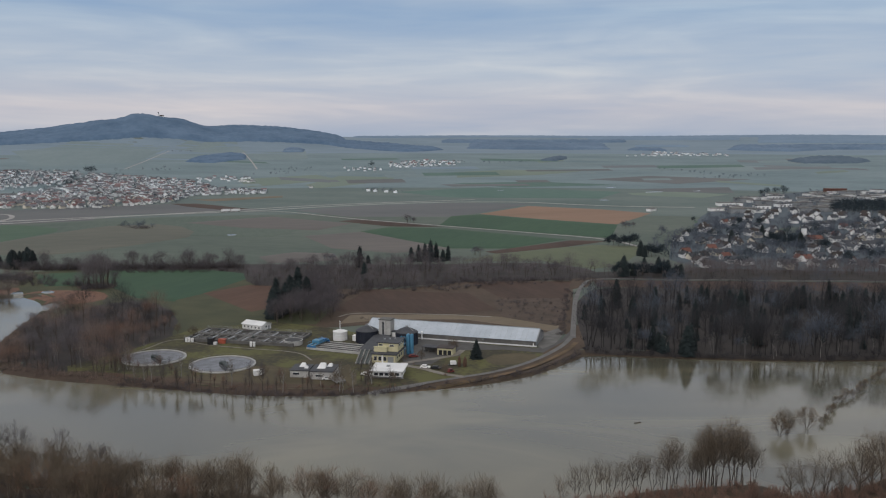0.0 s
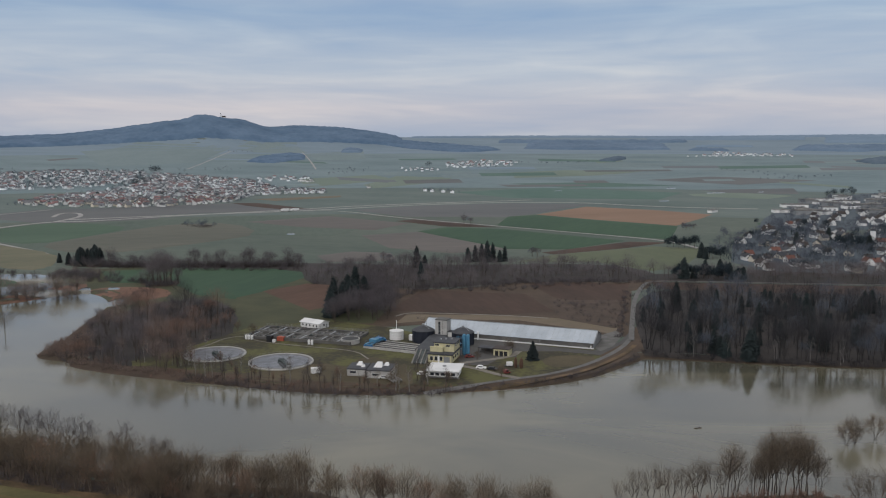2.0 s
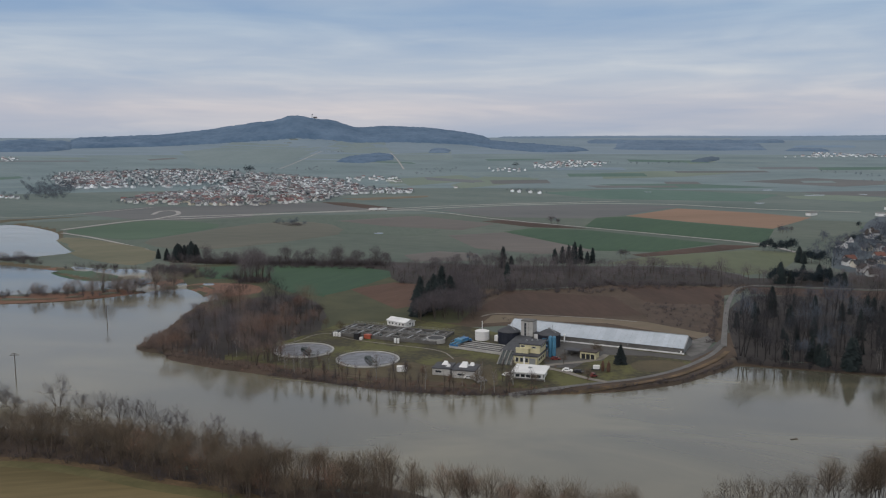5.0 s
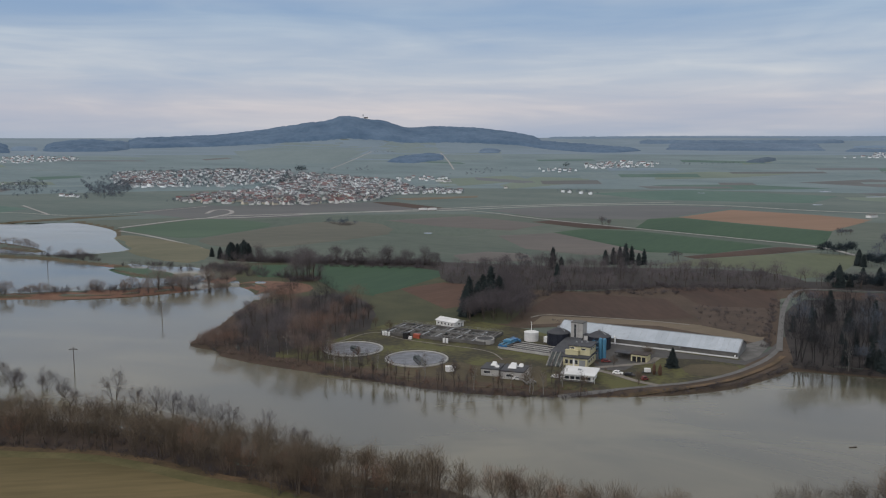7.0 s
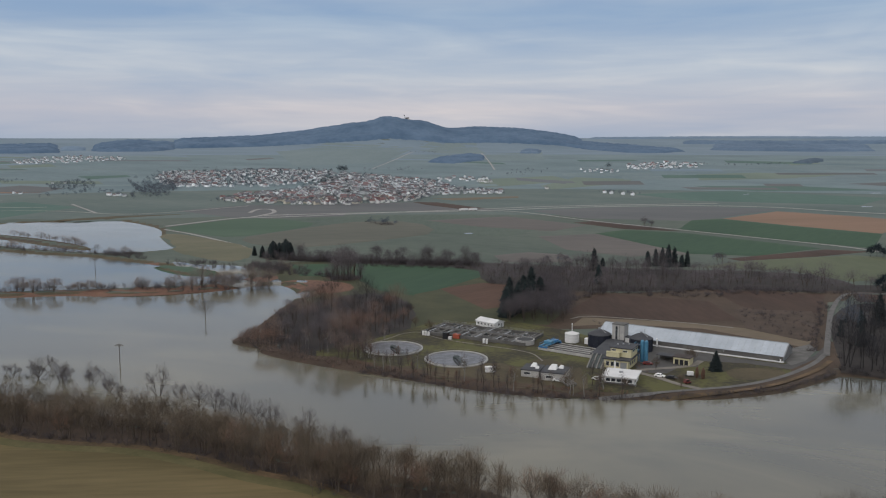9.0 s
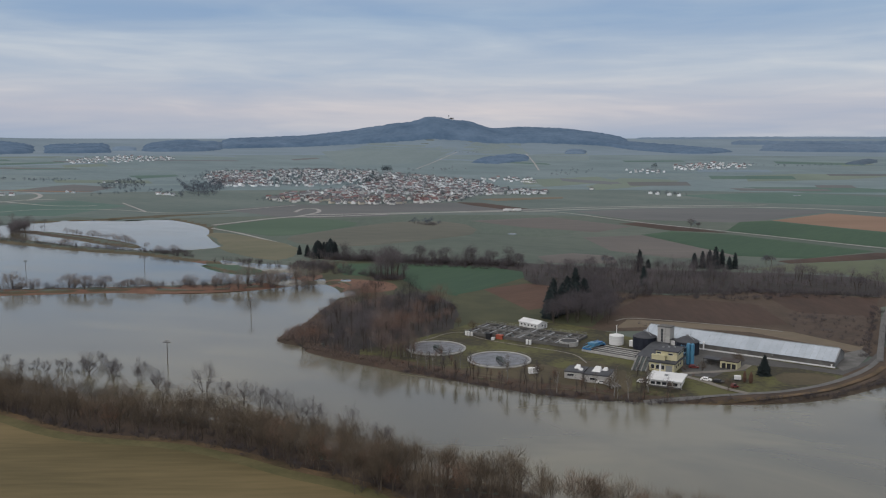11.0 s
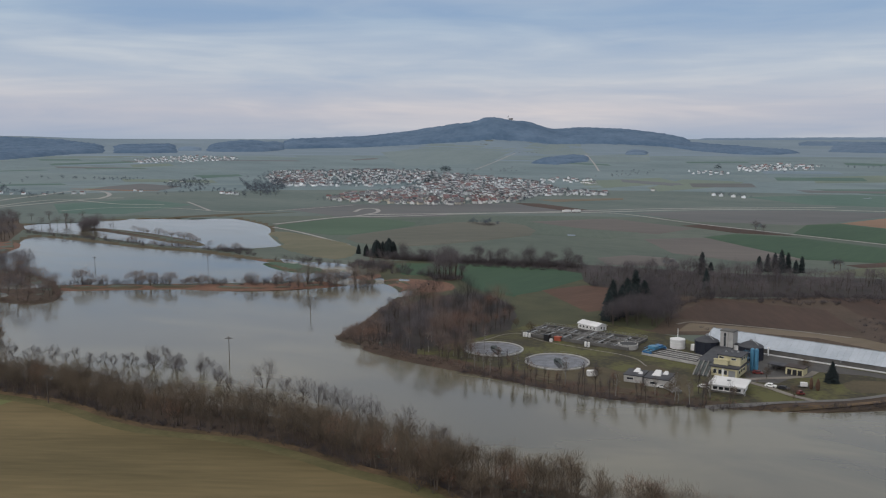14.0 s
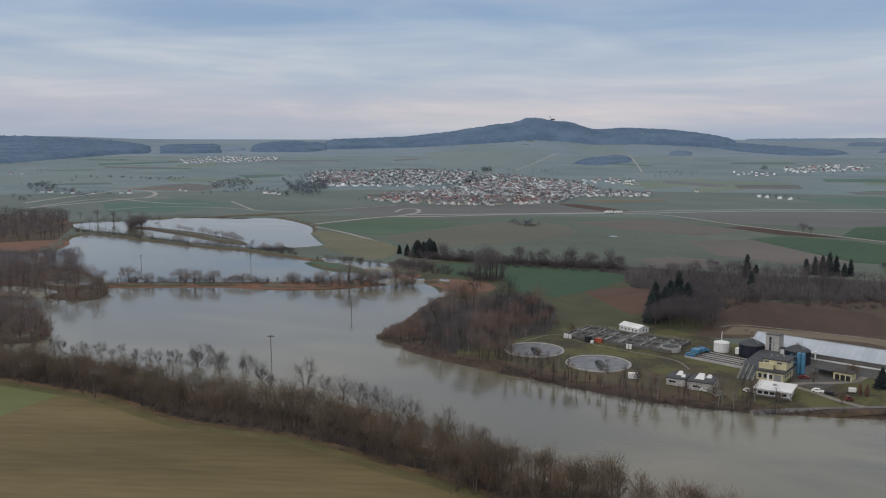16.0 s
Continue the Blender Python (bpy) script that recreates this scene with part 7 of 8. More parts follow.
    part("door", box(w * 0.2, w * 0.55, -0.04, 0.0, 0.15, h * 0.9), mat, t)
    part("plinth", box(-0.1, w + 0.1, -0.1, d + 0.1, -0.3, 0.06), M["concrete"], t)


cabinet("switch_cabinet", "pale grey switch cabinet beside the basins", -126.2, 410.6, 0.9, 0.9, 2.1, M["white_wall"])
cabinet("switch_cabinet", "pale grey switch cabinet beside the basins", -124.8, 410.4, 0.9, 0.9, 2.1, M["white_wall"])
cabinet("switch_cabinet", "pale grey switch cabinet beside the basins", -123.2, 410.0, 1.0, 0.9, 1.9, M["white_wall"])
cabinet("switch_cabinet", "pale cabinet beside the basins", -92.6, 401.6, 0.9, 0.9, 2.2, M["white_wall"])
cabinet("switch_cabinet", "pale cabinet beside the basins", -91.0, 401.2, 0.9, 0.9, 2.2, M["white_wall"])
cabinet("chemical_container", "black storage container on the grass", -114.0, 405.6, 2.6, 2.4, 3.0, M["black_paint"])
cabinet("equipment_box", "small white box next to the container", -111.0, 405.2, 1.4, 1.4, 1.2, M["white_wall"])
cabinet("skip_container", "orange steel waste container", -109.4, 408.0, 3.4, 2.2, 2.0, M["orange_paint"])
cabinet("equipment_box", "small white cabin by the settling tank", -79.2, 350.0, 4.2, 2.2, 2.2, M["white_wall"], 25)
cabinet("equipment_box", "small white cabin by the gas holder", -44.6, 413.5, 3.4, 2.6, 2.6, M["white_wall"], -15)


def round_tank(name, label, x, y, r, h, mat, water=False):
    t = thing(name, label, "tank", (x, y, G0))
    bm = lathe([(r, -0.4), (r, h - 0.12), (r + 0.1, h - 0.08), (r + 0.1, h)] + ([] if water else [(r * 0.5, h + 0.5), (0.3, h + 0.7)]), 40)
    part("shell", bm, mat, t)
    if water:
        part("water_surface", lathe([(r - 0.5, h + 0.005), (r - 0.5, h + 0.02)], 40), M["dark_water"], t)
    for z in (h * 0.33, h * 0.66):
        part("band", lathe([(r + 0.02, z - 0.06), (r + 0.05, z), (r + 0.02, z + 0.06)], 40), mat, t)
    return t


gas = round_tank("gas_holder", "white cylindrical gas holder with a tall vent pipe", -51.0, 416.2, 3.5, 4.4, M["white_wall"])
part("vent_pipe", lathe([(0.16, 4.6), (0.16, 9.0), (0.22, 9.1), (0.22, 9.4)], 10), M["white_wall"], gas)
part("ladder", bars([((3.62, -0.3, 0), (3.62, -0.3, 4.6)), ((3.62, 0.3, 0), (3.62, 0.3, 4.6))] + [((3.62, -0.3, 0.3 * k), (3.62, 0.3, 0.3 * k)) for k in range(1, 15)], 0.07), M["grey_metal"], gas)
round_tank("thickener_tank", "low round concrete tank with dark water", -72.6, 406.5, 4.6, 2.3, M["concrete_pale"], True)


def long_basins():
    t = thing("grit_channels", "parallel concrete grit channels with pale walls", "basin", (-64.5, 396.0, G0), -21)
    L, W = 31.0, 14.0
    part("floor_slab", box(0, L, 0, W, -0.8, 0.2), M["concrete_dark"], t)
    part("channel_water", box(0.2, L - 0.2, 0.2, W - 0.2, 0.2, 1.05), M["dark_water"], t, "dark channel water")
    for k, y in enumerate((0, 3.2, 6.4, 9.6, 13.4)):
        part("channel_wall", box(0, L, y, y + (1.0 if k == 2 else 0.6), 0.2, 1.3), M["concrete_pale"], t)
    part("end_wall", box(0, 0.5, 0.6, 13.4, 0.2, 1.25), M["concrete"], t)
    part("end_wall", box(L - 0.5, L, 0.6, 13.4, 0.2, 1.25), M["concrete"], t)
    s = thing("scraper_machine", "bright blue travelling scraper on the grit channels", "machine", (-64.5, 396.0, G0 + 1.31), -21)
    part("beam", box(1.0, 2.0, -0.4, 14.2, 0.7, 1.2), M["blue_paint"], s)
    part("beam", box(3.6, 4.4, -0.4, 14.2, 0.7, 1.2), M["blue_paint"], s)
    part("drive_box", box(0.8, 4.6, 4.0, 7.6, 1.2, 2.4), M["blue_paint"], s)
    part("drive_box", box(1.2, 4.2, 9.6, 12.4, 1.2, 2.0), M["deep_blue"], s)
    for y in (0.0, 13.6):
        part("wheel_frame", box(0.4, 5.0, y - 0.3, y + 0.3, 0.0, 0.7), M["deep_blue"], s)
    part("handrail", bars([((1.0, y, 1.2), (1.0, y, 2.2)) for y in (0, 2, 4, 6, 8, 10, 12, 14)] + [((1.0, 0, 2.2), (1.0, 14, 2.2))], 0.09), M["blue_paint"], s)


long_basins()


def digester(x, y, r, h):
    t = thing("digester", "dark clad digester with a low grey cone roof", "tank", (x, y, G0), 10, "digesters")
    part("shell", lathe([(r, -0.4), (r, h)], 14), M["clad_dark"], t, "near-black ribbed cladding")
    part("roof", lathe([(r + 0.25, h - 0.15), (r + 0.25, h + 0.05), (r * 0.45, h + 1.7), (0.8, h + 2.3)], 14), M["roof_dark"], t, "dark grey cone roof")
    part("hatch", box(-0.6, 0.6, -0.6, 0.6, h + 2.2, h + 3.0), M["grey_metal"], t)
    part("vent_pipe", lathe([(0.1, h + 1.2), (0.1, h + 4.2)], 8, 1.6, 0.4), M["grey_metal"], t)
    for k in range(14):
        a = 2 * math.pi * k / 14
        part("rib", bars([((r * math.cos(a) * 1.01, r * math.sin(a) * 1.01, 0), (r * math.cos(a) * 1.01, r * math.sin(a) * 1.01, h - 0.16))], 0.14), M["clad_dark"], t)
    part("roof_panel", bars([((r * 0.5, -r * 0.55, h + 1.0), (0.9, -0.4, h + 2.35))], 0.3), M["grey_metal"], t)


digester(-37.2, 411.5, 5.4, 6.0)
digester(-17.6, 408.0, 5.4, 6.0)


def stair_tower():
    t = thing("stair_tower", "tall grey concrete stair tower with glazed strips", "tower", (-31.2, 409.6, G0), -18)
    part("wall", box(0, 6.0, 0, 5.4, -0.4, 11.4), M["concrete_pale"], t)
    part("parapet", box(-0.15, 6.15, -0.15, 5.55, 11.4, 11.8), M["concrete_dark"], t)
    part("glazed_strip", box(1.7, 2.7, -0.06, 0.0, 1.0, 10.6), M["glass"], t, "dark upright window strip")
    part("glazed_strip", box(-0.06, 0.0, 1.2, 4.2, 1.0, 10.8), M["glass"], t, "dark upright window strip")
    for k in range(6):
        part("mullion", box(1.6, 2.8, -0.12, -0.06, 1.4 + 1.5 * k, 1.55 + 1.5 * k), M["grey_metal"], t)
    part("joint_strip", box(3.6, 3.75, -0.05, 0.0, 0, 11.4), M["concrete_dark"], t)
    part("link_roof", box(6.0, 9.2, 1.0, 4.4, 5.6, 6.0), M["roof_dark"], t)
    part("link_bridge", box(6.0, 9.0, 1.4, 4.0, 3.2, 5.6), M["white_wall"], t)


stair_tower()


def main_building():
    t = thing("pump_house", "cream two-storey pump house with dark flat roofs", "building", (-31.6, 372.4, G0), -12)
    part("ground_floor", box(0, 10.8, 0, 14.5, -0.4, 3.9), M["cream_wall"], t, "cream rendered ground floor")
    part("terrace_roof", box(-0.7, 11.5, -0.8, 15.0, 3.9, 4.35), M["roof_dark"], t, "dark flat roof with overhang")
    part("upper_floor", box(1.6, 10.8, 4.2, 14.3, 4.35, 8.1), M["cream_wall"], t, "cream rendered upper floor")
    part("roof", box(1.1, 11.4, 3.7, 14.8, 8.1, 8.5), M["roof_dark"], t, "dark flat roof with overhang")
    part("bay", box(0.2, 6.0, 2.6, 4.2, 4.35, 6.3), M["cream_wall"], t, "cream projecting bay")
    part("bay_roof", box(0.0, 6.3, 2.4, 4.2, 6.3, 6.5), M["cream_wall"], t)
    windows_on(t, [(2.9, 4.17, 7.2), (8.0, 4.17, 7.0)], (1.9, 0.7), "y")
    windows_on(t, [(1.6, -0.03, 2.0), (3.7, -0.03, 2.0), (6.0, -0.03, 2.0)], (1.3, 1.8), "y")
    part("white_panel", box(4.5, 5.2, -0.05, 0.0, 0.3, 3.6), M["white_wall"], t)
    part("gate", box(7.2, 10.0, -0.05, 0.0, 0, 3.0), M["grey_metal"], t)
    windows_on(t, [(10.83, 7.0 + 2.6 * k, 7.0) for k in range(3)], (1.4, 0.9), "x")
    windows_on(t, [(10.83, 3.0 + 3.4 * k, 2.2) for k in range(3)], (1.6, 1.2), "x")
    for k in range(3):
        part("roof_vent", box(3 + 2.2 * k, 3.7 + 2.2 * k, 9 + k, 9.7 + k, 8.5, 9.0), M["grey_metal"], t)
    part("corner_column", box(10.3, 10.8, -0.7, -0.3, 0, 3.9), M["cream_wall"], t)
    return t


main_building()


def screw_pumps():
    t = thing("screw_pump_station", "sloping concrete screw pump channels below a dark gallery", "pump station", (-38.6, 371.0, G0), -9)
    for k in range(4):
        bm = bmesh.new()
        x = k * 2.0
        v = [bm.verts.new(p) for p in ((x, -1.5, -0.3), (x + 0.5, -1.5, -0.3), (x + 0.5, 8.0, -0.3), (x, 8.0, -0.3), (x, -1.5, 0.5), (x + 0.5, -1.5, 0.5), (x + 0.5, 8.0, 4.6), (x, 8.0, 4.6))]
        for q in ((3, 2, 1, 0), (4, 5, 6, 7), (0, 1, 5, 4), (1, 2, 6, 5), (2, 3, 7, 6), (3, 0, 4, 7)):
            bm.faces.new([v[i] for i in q])
        part("channel_wall", bm, M["concrete"], t, "pale sloping concrete wall")
    for k in range(3):
        x = k * 2.0 + 1.25
        s = part("screw", bars([((x, -1.0, 0.2), (x, 8.0, 3.9))], 0.7, 10), M["dark_metal"], t, "dark steel pump screw")
        bm = bmesh.new()
        for j in range(14):
            q = (j + 0.5) / 14
            c = Vector((x, -1.0 + 9 * q, 0.2 + 3.7 * q))
            ring = [bm.verts.new(c + Vector((0.72 * math.cos(w), 0.72 * math.sin(w) * 0.38, 0.72 * math.sin(w) * 0.92))) for w in [2 * math.pi * i / 10 for i in range(10)]]
            bm.faces.new(ring)
        part("flight", bm, M["dark_metal"], s)
    part("gallery_wall", box(-0.4, 7.0, 8.0, 39.0, -0.4, 3.6), M["concrete"], t)
    part("gallery_roof", box(-0.8, 7.4, 7.6, 39.4, 3.9, 4.3), M["roof_dark"], t, "long dark flat gallery roof")
    part("clerestory", box(-0.3, 6.9, 8.1, 38.9, 3.6, 3.9), M["glass"], t)


screw_pumps()


def blue_silo():
    t = thing("storage_silo", "bright blue steel storage silos with stair frame", "silo", (-16.0, 385.4, G0), -12)
    for k, x in enumerate((0.0, 1.75)):
        part("cylinder", lathe([(0.5, 0.4), (0.85, 1.2), (0.85, 9.6), (0.6, 10.0), (0.2, 10.2)], 24, x, 0), M["blue_paint"], t)
        for a in range(4):
            w = math.pi / 4 + a * math.pi / 2
            part("leg", bars([((x + 0.7 * math.cos(w), 0.7 * math.sin(w), -0.2), (x + 0.7 * math.cos(w), 0.7 * math.sin(w), 2.4))], 0.22), M["deep_blue"], t)
    for z in (3.0, 5.4, 7.8):
        part("platform", box(-3.4, -1.3, -1.0, 1.2, z, z + 0.15), M["blue_paint"], t)
        part("handrail", bars([((-3.4, -1.0, z + 1.1), (-1.3, -1.0, z + 1.1)), ((-3.4, -1.0, z + 0.6), (-1.3, -1.0, z + 0.6)), ((-3.4, -1.0, z), (-3.4, -1.0, z + 1.1)), ((-1.3, -1.0, z), (-1.3, -1.0, z + 1.1))], 0.1), M["blue_paint"], t)
        part("stair", bars([((-3.2, -0.8, z - 2.3), (-1.6, -0.8, z))], 0.35), M["blue_paint"], t)
    for x, y in ((-3.4, -1), (-1.3, -1), (-3.4, 1.2), (-1.3, 1.2)):
        part("post", bars([((x, y, -0.2), (x, y, 9.0))], 0.16), M["blue_paint"], t)
    part("base_skirt", box(-1.4, 3.6, -1.4, 1.4, -0.3, 0.35), M["concrete_dark"], t)


blue_silo()


def office():
    t = thing("office_building", "low office with a white flat roof overhanging its walls", "building", (-29.4, 347.6, G0), -6)
    W, D = 12.2, 11.5
    part("wall", box(0, W, 0, D, -0.4, 2.9), M["white_wall"], t)
    part("roof", box(-1.0, W + 1.0, -1.0, D + 1.0, 2.9, 3.35), M["white_roof"], t, "white flat roof slab")
    windows_on(t, [(1.6 + 2.2 * k, -0.02, 1.7) for k in range(5)], (1.7, 1.2), "y")
    windows_on(t, [(W + 0.02, 1.6 + 2.2 * k, 1.7) for k in range(4)], (1.7, 1.2), "x")
    part("dark_plinth", box(-0.05, W + 0.05, -0.05, 0.0, -0.3, 0.7), M["concrete_dark"], t)
    for x in (-0.8, W + 0.8):
        part("post", bars([((x, -0.8, -0.3), (x, -0.8, 2.9))], 0.2), M["white_wall"], t)
    part("roof_upstand", box(5.0, 6.4, 6.0, 7.4, 3.35, 3.75), M["grey_metal"], t)


office()


def control_building():
    t = thing("control_building", "pale grey flat-roofed control building with roof lights", "building", (-63.8, 348.2, G0), -5)
    for x0, x1, y0, y1, h in ((0, 7.6, 0, 9.5, 2.9), (9.2, 18.8, -2.4, 8.6, 3.3)):
        b = part("wall", box(x0, x1, y0, y1, -0.4, h), M["grey_wall"], t)
        part("roof", box(x0 - 0.3, x1 + 0.3, y0 - 0.3, y1 + 0.3, h, h + 0.35), M["roof_dark"], b, "dark gravel roof")
        windows_on(t, [((x0 + x1) / 2 - 1.2, y0 - 0.02, 1.7)], (2.8, 0.9), "y")
        windows_on(t, [(x1 + 0.02, (y0 + y1) / 2, 1.7)], (1.6, 1.0), "x")
    part("link_wall", box(7.6, 9.2, 1.0, 8.0, -0.4, 2.7), M["concrete"], t)
    part("link_roof", box(7.3, 8.9, 0.8, 8.2, 2.7, 2.89), M["roof_dark"], t)
    for x, y, w, z in ((2.6, 6.4, 2.6, 3.25), (5.2, 3.6, 1.7, 3.25), (11.0, 3.4, 3.6, 3.65), (14.6, 6.0, 2.2, 3.65)):
        bm = bmesh.new()
        v = [bm.verts.new(p) for p in ((x, y - w / 2, z), (x + w, y - w / 2, z), (x + w, y + w / 2, z), (x, y + w / 2, z), (x + w * 0.3, y + w * 0.35, z + w * 0.5), (x + w * 0.9, y + w * 0.35, z + w * 0.5))]
        for q in ((3, 2, 1, 0), (0, 1, 5, 4), (1, 2, 5), (2, 3, 4, 5), (3, 0, 4)):
            bm.faces.new([v[i] for i in q])
        part("roof_light", bm, M["white_roof"], t, "white angled roof light")
    p = thing("pergola", "four pale parallel concrete beams stepping down the bank", "pergola", (-44.9, 347.6, G0), -58)
    for k in range(4):
        part("beam", box(0, 10.0, -1.2 * k - 0.25, -1.2 * k + 0.25, 0.9 - 0.1 * k, 1.4 - 0.1 * k), M["concrete"], p)
    for k in range(4):
        for x in (0.4, 9.4):
            part("post", box(x, x + 0.3, -1.2 * k - 0.15, -1.2 * k + 0.15, -0.8, 0.9 - 0.1 * k), M["concrete_dark"], p)


control_building()


def yellow_shed():
    t = thing("garage", "small cream garage with black panels for its shaded open bays", "building", (-2.6, 386.4, G0), -18)
    part("wall", box(0, 7.2, 0, 5.5, -0.3, 3.2), M["cream_wall"], t)
    part("roof", box(-0.4, 7.6, -0.5, 5.9, 3.2, 3.55), M["roof_brown"], t, "brown flat roof")
    # black sheets on the closed wall stand in for the bays' shade
    for x in (0.7, 2.9, 5.0):
        part("gate", box(x, x + 1.7, -0.05, 0.0, 0, 2.3), M["black_paint"], t, "black panel painted for a shaded open bay")
    u = thing("open_shelter", "low dark-roofed open shelter beside the garage", "shelter", (-10.0, 390.6, G0), -18)
    part("roof", box(0, 7.0, 0, 5.2, 2.5, 2.8), M["roof_dark"], u)
    part("back_wall", box(0, 7.0, 5.0, 5.2, -0.3, 2.5), M["concrete_dark"], u)
    for x in (0.2, 3.4, 6.6):
        part("post", box(x, x + 0.2, 0.2, 0.4, -0.3, 2.5), M["wood_pole"], u)


yellow_shed()


def drying_hall():
    t = thing("drying_hall", "long translucent-roofed sludge drying hall with pale panels", "hall", (44.6, 402.0, G0), 163)
    L, W, e, r = 88.0, 20.0, 2.7, 6.6
    part("wall", box(0.02, L, -0.25, 0, -0.4, e), M["concrete_dark"], t, "dark grey side wall")
    part("wall", box(0.02, L, -W, -W + 0.25, -0.4, e), M["concrete_dark"], t)
    for x in (0.0, L - 0.3):
        bm = bmesh.new()
        a = [bm.verts.new((x, y, z)) for y, z in ((-W, -0.4), (0, -0.4), (0, e), (-W / 2, r), (-W, e))]
        b = [bm.verts.new((x + 0.3, v.co.y, v.co.z)) for v in a]
        bm.faces.new(a[::-1])
        bm.faces.new(b)
        for k in range(5):
            m = (k + 1) % 5
            bm.faces.new((a[k], a[m], b[m], b[k]))
        part("gable", bm, M["grey_metal"], t)
    n = 34
    for k in range(n):
        for s in (0, 1):
            y0, y1 = (0.5, -W / 2) if s == 0 else (-W - 0.5, -W / 2)
            bm = bmesh.new()
            x0, x1 = L * k / n + 0.05, L * (k + 1) / n - 0.05
            z0 = e - 0.5 * (r - e) / (W / 2)
            lo = [(x0, y0, z0), (x1, y0, z0), (x1, y1, r), (x0, y1, r)]
            a = [bm.verts.new((x, y, z + 0.05)) for x, y, z in lo]
            b = [bm.verts.new((x, y, z + 0.13)) for x, y, z in lo]
            bm.faces.new(a)
            bm.faces.new(b[::-1])
            for i in range(4):
                j = (i + 1) % 4
                bm.faces.new((a[j], a[i], b[i], b[j]))
            bmesh.ops.recalc_face_normals(bm, faces=bm.faces[:])
            part("roof_panel", bm, M["glass_roof"], t)
    part("roof_deck", gable_roof(W, L, e, r, 0.45, 0.05), M["grey_metal"], t).location = (0, -W, -0.03)
    part("ridge_cap", box(0, L, -W / 2 - 0.25, -W / 2 + 0.25, r + 0.14, r + 0.28), M["grey_metal"], t)
    part("base_kerb", box(-0.5, L, 0.6, 1.3, -0.3, 0.55), M["white_roof"], t, "white base kerb")
    part("vent_stack", lathe([(0.35, 0), (0.35, 3.6), (0.5, 3.7), (0.5, 4.0)], 12, 57.0, 1.9), M["white_wall"], t)
    part("vent_stack", lathe([(0.3, 0), (0.3, 1.4), (0.4, 1.5)], 12, 1.0, 0.95), M["white_wall"], t)
    part("vent_stack", lathe([(0.25, 1.5), (0.25, 2.4), (0.35, 2.5)], 12, 26, 0.6), M["grey_metal"], t)


drying_hall()


# vehicles
def car(x, y, turn, mat, label, z=G0, L=4.4, H=1.45, name="car", category="car"):
    t = thing(name, label, category, (x, y, z), turn)
    bm = bmesh.new()
    W = 1.8
    side = [(0, 0.3), (L, 0.3), (L, 0.75), (L - 0.15, 0.85), (L * 0.76, 0.92), (L * 0.62, H), (L * 0.22, H), (L * 0.04, 0.95), (0, 0.8)]
    a = [bm.verts.new((p, -W / 2, q)) for p, q in side]
    b = [bm.verts.new((p, W / 2, q)) for p, q in side]
    bm.faces.new(a)
    bm.faces.new(b[::-1])
    for k in range(len(side)):
        m = (k + 1) % len(side)
        bm.faces.new((a[m], a[k], b[k], b[m]))
    part("body", bm, mat, t)
    for px_ in (L * 0.2, L * 0.8):
        for s in (-1, 1):
            w = part("wheel", lathe([(0.32, -0.1), (0.32, 0.1)], 14), M["tyre"], t)
            w.matrix_local = pose(px_, s * (W / 2 - 0.08), 0.32, 90)
    part("windscreen", bars([((L * 0.70, -0.7, (H + 0.92) / 2 + 0.06), (L * 0.70, 0.7, (H + 0.92) / 2 + 0.06))], 0.5), M["glass"], t)
    for s in (-1, 1):
        part("side_window", box(L * 0.26, L * 0.6, s * W / 2 - 0.02, s * W / 2 + 0.02, 0.98, H - 0.1), M["glass"], t)
    return t


car(-9.9, 363.4, -10, M["white_wall"], "white car parked beside the lawn")
car(-5.0, 361.8, -15, M["black_paint"], "dark car parked beside the lawn")
car(-34.5, 352.0, -20, M["white_wall"], "pale car parked next to the office")
car(-15.6, 381.4, 10, M["red_paint"], "red service vehicle below the silos")
car(-50.0, 345.0, 4, M["white_wall"], "white car parked at the control building")

car(2.0, 355.4, 30, M["red_paint"], "small red tractor parked by the riverside path", L=2.9, H=1.7, name="tractor", category="tractor")

# garden trees of the works
fir_t = tree_thing("spruce", conifer(201, 9.0, 24, 16, 0.38), [M["bark"], M["needles"]], "single dark green spruce on the lawn", "spruce", ("trunk", "foliage"))
fir_t.matrix_basis = pose(15.1, 379.3, G0 - 0.1)
for x, y in ((7.2, 365.6), (9.6, 364.8)):
    t = thing("thuja", "narrow rusty brown columnar thuja", "shrub", (x, y, G0), 0, "columnar thujas")
    bm = lathe([(0.35, -0.2), (0.75, 0.8), (0.85, 2.0), (0.7, 3.4), (0.3, 4.5), (0.05, 4.9)], 14)
    rnd = random.Random(int(x * 10))
    for v in bm.verts:
        v.co.x *= rnd.uniform(0.75, 1.2)
        v.co.y *= rnd.uniform(0.75, 1.2)
    part("foliage", bm, M["thuja"], t)
    part("stem", lathe([(0.12, -0.3), (0.1, 0.6)], 8), M["bark"], t)
kennel = thing("trailer", "pale tarpaulin trailer on the grass", "trailer", (3.4, 366.6, G0), 10)
part("body", box(0, 2.6, 0, 1.6, 0.5, 2.0), M["white_wall"], kennel)
part("frame", box(-0.9, 2.6, 0.2, 1.4, 0.35, 0.5), M["dark_metal"], kennel)
for s in (0.0, 1.6):
    part("wheel", bars([((1.4, s - 0.1, 0.3), (1.4, s + 0.1, 0.3))], 0.6, 12), M["tyre"], kennel)
g_models = [tree_thing("tree", bare_tree(160 + i, h, 14, 6, 8, spread=0.42, stem=0.2, width=0.07), [M["bark"], M["twig"]], "small bare ornamental tree between the buildings", "tree") for i, h in enumerate((6.5, 5.0))]
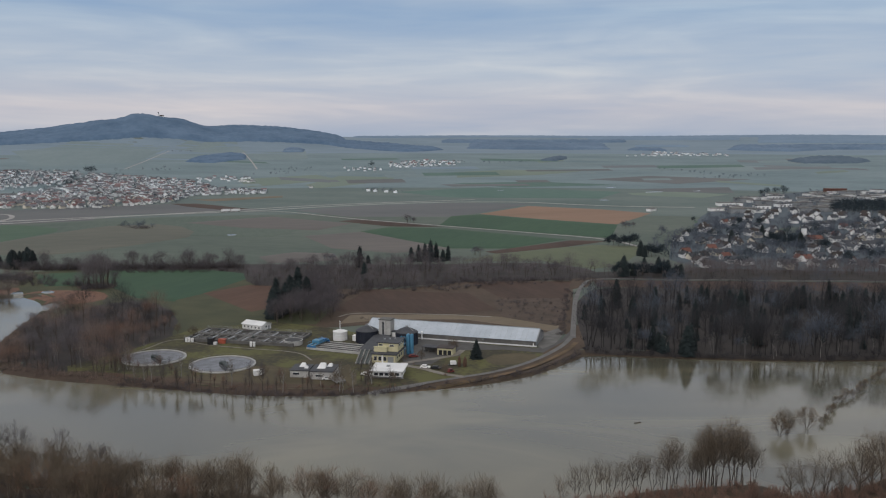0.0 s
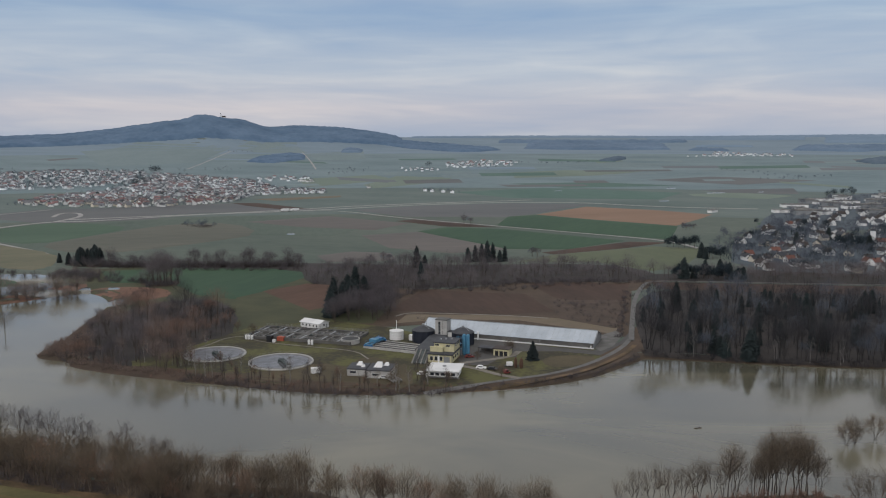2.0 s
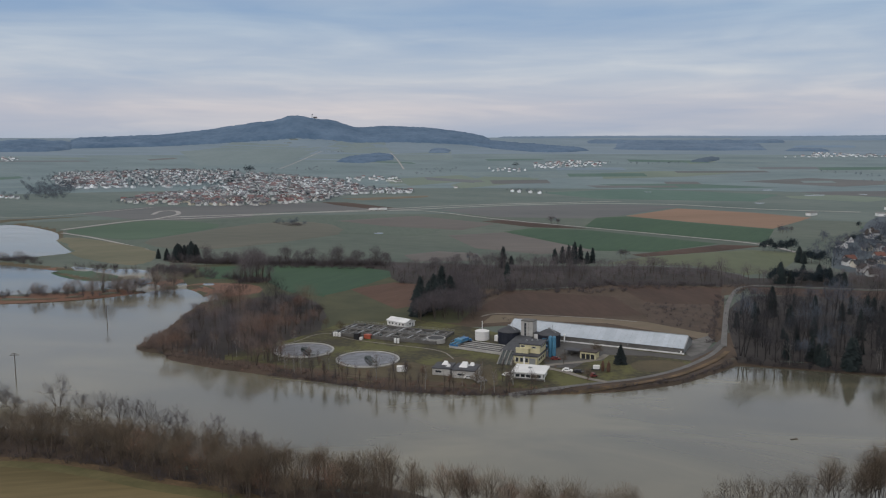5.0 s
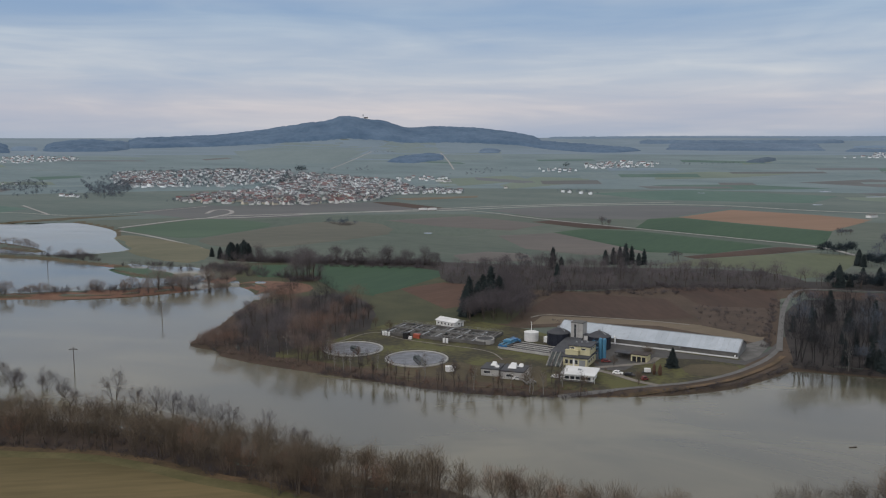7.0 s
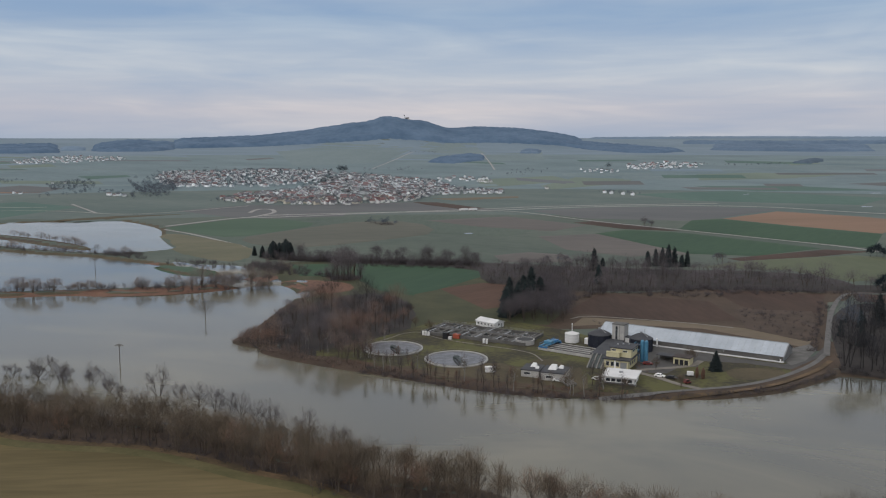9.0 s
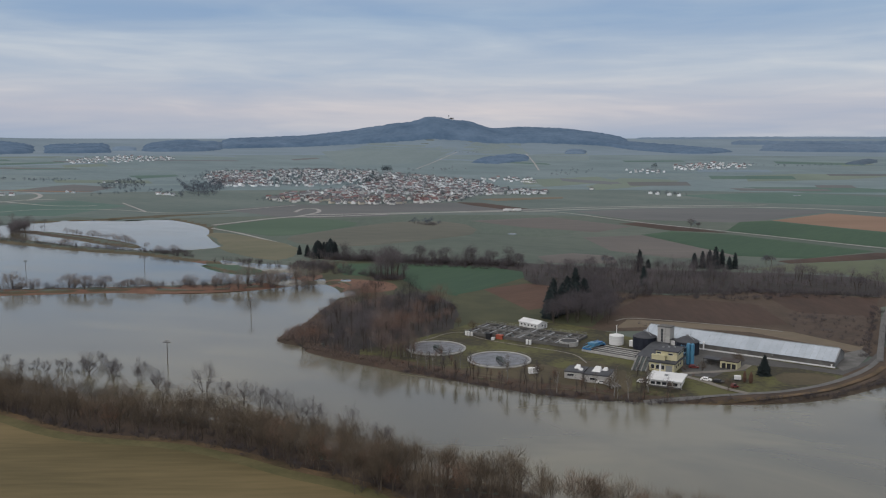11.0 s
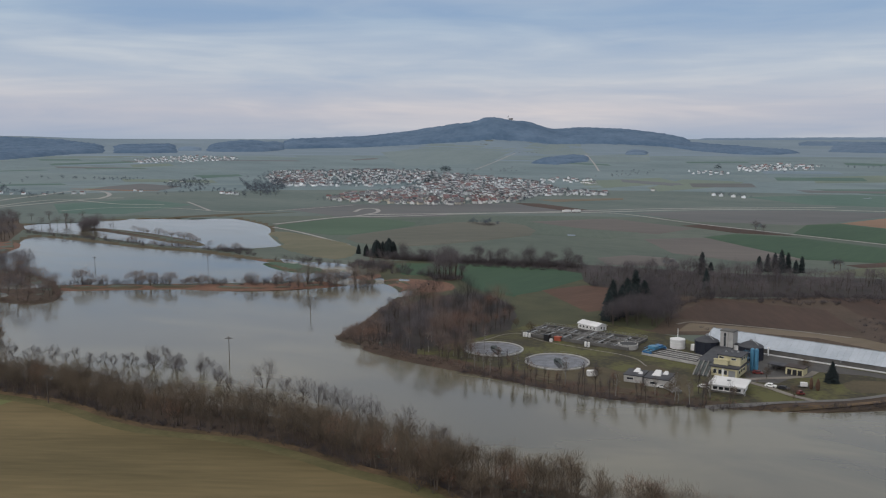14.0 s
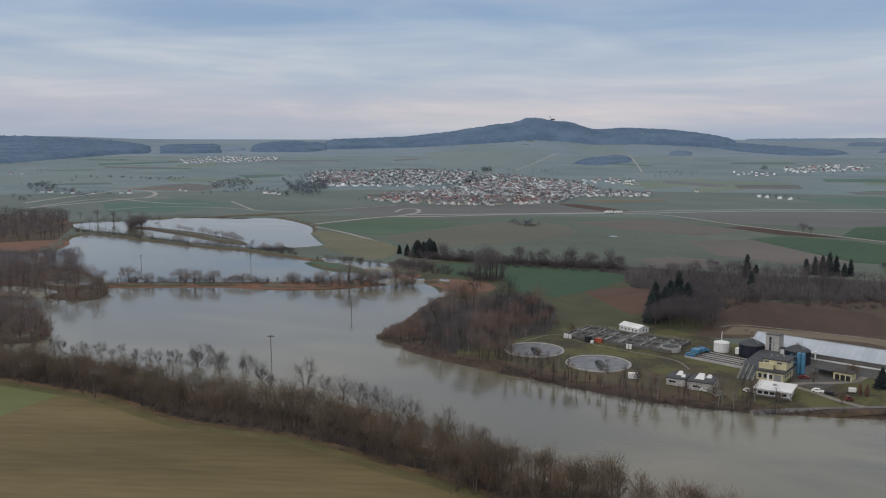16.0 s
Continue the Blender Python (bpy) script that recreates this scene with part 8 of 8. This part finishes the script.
plant_trees(g_models, grow(np.array([(-20.5, 340.6), (-9.8, 374.3), (4.4, 393.1), (5.8, 391.4), (0.9, 348.2), (-66.8, 343), (-74.1, 344.6), (-30.5, 338.1), (-43.5, 334.5), (-124, 416.5), (-135.1, 427.5)]), [0, 1], 161, 0.7, 1.1), "garden trees of the works")
wood_mass("shrubs", "low reddish shrubs around the works' buildings", low, grow(np.array([(-21.4, 334), (-19.3, 334.8), (-43.7, 335.9), (-42.1, 334.6), (-66.9, 339.6), (-64, 336.8), (-17.6, 378.9), (-16.6, 377.3), (0.9, 350.8), (2.4, 353.8), (4.4, 393.1), (-13.1, 368.7), (-29.9, 331.9), (-47.8, 333.2), (-57, 333.9)]), [0, 1], 162, 0.3, 0.5), [M["bark_wood"], M["twig_red"]], "shrubs")
wood_mass("heap", "dumped brushwood and dark heaps by the field", low, grow(np.array([(33.2, 516), (36.4, 521.7), (38.3, 514), (41.4, 510.6), (44.6, 507.1), (49.7, 507.2), (-45, 465.8), (-41.6, 461.7), (-38.7, 464.4)]), [0, 1], 163, 0.4, 0.7), WOOD, "brushwood")


# driftwood
def driftwood(x, y, turn, size):
    t = thing("driftwood", "dark waterlogged branch drifting on the flood", "driftwood", (x, y, 0.02), turn, "driftwood")
    part("stem", bars([((-2.2 * size, 0, 0.05), (2.2 * size, 0.3, 0.12))], 0.5 * size, 6), M["bark_wood"], t)
    part("branch", bars([((0.4 * size, 0.1, 0.1), (1.6 * size, 1.2 * size, 0.35)), ((-0.8 * size, 0, 0.1), (-1.5 * size, -0.9 * size, 0.3))], 0.22 * size, 5), M["bark_wood"], t)


driftwood(69.3, 294.2, 10, 0.6)
driftwood(104.3, 267, 40, 0.5)

# power poles in the flood
def power_pole(x, y, h, z, turn):
    t = thing("power_pole", "weathered timber power pole with a crossarm in the flood", "power pole", (x, y, z), turn, "power poles")
    part("post", lathe([(0.22, -1.0), (0.15, h)], 8), M["wood_pole"], t)
    part("crossarm", box(-1.9, 1.9, -0.12, 0.12, h - 1.05, h - 0.82), M["wood_pole"], t)
    part("crossarm", box(-1.2, 1.2, -0.12, 0.12, h - 0.38, h - 0.2), M["wood_pole"], t)
    for k in (-1.4, 0, 1.4):
        part("insulator", lathe([(0.05, h - 0.82), (0.09, h - 0.7), (0.05, h - 0.55)], 8, k, 0), M["concrete"], t)


for (x, y), h in zip([(-237.8, 319.5), (-258.0, 235.6), (-260.5, 427.8), (-432.5, 556.1), (-502.5, 508.5)], (11.0, 11.0, 10.5, 10.5, 10.5)):
    power_pole(x, y, h, max(gz(x, y), -0.2), 15)


# ---------------------------------------------------------------- houses
def house_model(w, l, e, r, wall, roof, label, detail=True, name="house"):
    """A gabled dwelling house with windows, door and chimney, its middle on the origin."""
    t = thing(name, label, "house")
    kids = [part("wall", gable_body(w, l, e, r), wall, t), part("roof", gable_roof(w, l, e, r, 0.6, 0.25), roof, t)]
    kids.append(part("chimney", box(l * 0.6, l * 0.6 + 0.7, w * 0.55, w * 0.55 + 0.7, r - 1.2, r + 0.9), M["roof_brown"], t))
    if detail:
        for k in range(3):
            kids.append(part("window", box(l * (0.2 + 0.3 * k) - 0.6, l * (0.2 + 0.3 * k) + 0.6, -0.06, 0, e - 1.9, e - 0.7), M["glass"], t))
        kids.append(part("window", box(-0.06, 0, w * 0.32 - 0.6, w * 0.32 + 0.6, e - 1.9, e - 0.7), M["glass"], t))
        kids.append(part("window", box(-0.06, 0, w * 0.68 - 0.6, w * 0.68 + 0.6, e - 1.9, e - 0.7), M["glass"], t))
        kids.append(part("window", box(-0.06, 0, w * 0.5 - 0.6, w * 0.5 + 0.6, e + 0.5, e + 1.7), M["glass"], t))
        kids.append(part("door", box(l * 0.35, l * 0.35 + 1.0, -0.05, 0, 0, 2.0), M["roof_brown"], t))
        kids.append(part("balcony", box(l * 0.55, l * 0.9, -1.2, -0.02, 2.5, 2.7), M["white_wall"], t))
    for k in kids:
        k.location = (-l / 2, -w / 2, 0)
    return t


def settle(models, places, seed, angle, group):
    """Sets a house on each place; most stand along one of two street directions."""
    rnd = random.Random(seed)
    used = set()
    for x, y in places:
        k = rnd.randrange(len(models))
        a = radians(angle + rnd.choice((0, 0, 90, 90, 45)) + rnd.uniform(-12, 12) + rnd.choice((0, 180)))
        m = Matrix.LocRotScale((x, y, gz(x, y)), Euler((0, 0, a)), None)
        if k in used:
            copy_thing(models[k], m)
        else:
            used.add(k)
            models[k].matrix_basis = m
            tagged(models[k], group=group)
    for k, mo in enumerate(models):
        if k not in used:
            for o in (*mo.children, mo):
                bpy.data.objects.remove(o)


W1, W2 = M["white_wall"], M["beige_wall"]
EAST_TOWN = [(189, 703), (221, 820), (292, 970), (350, 1024), (356, 958), (366, 895), (422, 971), (486, 1025), (539, 1039), (589, 1040), (357.3, 625.4), (332.8, 636.3), (264.7, 644.2), (199.3, 655.5)]
# both garden sheets wear the haze-tinted ground colour
drape("gardens", EAST_TOWN, M["garden"], "winter gardens between the town houses, blue haze in their colour", "gardens")
drape("gardens", [(290, 983), (340, 1116), (446, 1336), (568, 1522), (717, 1633), (838, 1623), (972, 1610), (631, 1040), (486, 1025), (422, 971), (356, 958)], M["garden"], "yards of the industrial quarter, blue haze in their colour", "gardens")
east_models = [house_model(6.2, 7.6, 3.4, 6.0, W1, M["roof_red"], "white plastered house with a red tiled roof"),
               house_model(6.2, 8.4, 3.8, 6.3, W1, M["roof_brown"], "white plastered house with a brown tiled roof"),
               house_model(6.4, 9.4, 3.6, 6.0, W1, M["roof_grey"], "white plastered house with a dark grey roof"),
               house_model(5.8, 6.8, 2.6, 5.6, W1, M["roof_brown"], "small white house with a steep brown roof"),
               house_model(6.2, 8.0, 3.3, 5.8, W2, M["roof_grey"], "beige plastered house with a grey roof"),
               house_model(6.4, 12.5, 3.9, 6.0, W1, M["roof_grey"], "long white terraced house with a grey roof")]


def patchy(places, seed, low, high):
    """Keeps places inside or outside uneven patches of ground, so that houses and trees stand in groups."""
    w = np.sin(places[:, 0] * 0.061 + seed) * np.sin(places[:, 1] * 0.043 - seed) + 0.5 * np.sin(places[:, 0] * 0.13 + places[:, 1] * 0.09)
    return places[(w > low) & (w < high)]


settle(east_models, patchy(scatter(EAST_TOWN, 19, 301, 0.45), 4, -2, 0.12), 302, 15, "houses of the eastern town")
wood_mass("town_trees", "dark evergreen garden trees between the eastern town's houses", tiny, grow(np.concatenate([patchy(scatter(EAST_TOWN, 17, 307), 4, 0.3, 2), scatter([(322, 790), (318, 830), (338, 850), (352, 800)], 8, 3071), along([(190, 690), (215, 668), (262, 655), (300, 652)], 12, 3072, 6)]), [0, 1, 2], 308, 0.55, 1.2), [M["bark_wood"], M["evergreen"]], "trees")
wood_mass("town_trees", "bare garden trees between the eastern town's houses", tiny, grow(np.concatenate([patchy(scatter(EAST_TOWN, 8.5, 303), 4, 0.1, 2), scatter(EAST_TOWN, 22, 3031), scatter([(298, 1010), (365, 1091), (471, 1069), (427, 983), (368, 900), (361, 970)], 14, 305), scatter([(339, 1099), (439, 1313), (568, 1522), (704, 1603), (810, 1566), (539, 1039), (471, 1069)], 24, 309), scatter([(185.9, 695.9), (221, 820), (257, 900), (239, 933), (189, 776)], 12, 310)]), [0, 1, 2], 306, 0.45, 1.05), [M["bark_wood"], M["twig_grey_hazed"]], "trees")

big = thing("parish_church", "pale church with a slim square tower and red roof", "church", (*[(349, 811)][0], G0), 10)
part("nave", gable_body(9, 15, 4.5, 7.5), M["white_wall"], big)
part("roof", gable_roof(9, 15, 4.5, 7.5, 0.5), M["roof_red"], big)
part("tower", box(-5, -1.6, 2.5, 5.9, -0.4, 14.5), M["white_wall"], big)
part("tower_roof", lathe([(2.3, 14.4), (2.3, 14.7), (0.2, 15.6)], 4, -3.3, 4.2), M["roof_grey"], big)
for k in range(4):
    part("window", box(1.6 + 3.4 * k, 2.7 + 3.4 * k, -0.06, 0, 1.6, 3.7), M["glass"], big)


def hall_model(w, l, h, wall, roof, label):
    t = thing("industrial_hall", label, "hall")
    kids = [part("wall", box(-l / 2, l / 2, -w / 2, w / 2, -2, h), wall, t), part("roof", box(-l / 2 - 0.4, l / 2 + 0.4, -w / 2 - 0.4, w / 2 + 0.4, h, h + 0.5), roof, t)]
    for k in range(3):
        part("gate", box(-l / 2 + l * (0.15 + 0.28 * k), -l / 2 + l * (0.28 + 0.28 * k), -w / 2 - 0.1, -w / 2, 0, h * 0.6), M["grey_metal"], t)
    for k in range(3):
        part("roof_light", box(-l * 0.35 + l * 0.25 * k, -l * 0.35 + l * 0.25 * k + 3, -w * 0.3, w * 0.3, h + 0.5, h + 1.1), M["concrete"], t)
    return t


halls = [hall_model(17, 36, 4.5, M["white_wall"], M["concrete_dark"], "white industrial hall with a grey flat roof"),
         hall_model(20, 30, 6, M["grey_metal"], M["concrete_dark"], "grey metal industrial hall with a flat roof"),
         hall_model(14, 42, 4, M["white_wall"], M["concrete"], "long white industrial hall with a grey roof"),
         hall_model(13, 22, 5, M["white_wall"], M["roof_grey"], "small white workshop with a dark flat roof")]
settle(halls, scatter([(335, 1099), (439, 1313), (557, 1493), (704, 1603), (824, 1595), (936, 1585), (819, 1384), (616, 1361), (523, 1170), (447, 1134), (387, 1134)], 47, 311, 0.45), 312, 8, "industrial halls of the eastern town")
red = hall_model(20, 34, 9, M["roof_red"], M["roof_red"], "red industrial hall among white ones")
red.matrix_basis = pose(*[(713, 1559)][0], gz(*[(713, 1559)][0]), 0, 0, 10)
settle([house_model(7.6, 9.6, 4.0, 7.0, W1, M["roof_brown"], "white house beyond the wood with a brown roof", False), house_model(7.6, 9.6, 4.0, 7.0, W1, M["roof_grey"], "white house beyond the wood with a grey roof", False)],
       scatter([(365, 1068), (452, 1188), (515, 1151), (628, 1109), (593, 1046), (489, 1031), (421, 984), (367, 997)], 30, 313, 0.3), 314, 15, "houses behind the town")

# the village below the hill
VILLAGE_LOW = [(-743, 1253), (-681, 1229), (-561, 1220), (-485, 1239), (-421, 1330), (-435, 1474), (-425, 1507), (-318, 1565), (-334, 1627), (-436, 1671), (-539, 1888), (-718, 2028), (-867, 2121), (-806, 1896), (-752, 1679), (-751, 1506), (-776, 1420)]
VILLAGE_HIGH = [(-1227, 1817), (-1323, 1981), (-1228, 2069), (-1136, 2179), (-925, 2198), (-821, 1933), (-794, 1820), (-822, 1624), (-976, 1577), (-1070, 1600)]
VILLAGE_EAST = [(-574, 1919), (-508, 1895), (-418, 1937), (-463, 2048), (-582, 2064)]


def village_plots(outline, gap, seed, keep=0.8):
    """Plots for houses, with some left open so that the village has gaps."""
    rnd = np.random.default_rng(seed)
    p = scatter(outline, gap, seed, 0.48)
    w = np.sin(p[:, 0] * 0.021 + seed) * np.sin(p[:, 1] * 0.016 + 2.0 * seed)
    return p[rnd.random(len(p)) < keep + 0.25 * w]


spots = np.concatenate([village_plots(VILLAGE_LOW, 15.5, 321, 0.86), village_plots(VILLAGE_HIGH, 19, 322, 0.66), village_plots(VILLAGE_EAST, 30, 323, 0.8)])
spots = spots[np.argsort(np.hypot(spots[:, 0], spots[:, 1]))]
vill = [house_model(6.0, 7.2, 3.8, 6.2, W1, M["roof_pink"], "white village house with a pinkish red tiled roof", False),
        house_model(6.0, 8.0, 4.2, 6.4, W1, M["roof_pink"], "white two-storey village house with a pinkish red roof", False),
        house_model(6.0, 7.0, 3.6, 6.0, W1, M["roof_pale"], "white village house with a pale grey roof", False),
        house_model(6.4, 8.0, 4.0, 6.2, W1, M["roof_pale"], "white village house with a grey roof", False),
        house_model(6.0, 9.2, 3.9, 6.3, W2, M["roof_pale"], "beige village house with a grey roof", False)]
settle(vill, spots[:160], 322, 20, "houses of the village")


def house_mass(name, label, places, seed, low=0.85, high=1.25):
    """Far houses joined into one mass: walls and roofs."""
    rnd = np.random.default_rng(seed)
    V, F, I, n = [], [], [], 0
    z0 = ground_z(places[:, 0], places[:, 1])
    for (x, y), z in zip(places, z0):
        w, l, e, r = rnd.uniform(6.5, 8.5) / 2, rnd.uniform(8, 11) / 2, rnd.uniform(4.4, 5.8), rnd.uniform(7.0, 8.0)
        s, a = rnd.uniform(low, high), rnd.choice((0.3, 1.87)) + rnd.normal() * 0.2
        v = np.array([(-l, -w, -1), (l, -w, -1), (l, w, -1), (-l, w, -1), (-l, -w, e), (l, -w, e), (l, w, e), (-l, w, e), (-l, 0, r - 0.2), (l, 0, r - 0.2),
                      (-l - 0.5, -w - 0.5, e - 0.3), (l + 0.5, -w - 0.5, e - 0.3), (l + 0.5, 0, r), (-l - 0.5, 0, r), (l + 0.5, w + 0.5, e - 0.3), (-l - 0.5, w + 0.5, e - 0.3)]) * s
        f = [(0, 1, 5), (0, 5, 4), (2, 3, 7), (2, 7, 6), (3, 0, 4), (3, 4, 7), (1, 2, 6), (1, 6, 5), (4, 8, 7), (5, 6, 9), (10, 11, 12), (10, 12, 13), (13, 12, 14), (13, 14, 15)]
        c, q = math.cos(a), math.sin(a)
        V.append(np.stack([v[:, 0] * c - v[:, 1] * q + x, v[:, 0] * q + v[:, 1] * c + y, v[:, 2] + z], 1))
        F.append(np.array(f) + n)
        I.append(np.array([0] * 10 + [1 if rnd.random() < 0.33 else 2] * 4))
        n += len(v)
    ob = mesh_object(name, np.concatenate(V), np.concatenate(F), [M["town_wall_hazed"], M["town_roof"], M["town_roof_grey"]], np.concatenate(I))
    return tagged(ob, label, "houses", kind="stuff")


house_mass("far_houses", "dense far village houses with white walls and red roofs", spots[160:], 323, 0.65, 0.95)
wood_mass("town_trees", "bare garden trees between the village houses", tiny, grow(np.concatenate([scatter(VILLAGE_LOW, 16, 324), scatter(VILLAGE_HIGH, 14, 325), along([(-736, 1242), (-675, 1218), (-557, 1211), (-481, 1228), (-417, 1318), (-430, 1459), (-315, 1550)], 9, 326, 3)]), [0, 1, 2], 325, 0.4, 0.75), [M["bark_wood"], M["twig_town_hazed"]], "trees")
wood_mass("town_trees", "dark evergreen garden trees between the village houses", tiny, grow(np.concatenate([scatter(VILLAGE_LOW, 44, 327), scatter(VILLAGE_HIGH, 36, 328), along([(-770, 1675), (-771, 1768), (-800, 1899)], 7, 329, 9)]), [0, 1, 2], 330, 0.5, 1.1), [M["bark_wood"], M["evergreen"]], "trees")
house_mass("far_houses", "far hamlet of white houses below the hill", np.concatenate([scatter([(-151, 2440), (44, 2573), (56, 2743), (-63, 2835), (-164, 2652)], 26, 326), scatter([(-280, 2313), (-157, 2297), (-167, 2439), (-278, 2434)], 34, 327)]), 328, 0.6, 0.95)
house_mass("far_houses", "far hamlet of white houses on the western slope", scatter([(-1889, 2089), (-1789, 2238), (-1747, 2428), (-1861, 2585), (-2080, 2539), (-2046, 2263)], 30, 329), 330, 0.55, 0.9)
house_mass("far_houses", "far hamlet of white houses on the plateau", scatter([(651, 3046), (805, 3025), (993, 2992), (1032, 3111), (853, 3286), (852, 3458), (758, 3159)], 34, 331), 332, 0.55, 0.9)
house_mass("far_houses", "white houses at the village's western end", scatter([(-997, 1533), (-954, 1636), (-1084, 1860), (-1180, 1881), (-1159, 1746)], 30, 333), 334, 0.8, 1.2)
house_mass("far_houses", "scattered farm houses by the building site", np.array([(-970, 1320), (-952, 1311), (-977, 1317), (-994, 1325), (-1315, 1564), (-1293, 1577), (-1891, 1486), (-1870, 1502), (-1365, 1137), (-1353, 1146), (-1323, 1145), (-1305, 1155), (-1262, 1162), (-1229, 1199), (-1215, 1206), (-1188, 1311), (-1167, 1304)]), 335, 0.5, 0.8)
house_mass("far_houses", "isolated farm with low barns on the plain", np.array([(-142, 1631), (-128, 1614), (-106, 1600), (-88, 1583)]), 336, 0.6, 0.9)
barns = [hall_model(7, 18, 3.4, M["white_wall"], M["concrete"], "white farm barn standing alone on the plain")]
settle(barns, np.array([(-266, 1727), (289, 1186), (-539, 1977), (-496, 1963), (-445, 1910), (-423, 1893)]), 337, 5, "white barns on the plain")


# lorries on the country road
def lorry(x, y, turn):
    t = thing("lorry", "white box lorry on the country road", "lorry", (x, y, gz(x, y) + 0.5), turn, "lorries")
    part("cargo_box", box(0, 9.5, -1.25, 1.25, 1.0, 3.9), M["white_roof"], t)
    part("cab", box(9.8, 12.0, -1.2, 1.2, 0.6, 3.2), M["white_wall"], t)
    part("windscreen", box(11.98, 12.04, -1.0, 1.0, 1.8, 2.8), M["glass"], t)
    for k in (1.2, 2.6, 8.0, 10.6):
        for s in (-1.1, 1.1):
            part("wheel", bars([((k, s - 0.15, 0.45), (k, s + 0.15, 0.45))], 0.95, 12), M["tyre"], t)


for x, y in [(-290, 1165), (-278, 1171)]:
    lorry(x, y, 190)


# church on the hill
def hill_church():
    x, y = -math.sin(radians(18.1)) * 4330, math.cos(radians(18.1)) * 4330
    z = gz(x, y) + 9
    t = thing("pilgrimage_church", "small pale church with a slim tower on the hilltop", "church", (x, y, z), 20)
    part("nave", gable_body(10, 18, 8, 13), M["white_wall"], t)
    part("roof", gable_roof(10, 18, 8, 13, 0.6), M["roof_brown"], t)
    part("tower", box(-8, -2, 2, 8, -8, 22), M["white_wall"], t)
    part("spire", lathe([(3.6, 21.8), (3.6, 22.4), (0.3, 27)], 8, -5, 5), M["roof_grey"], t)


hill_church()
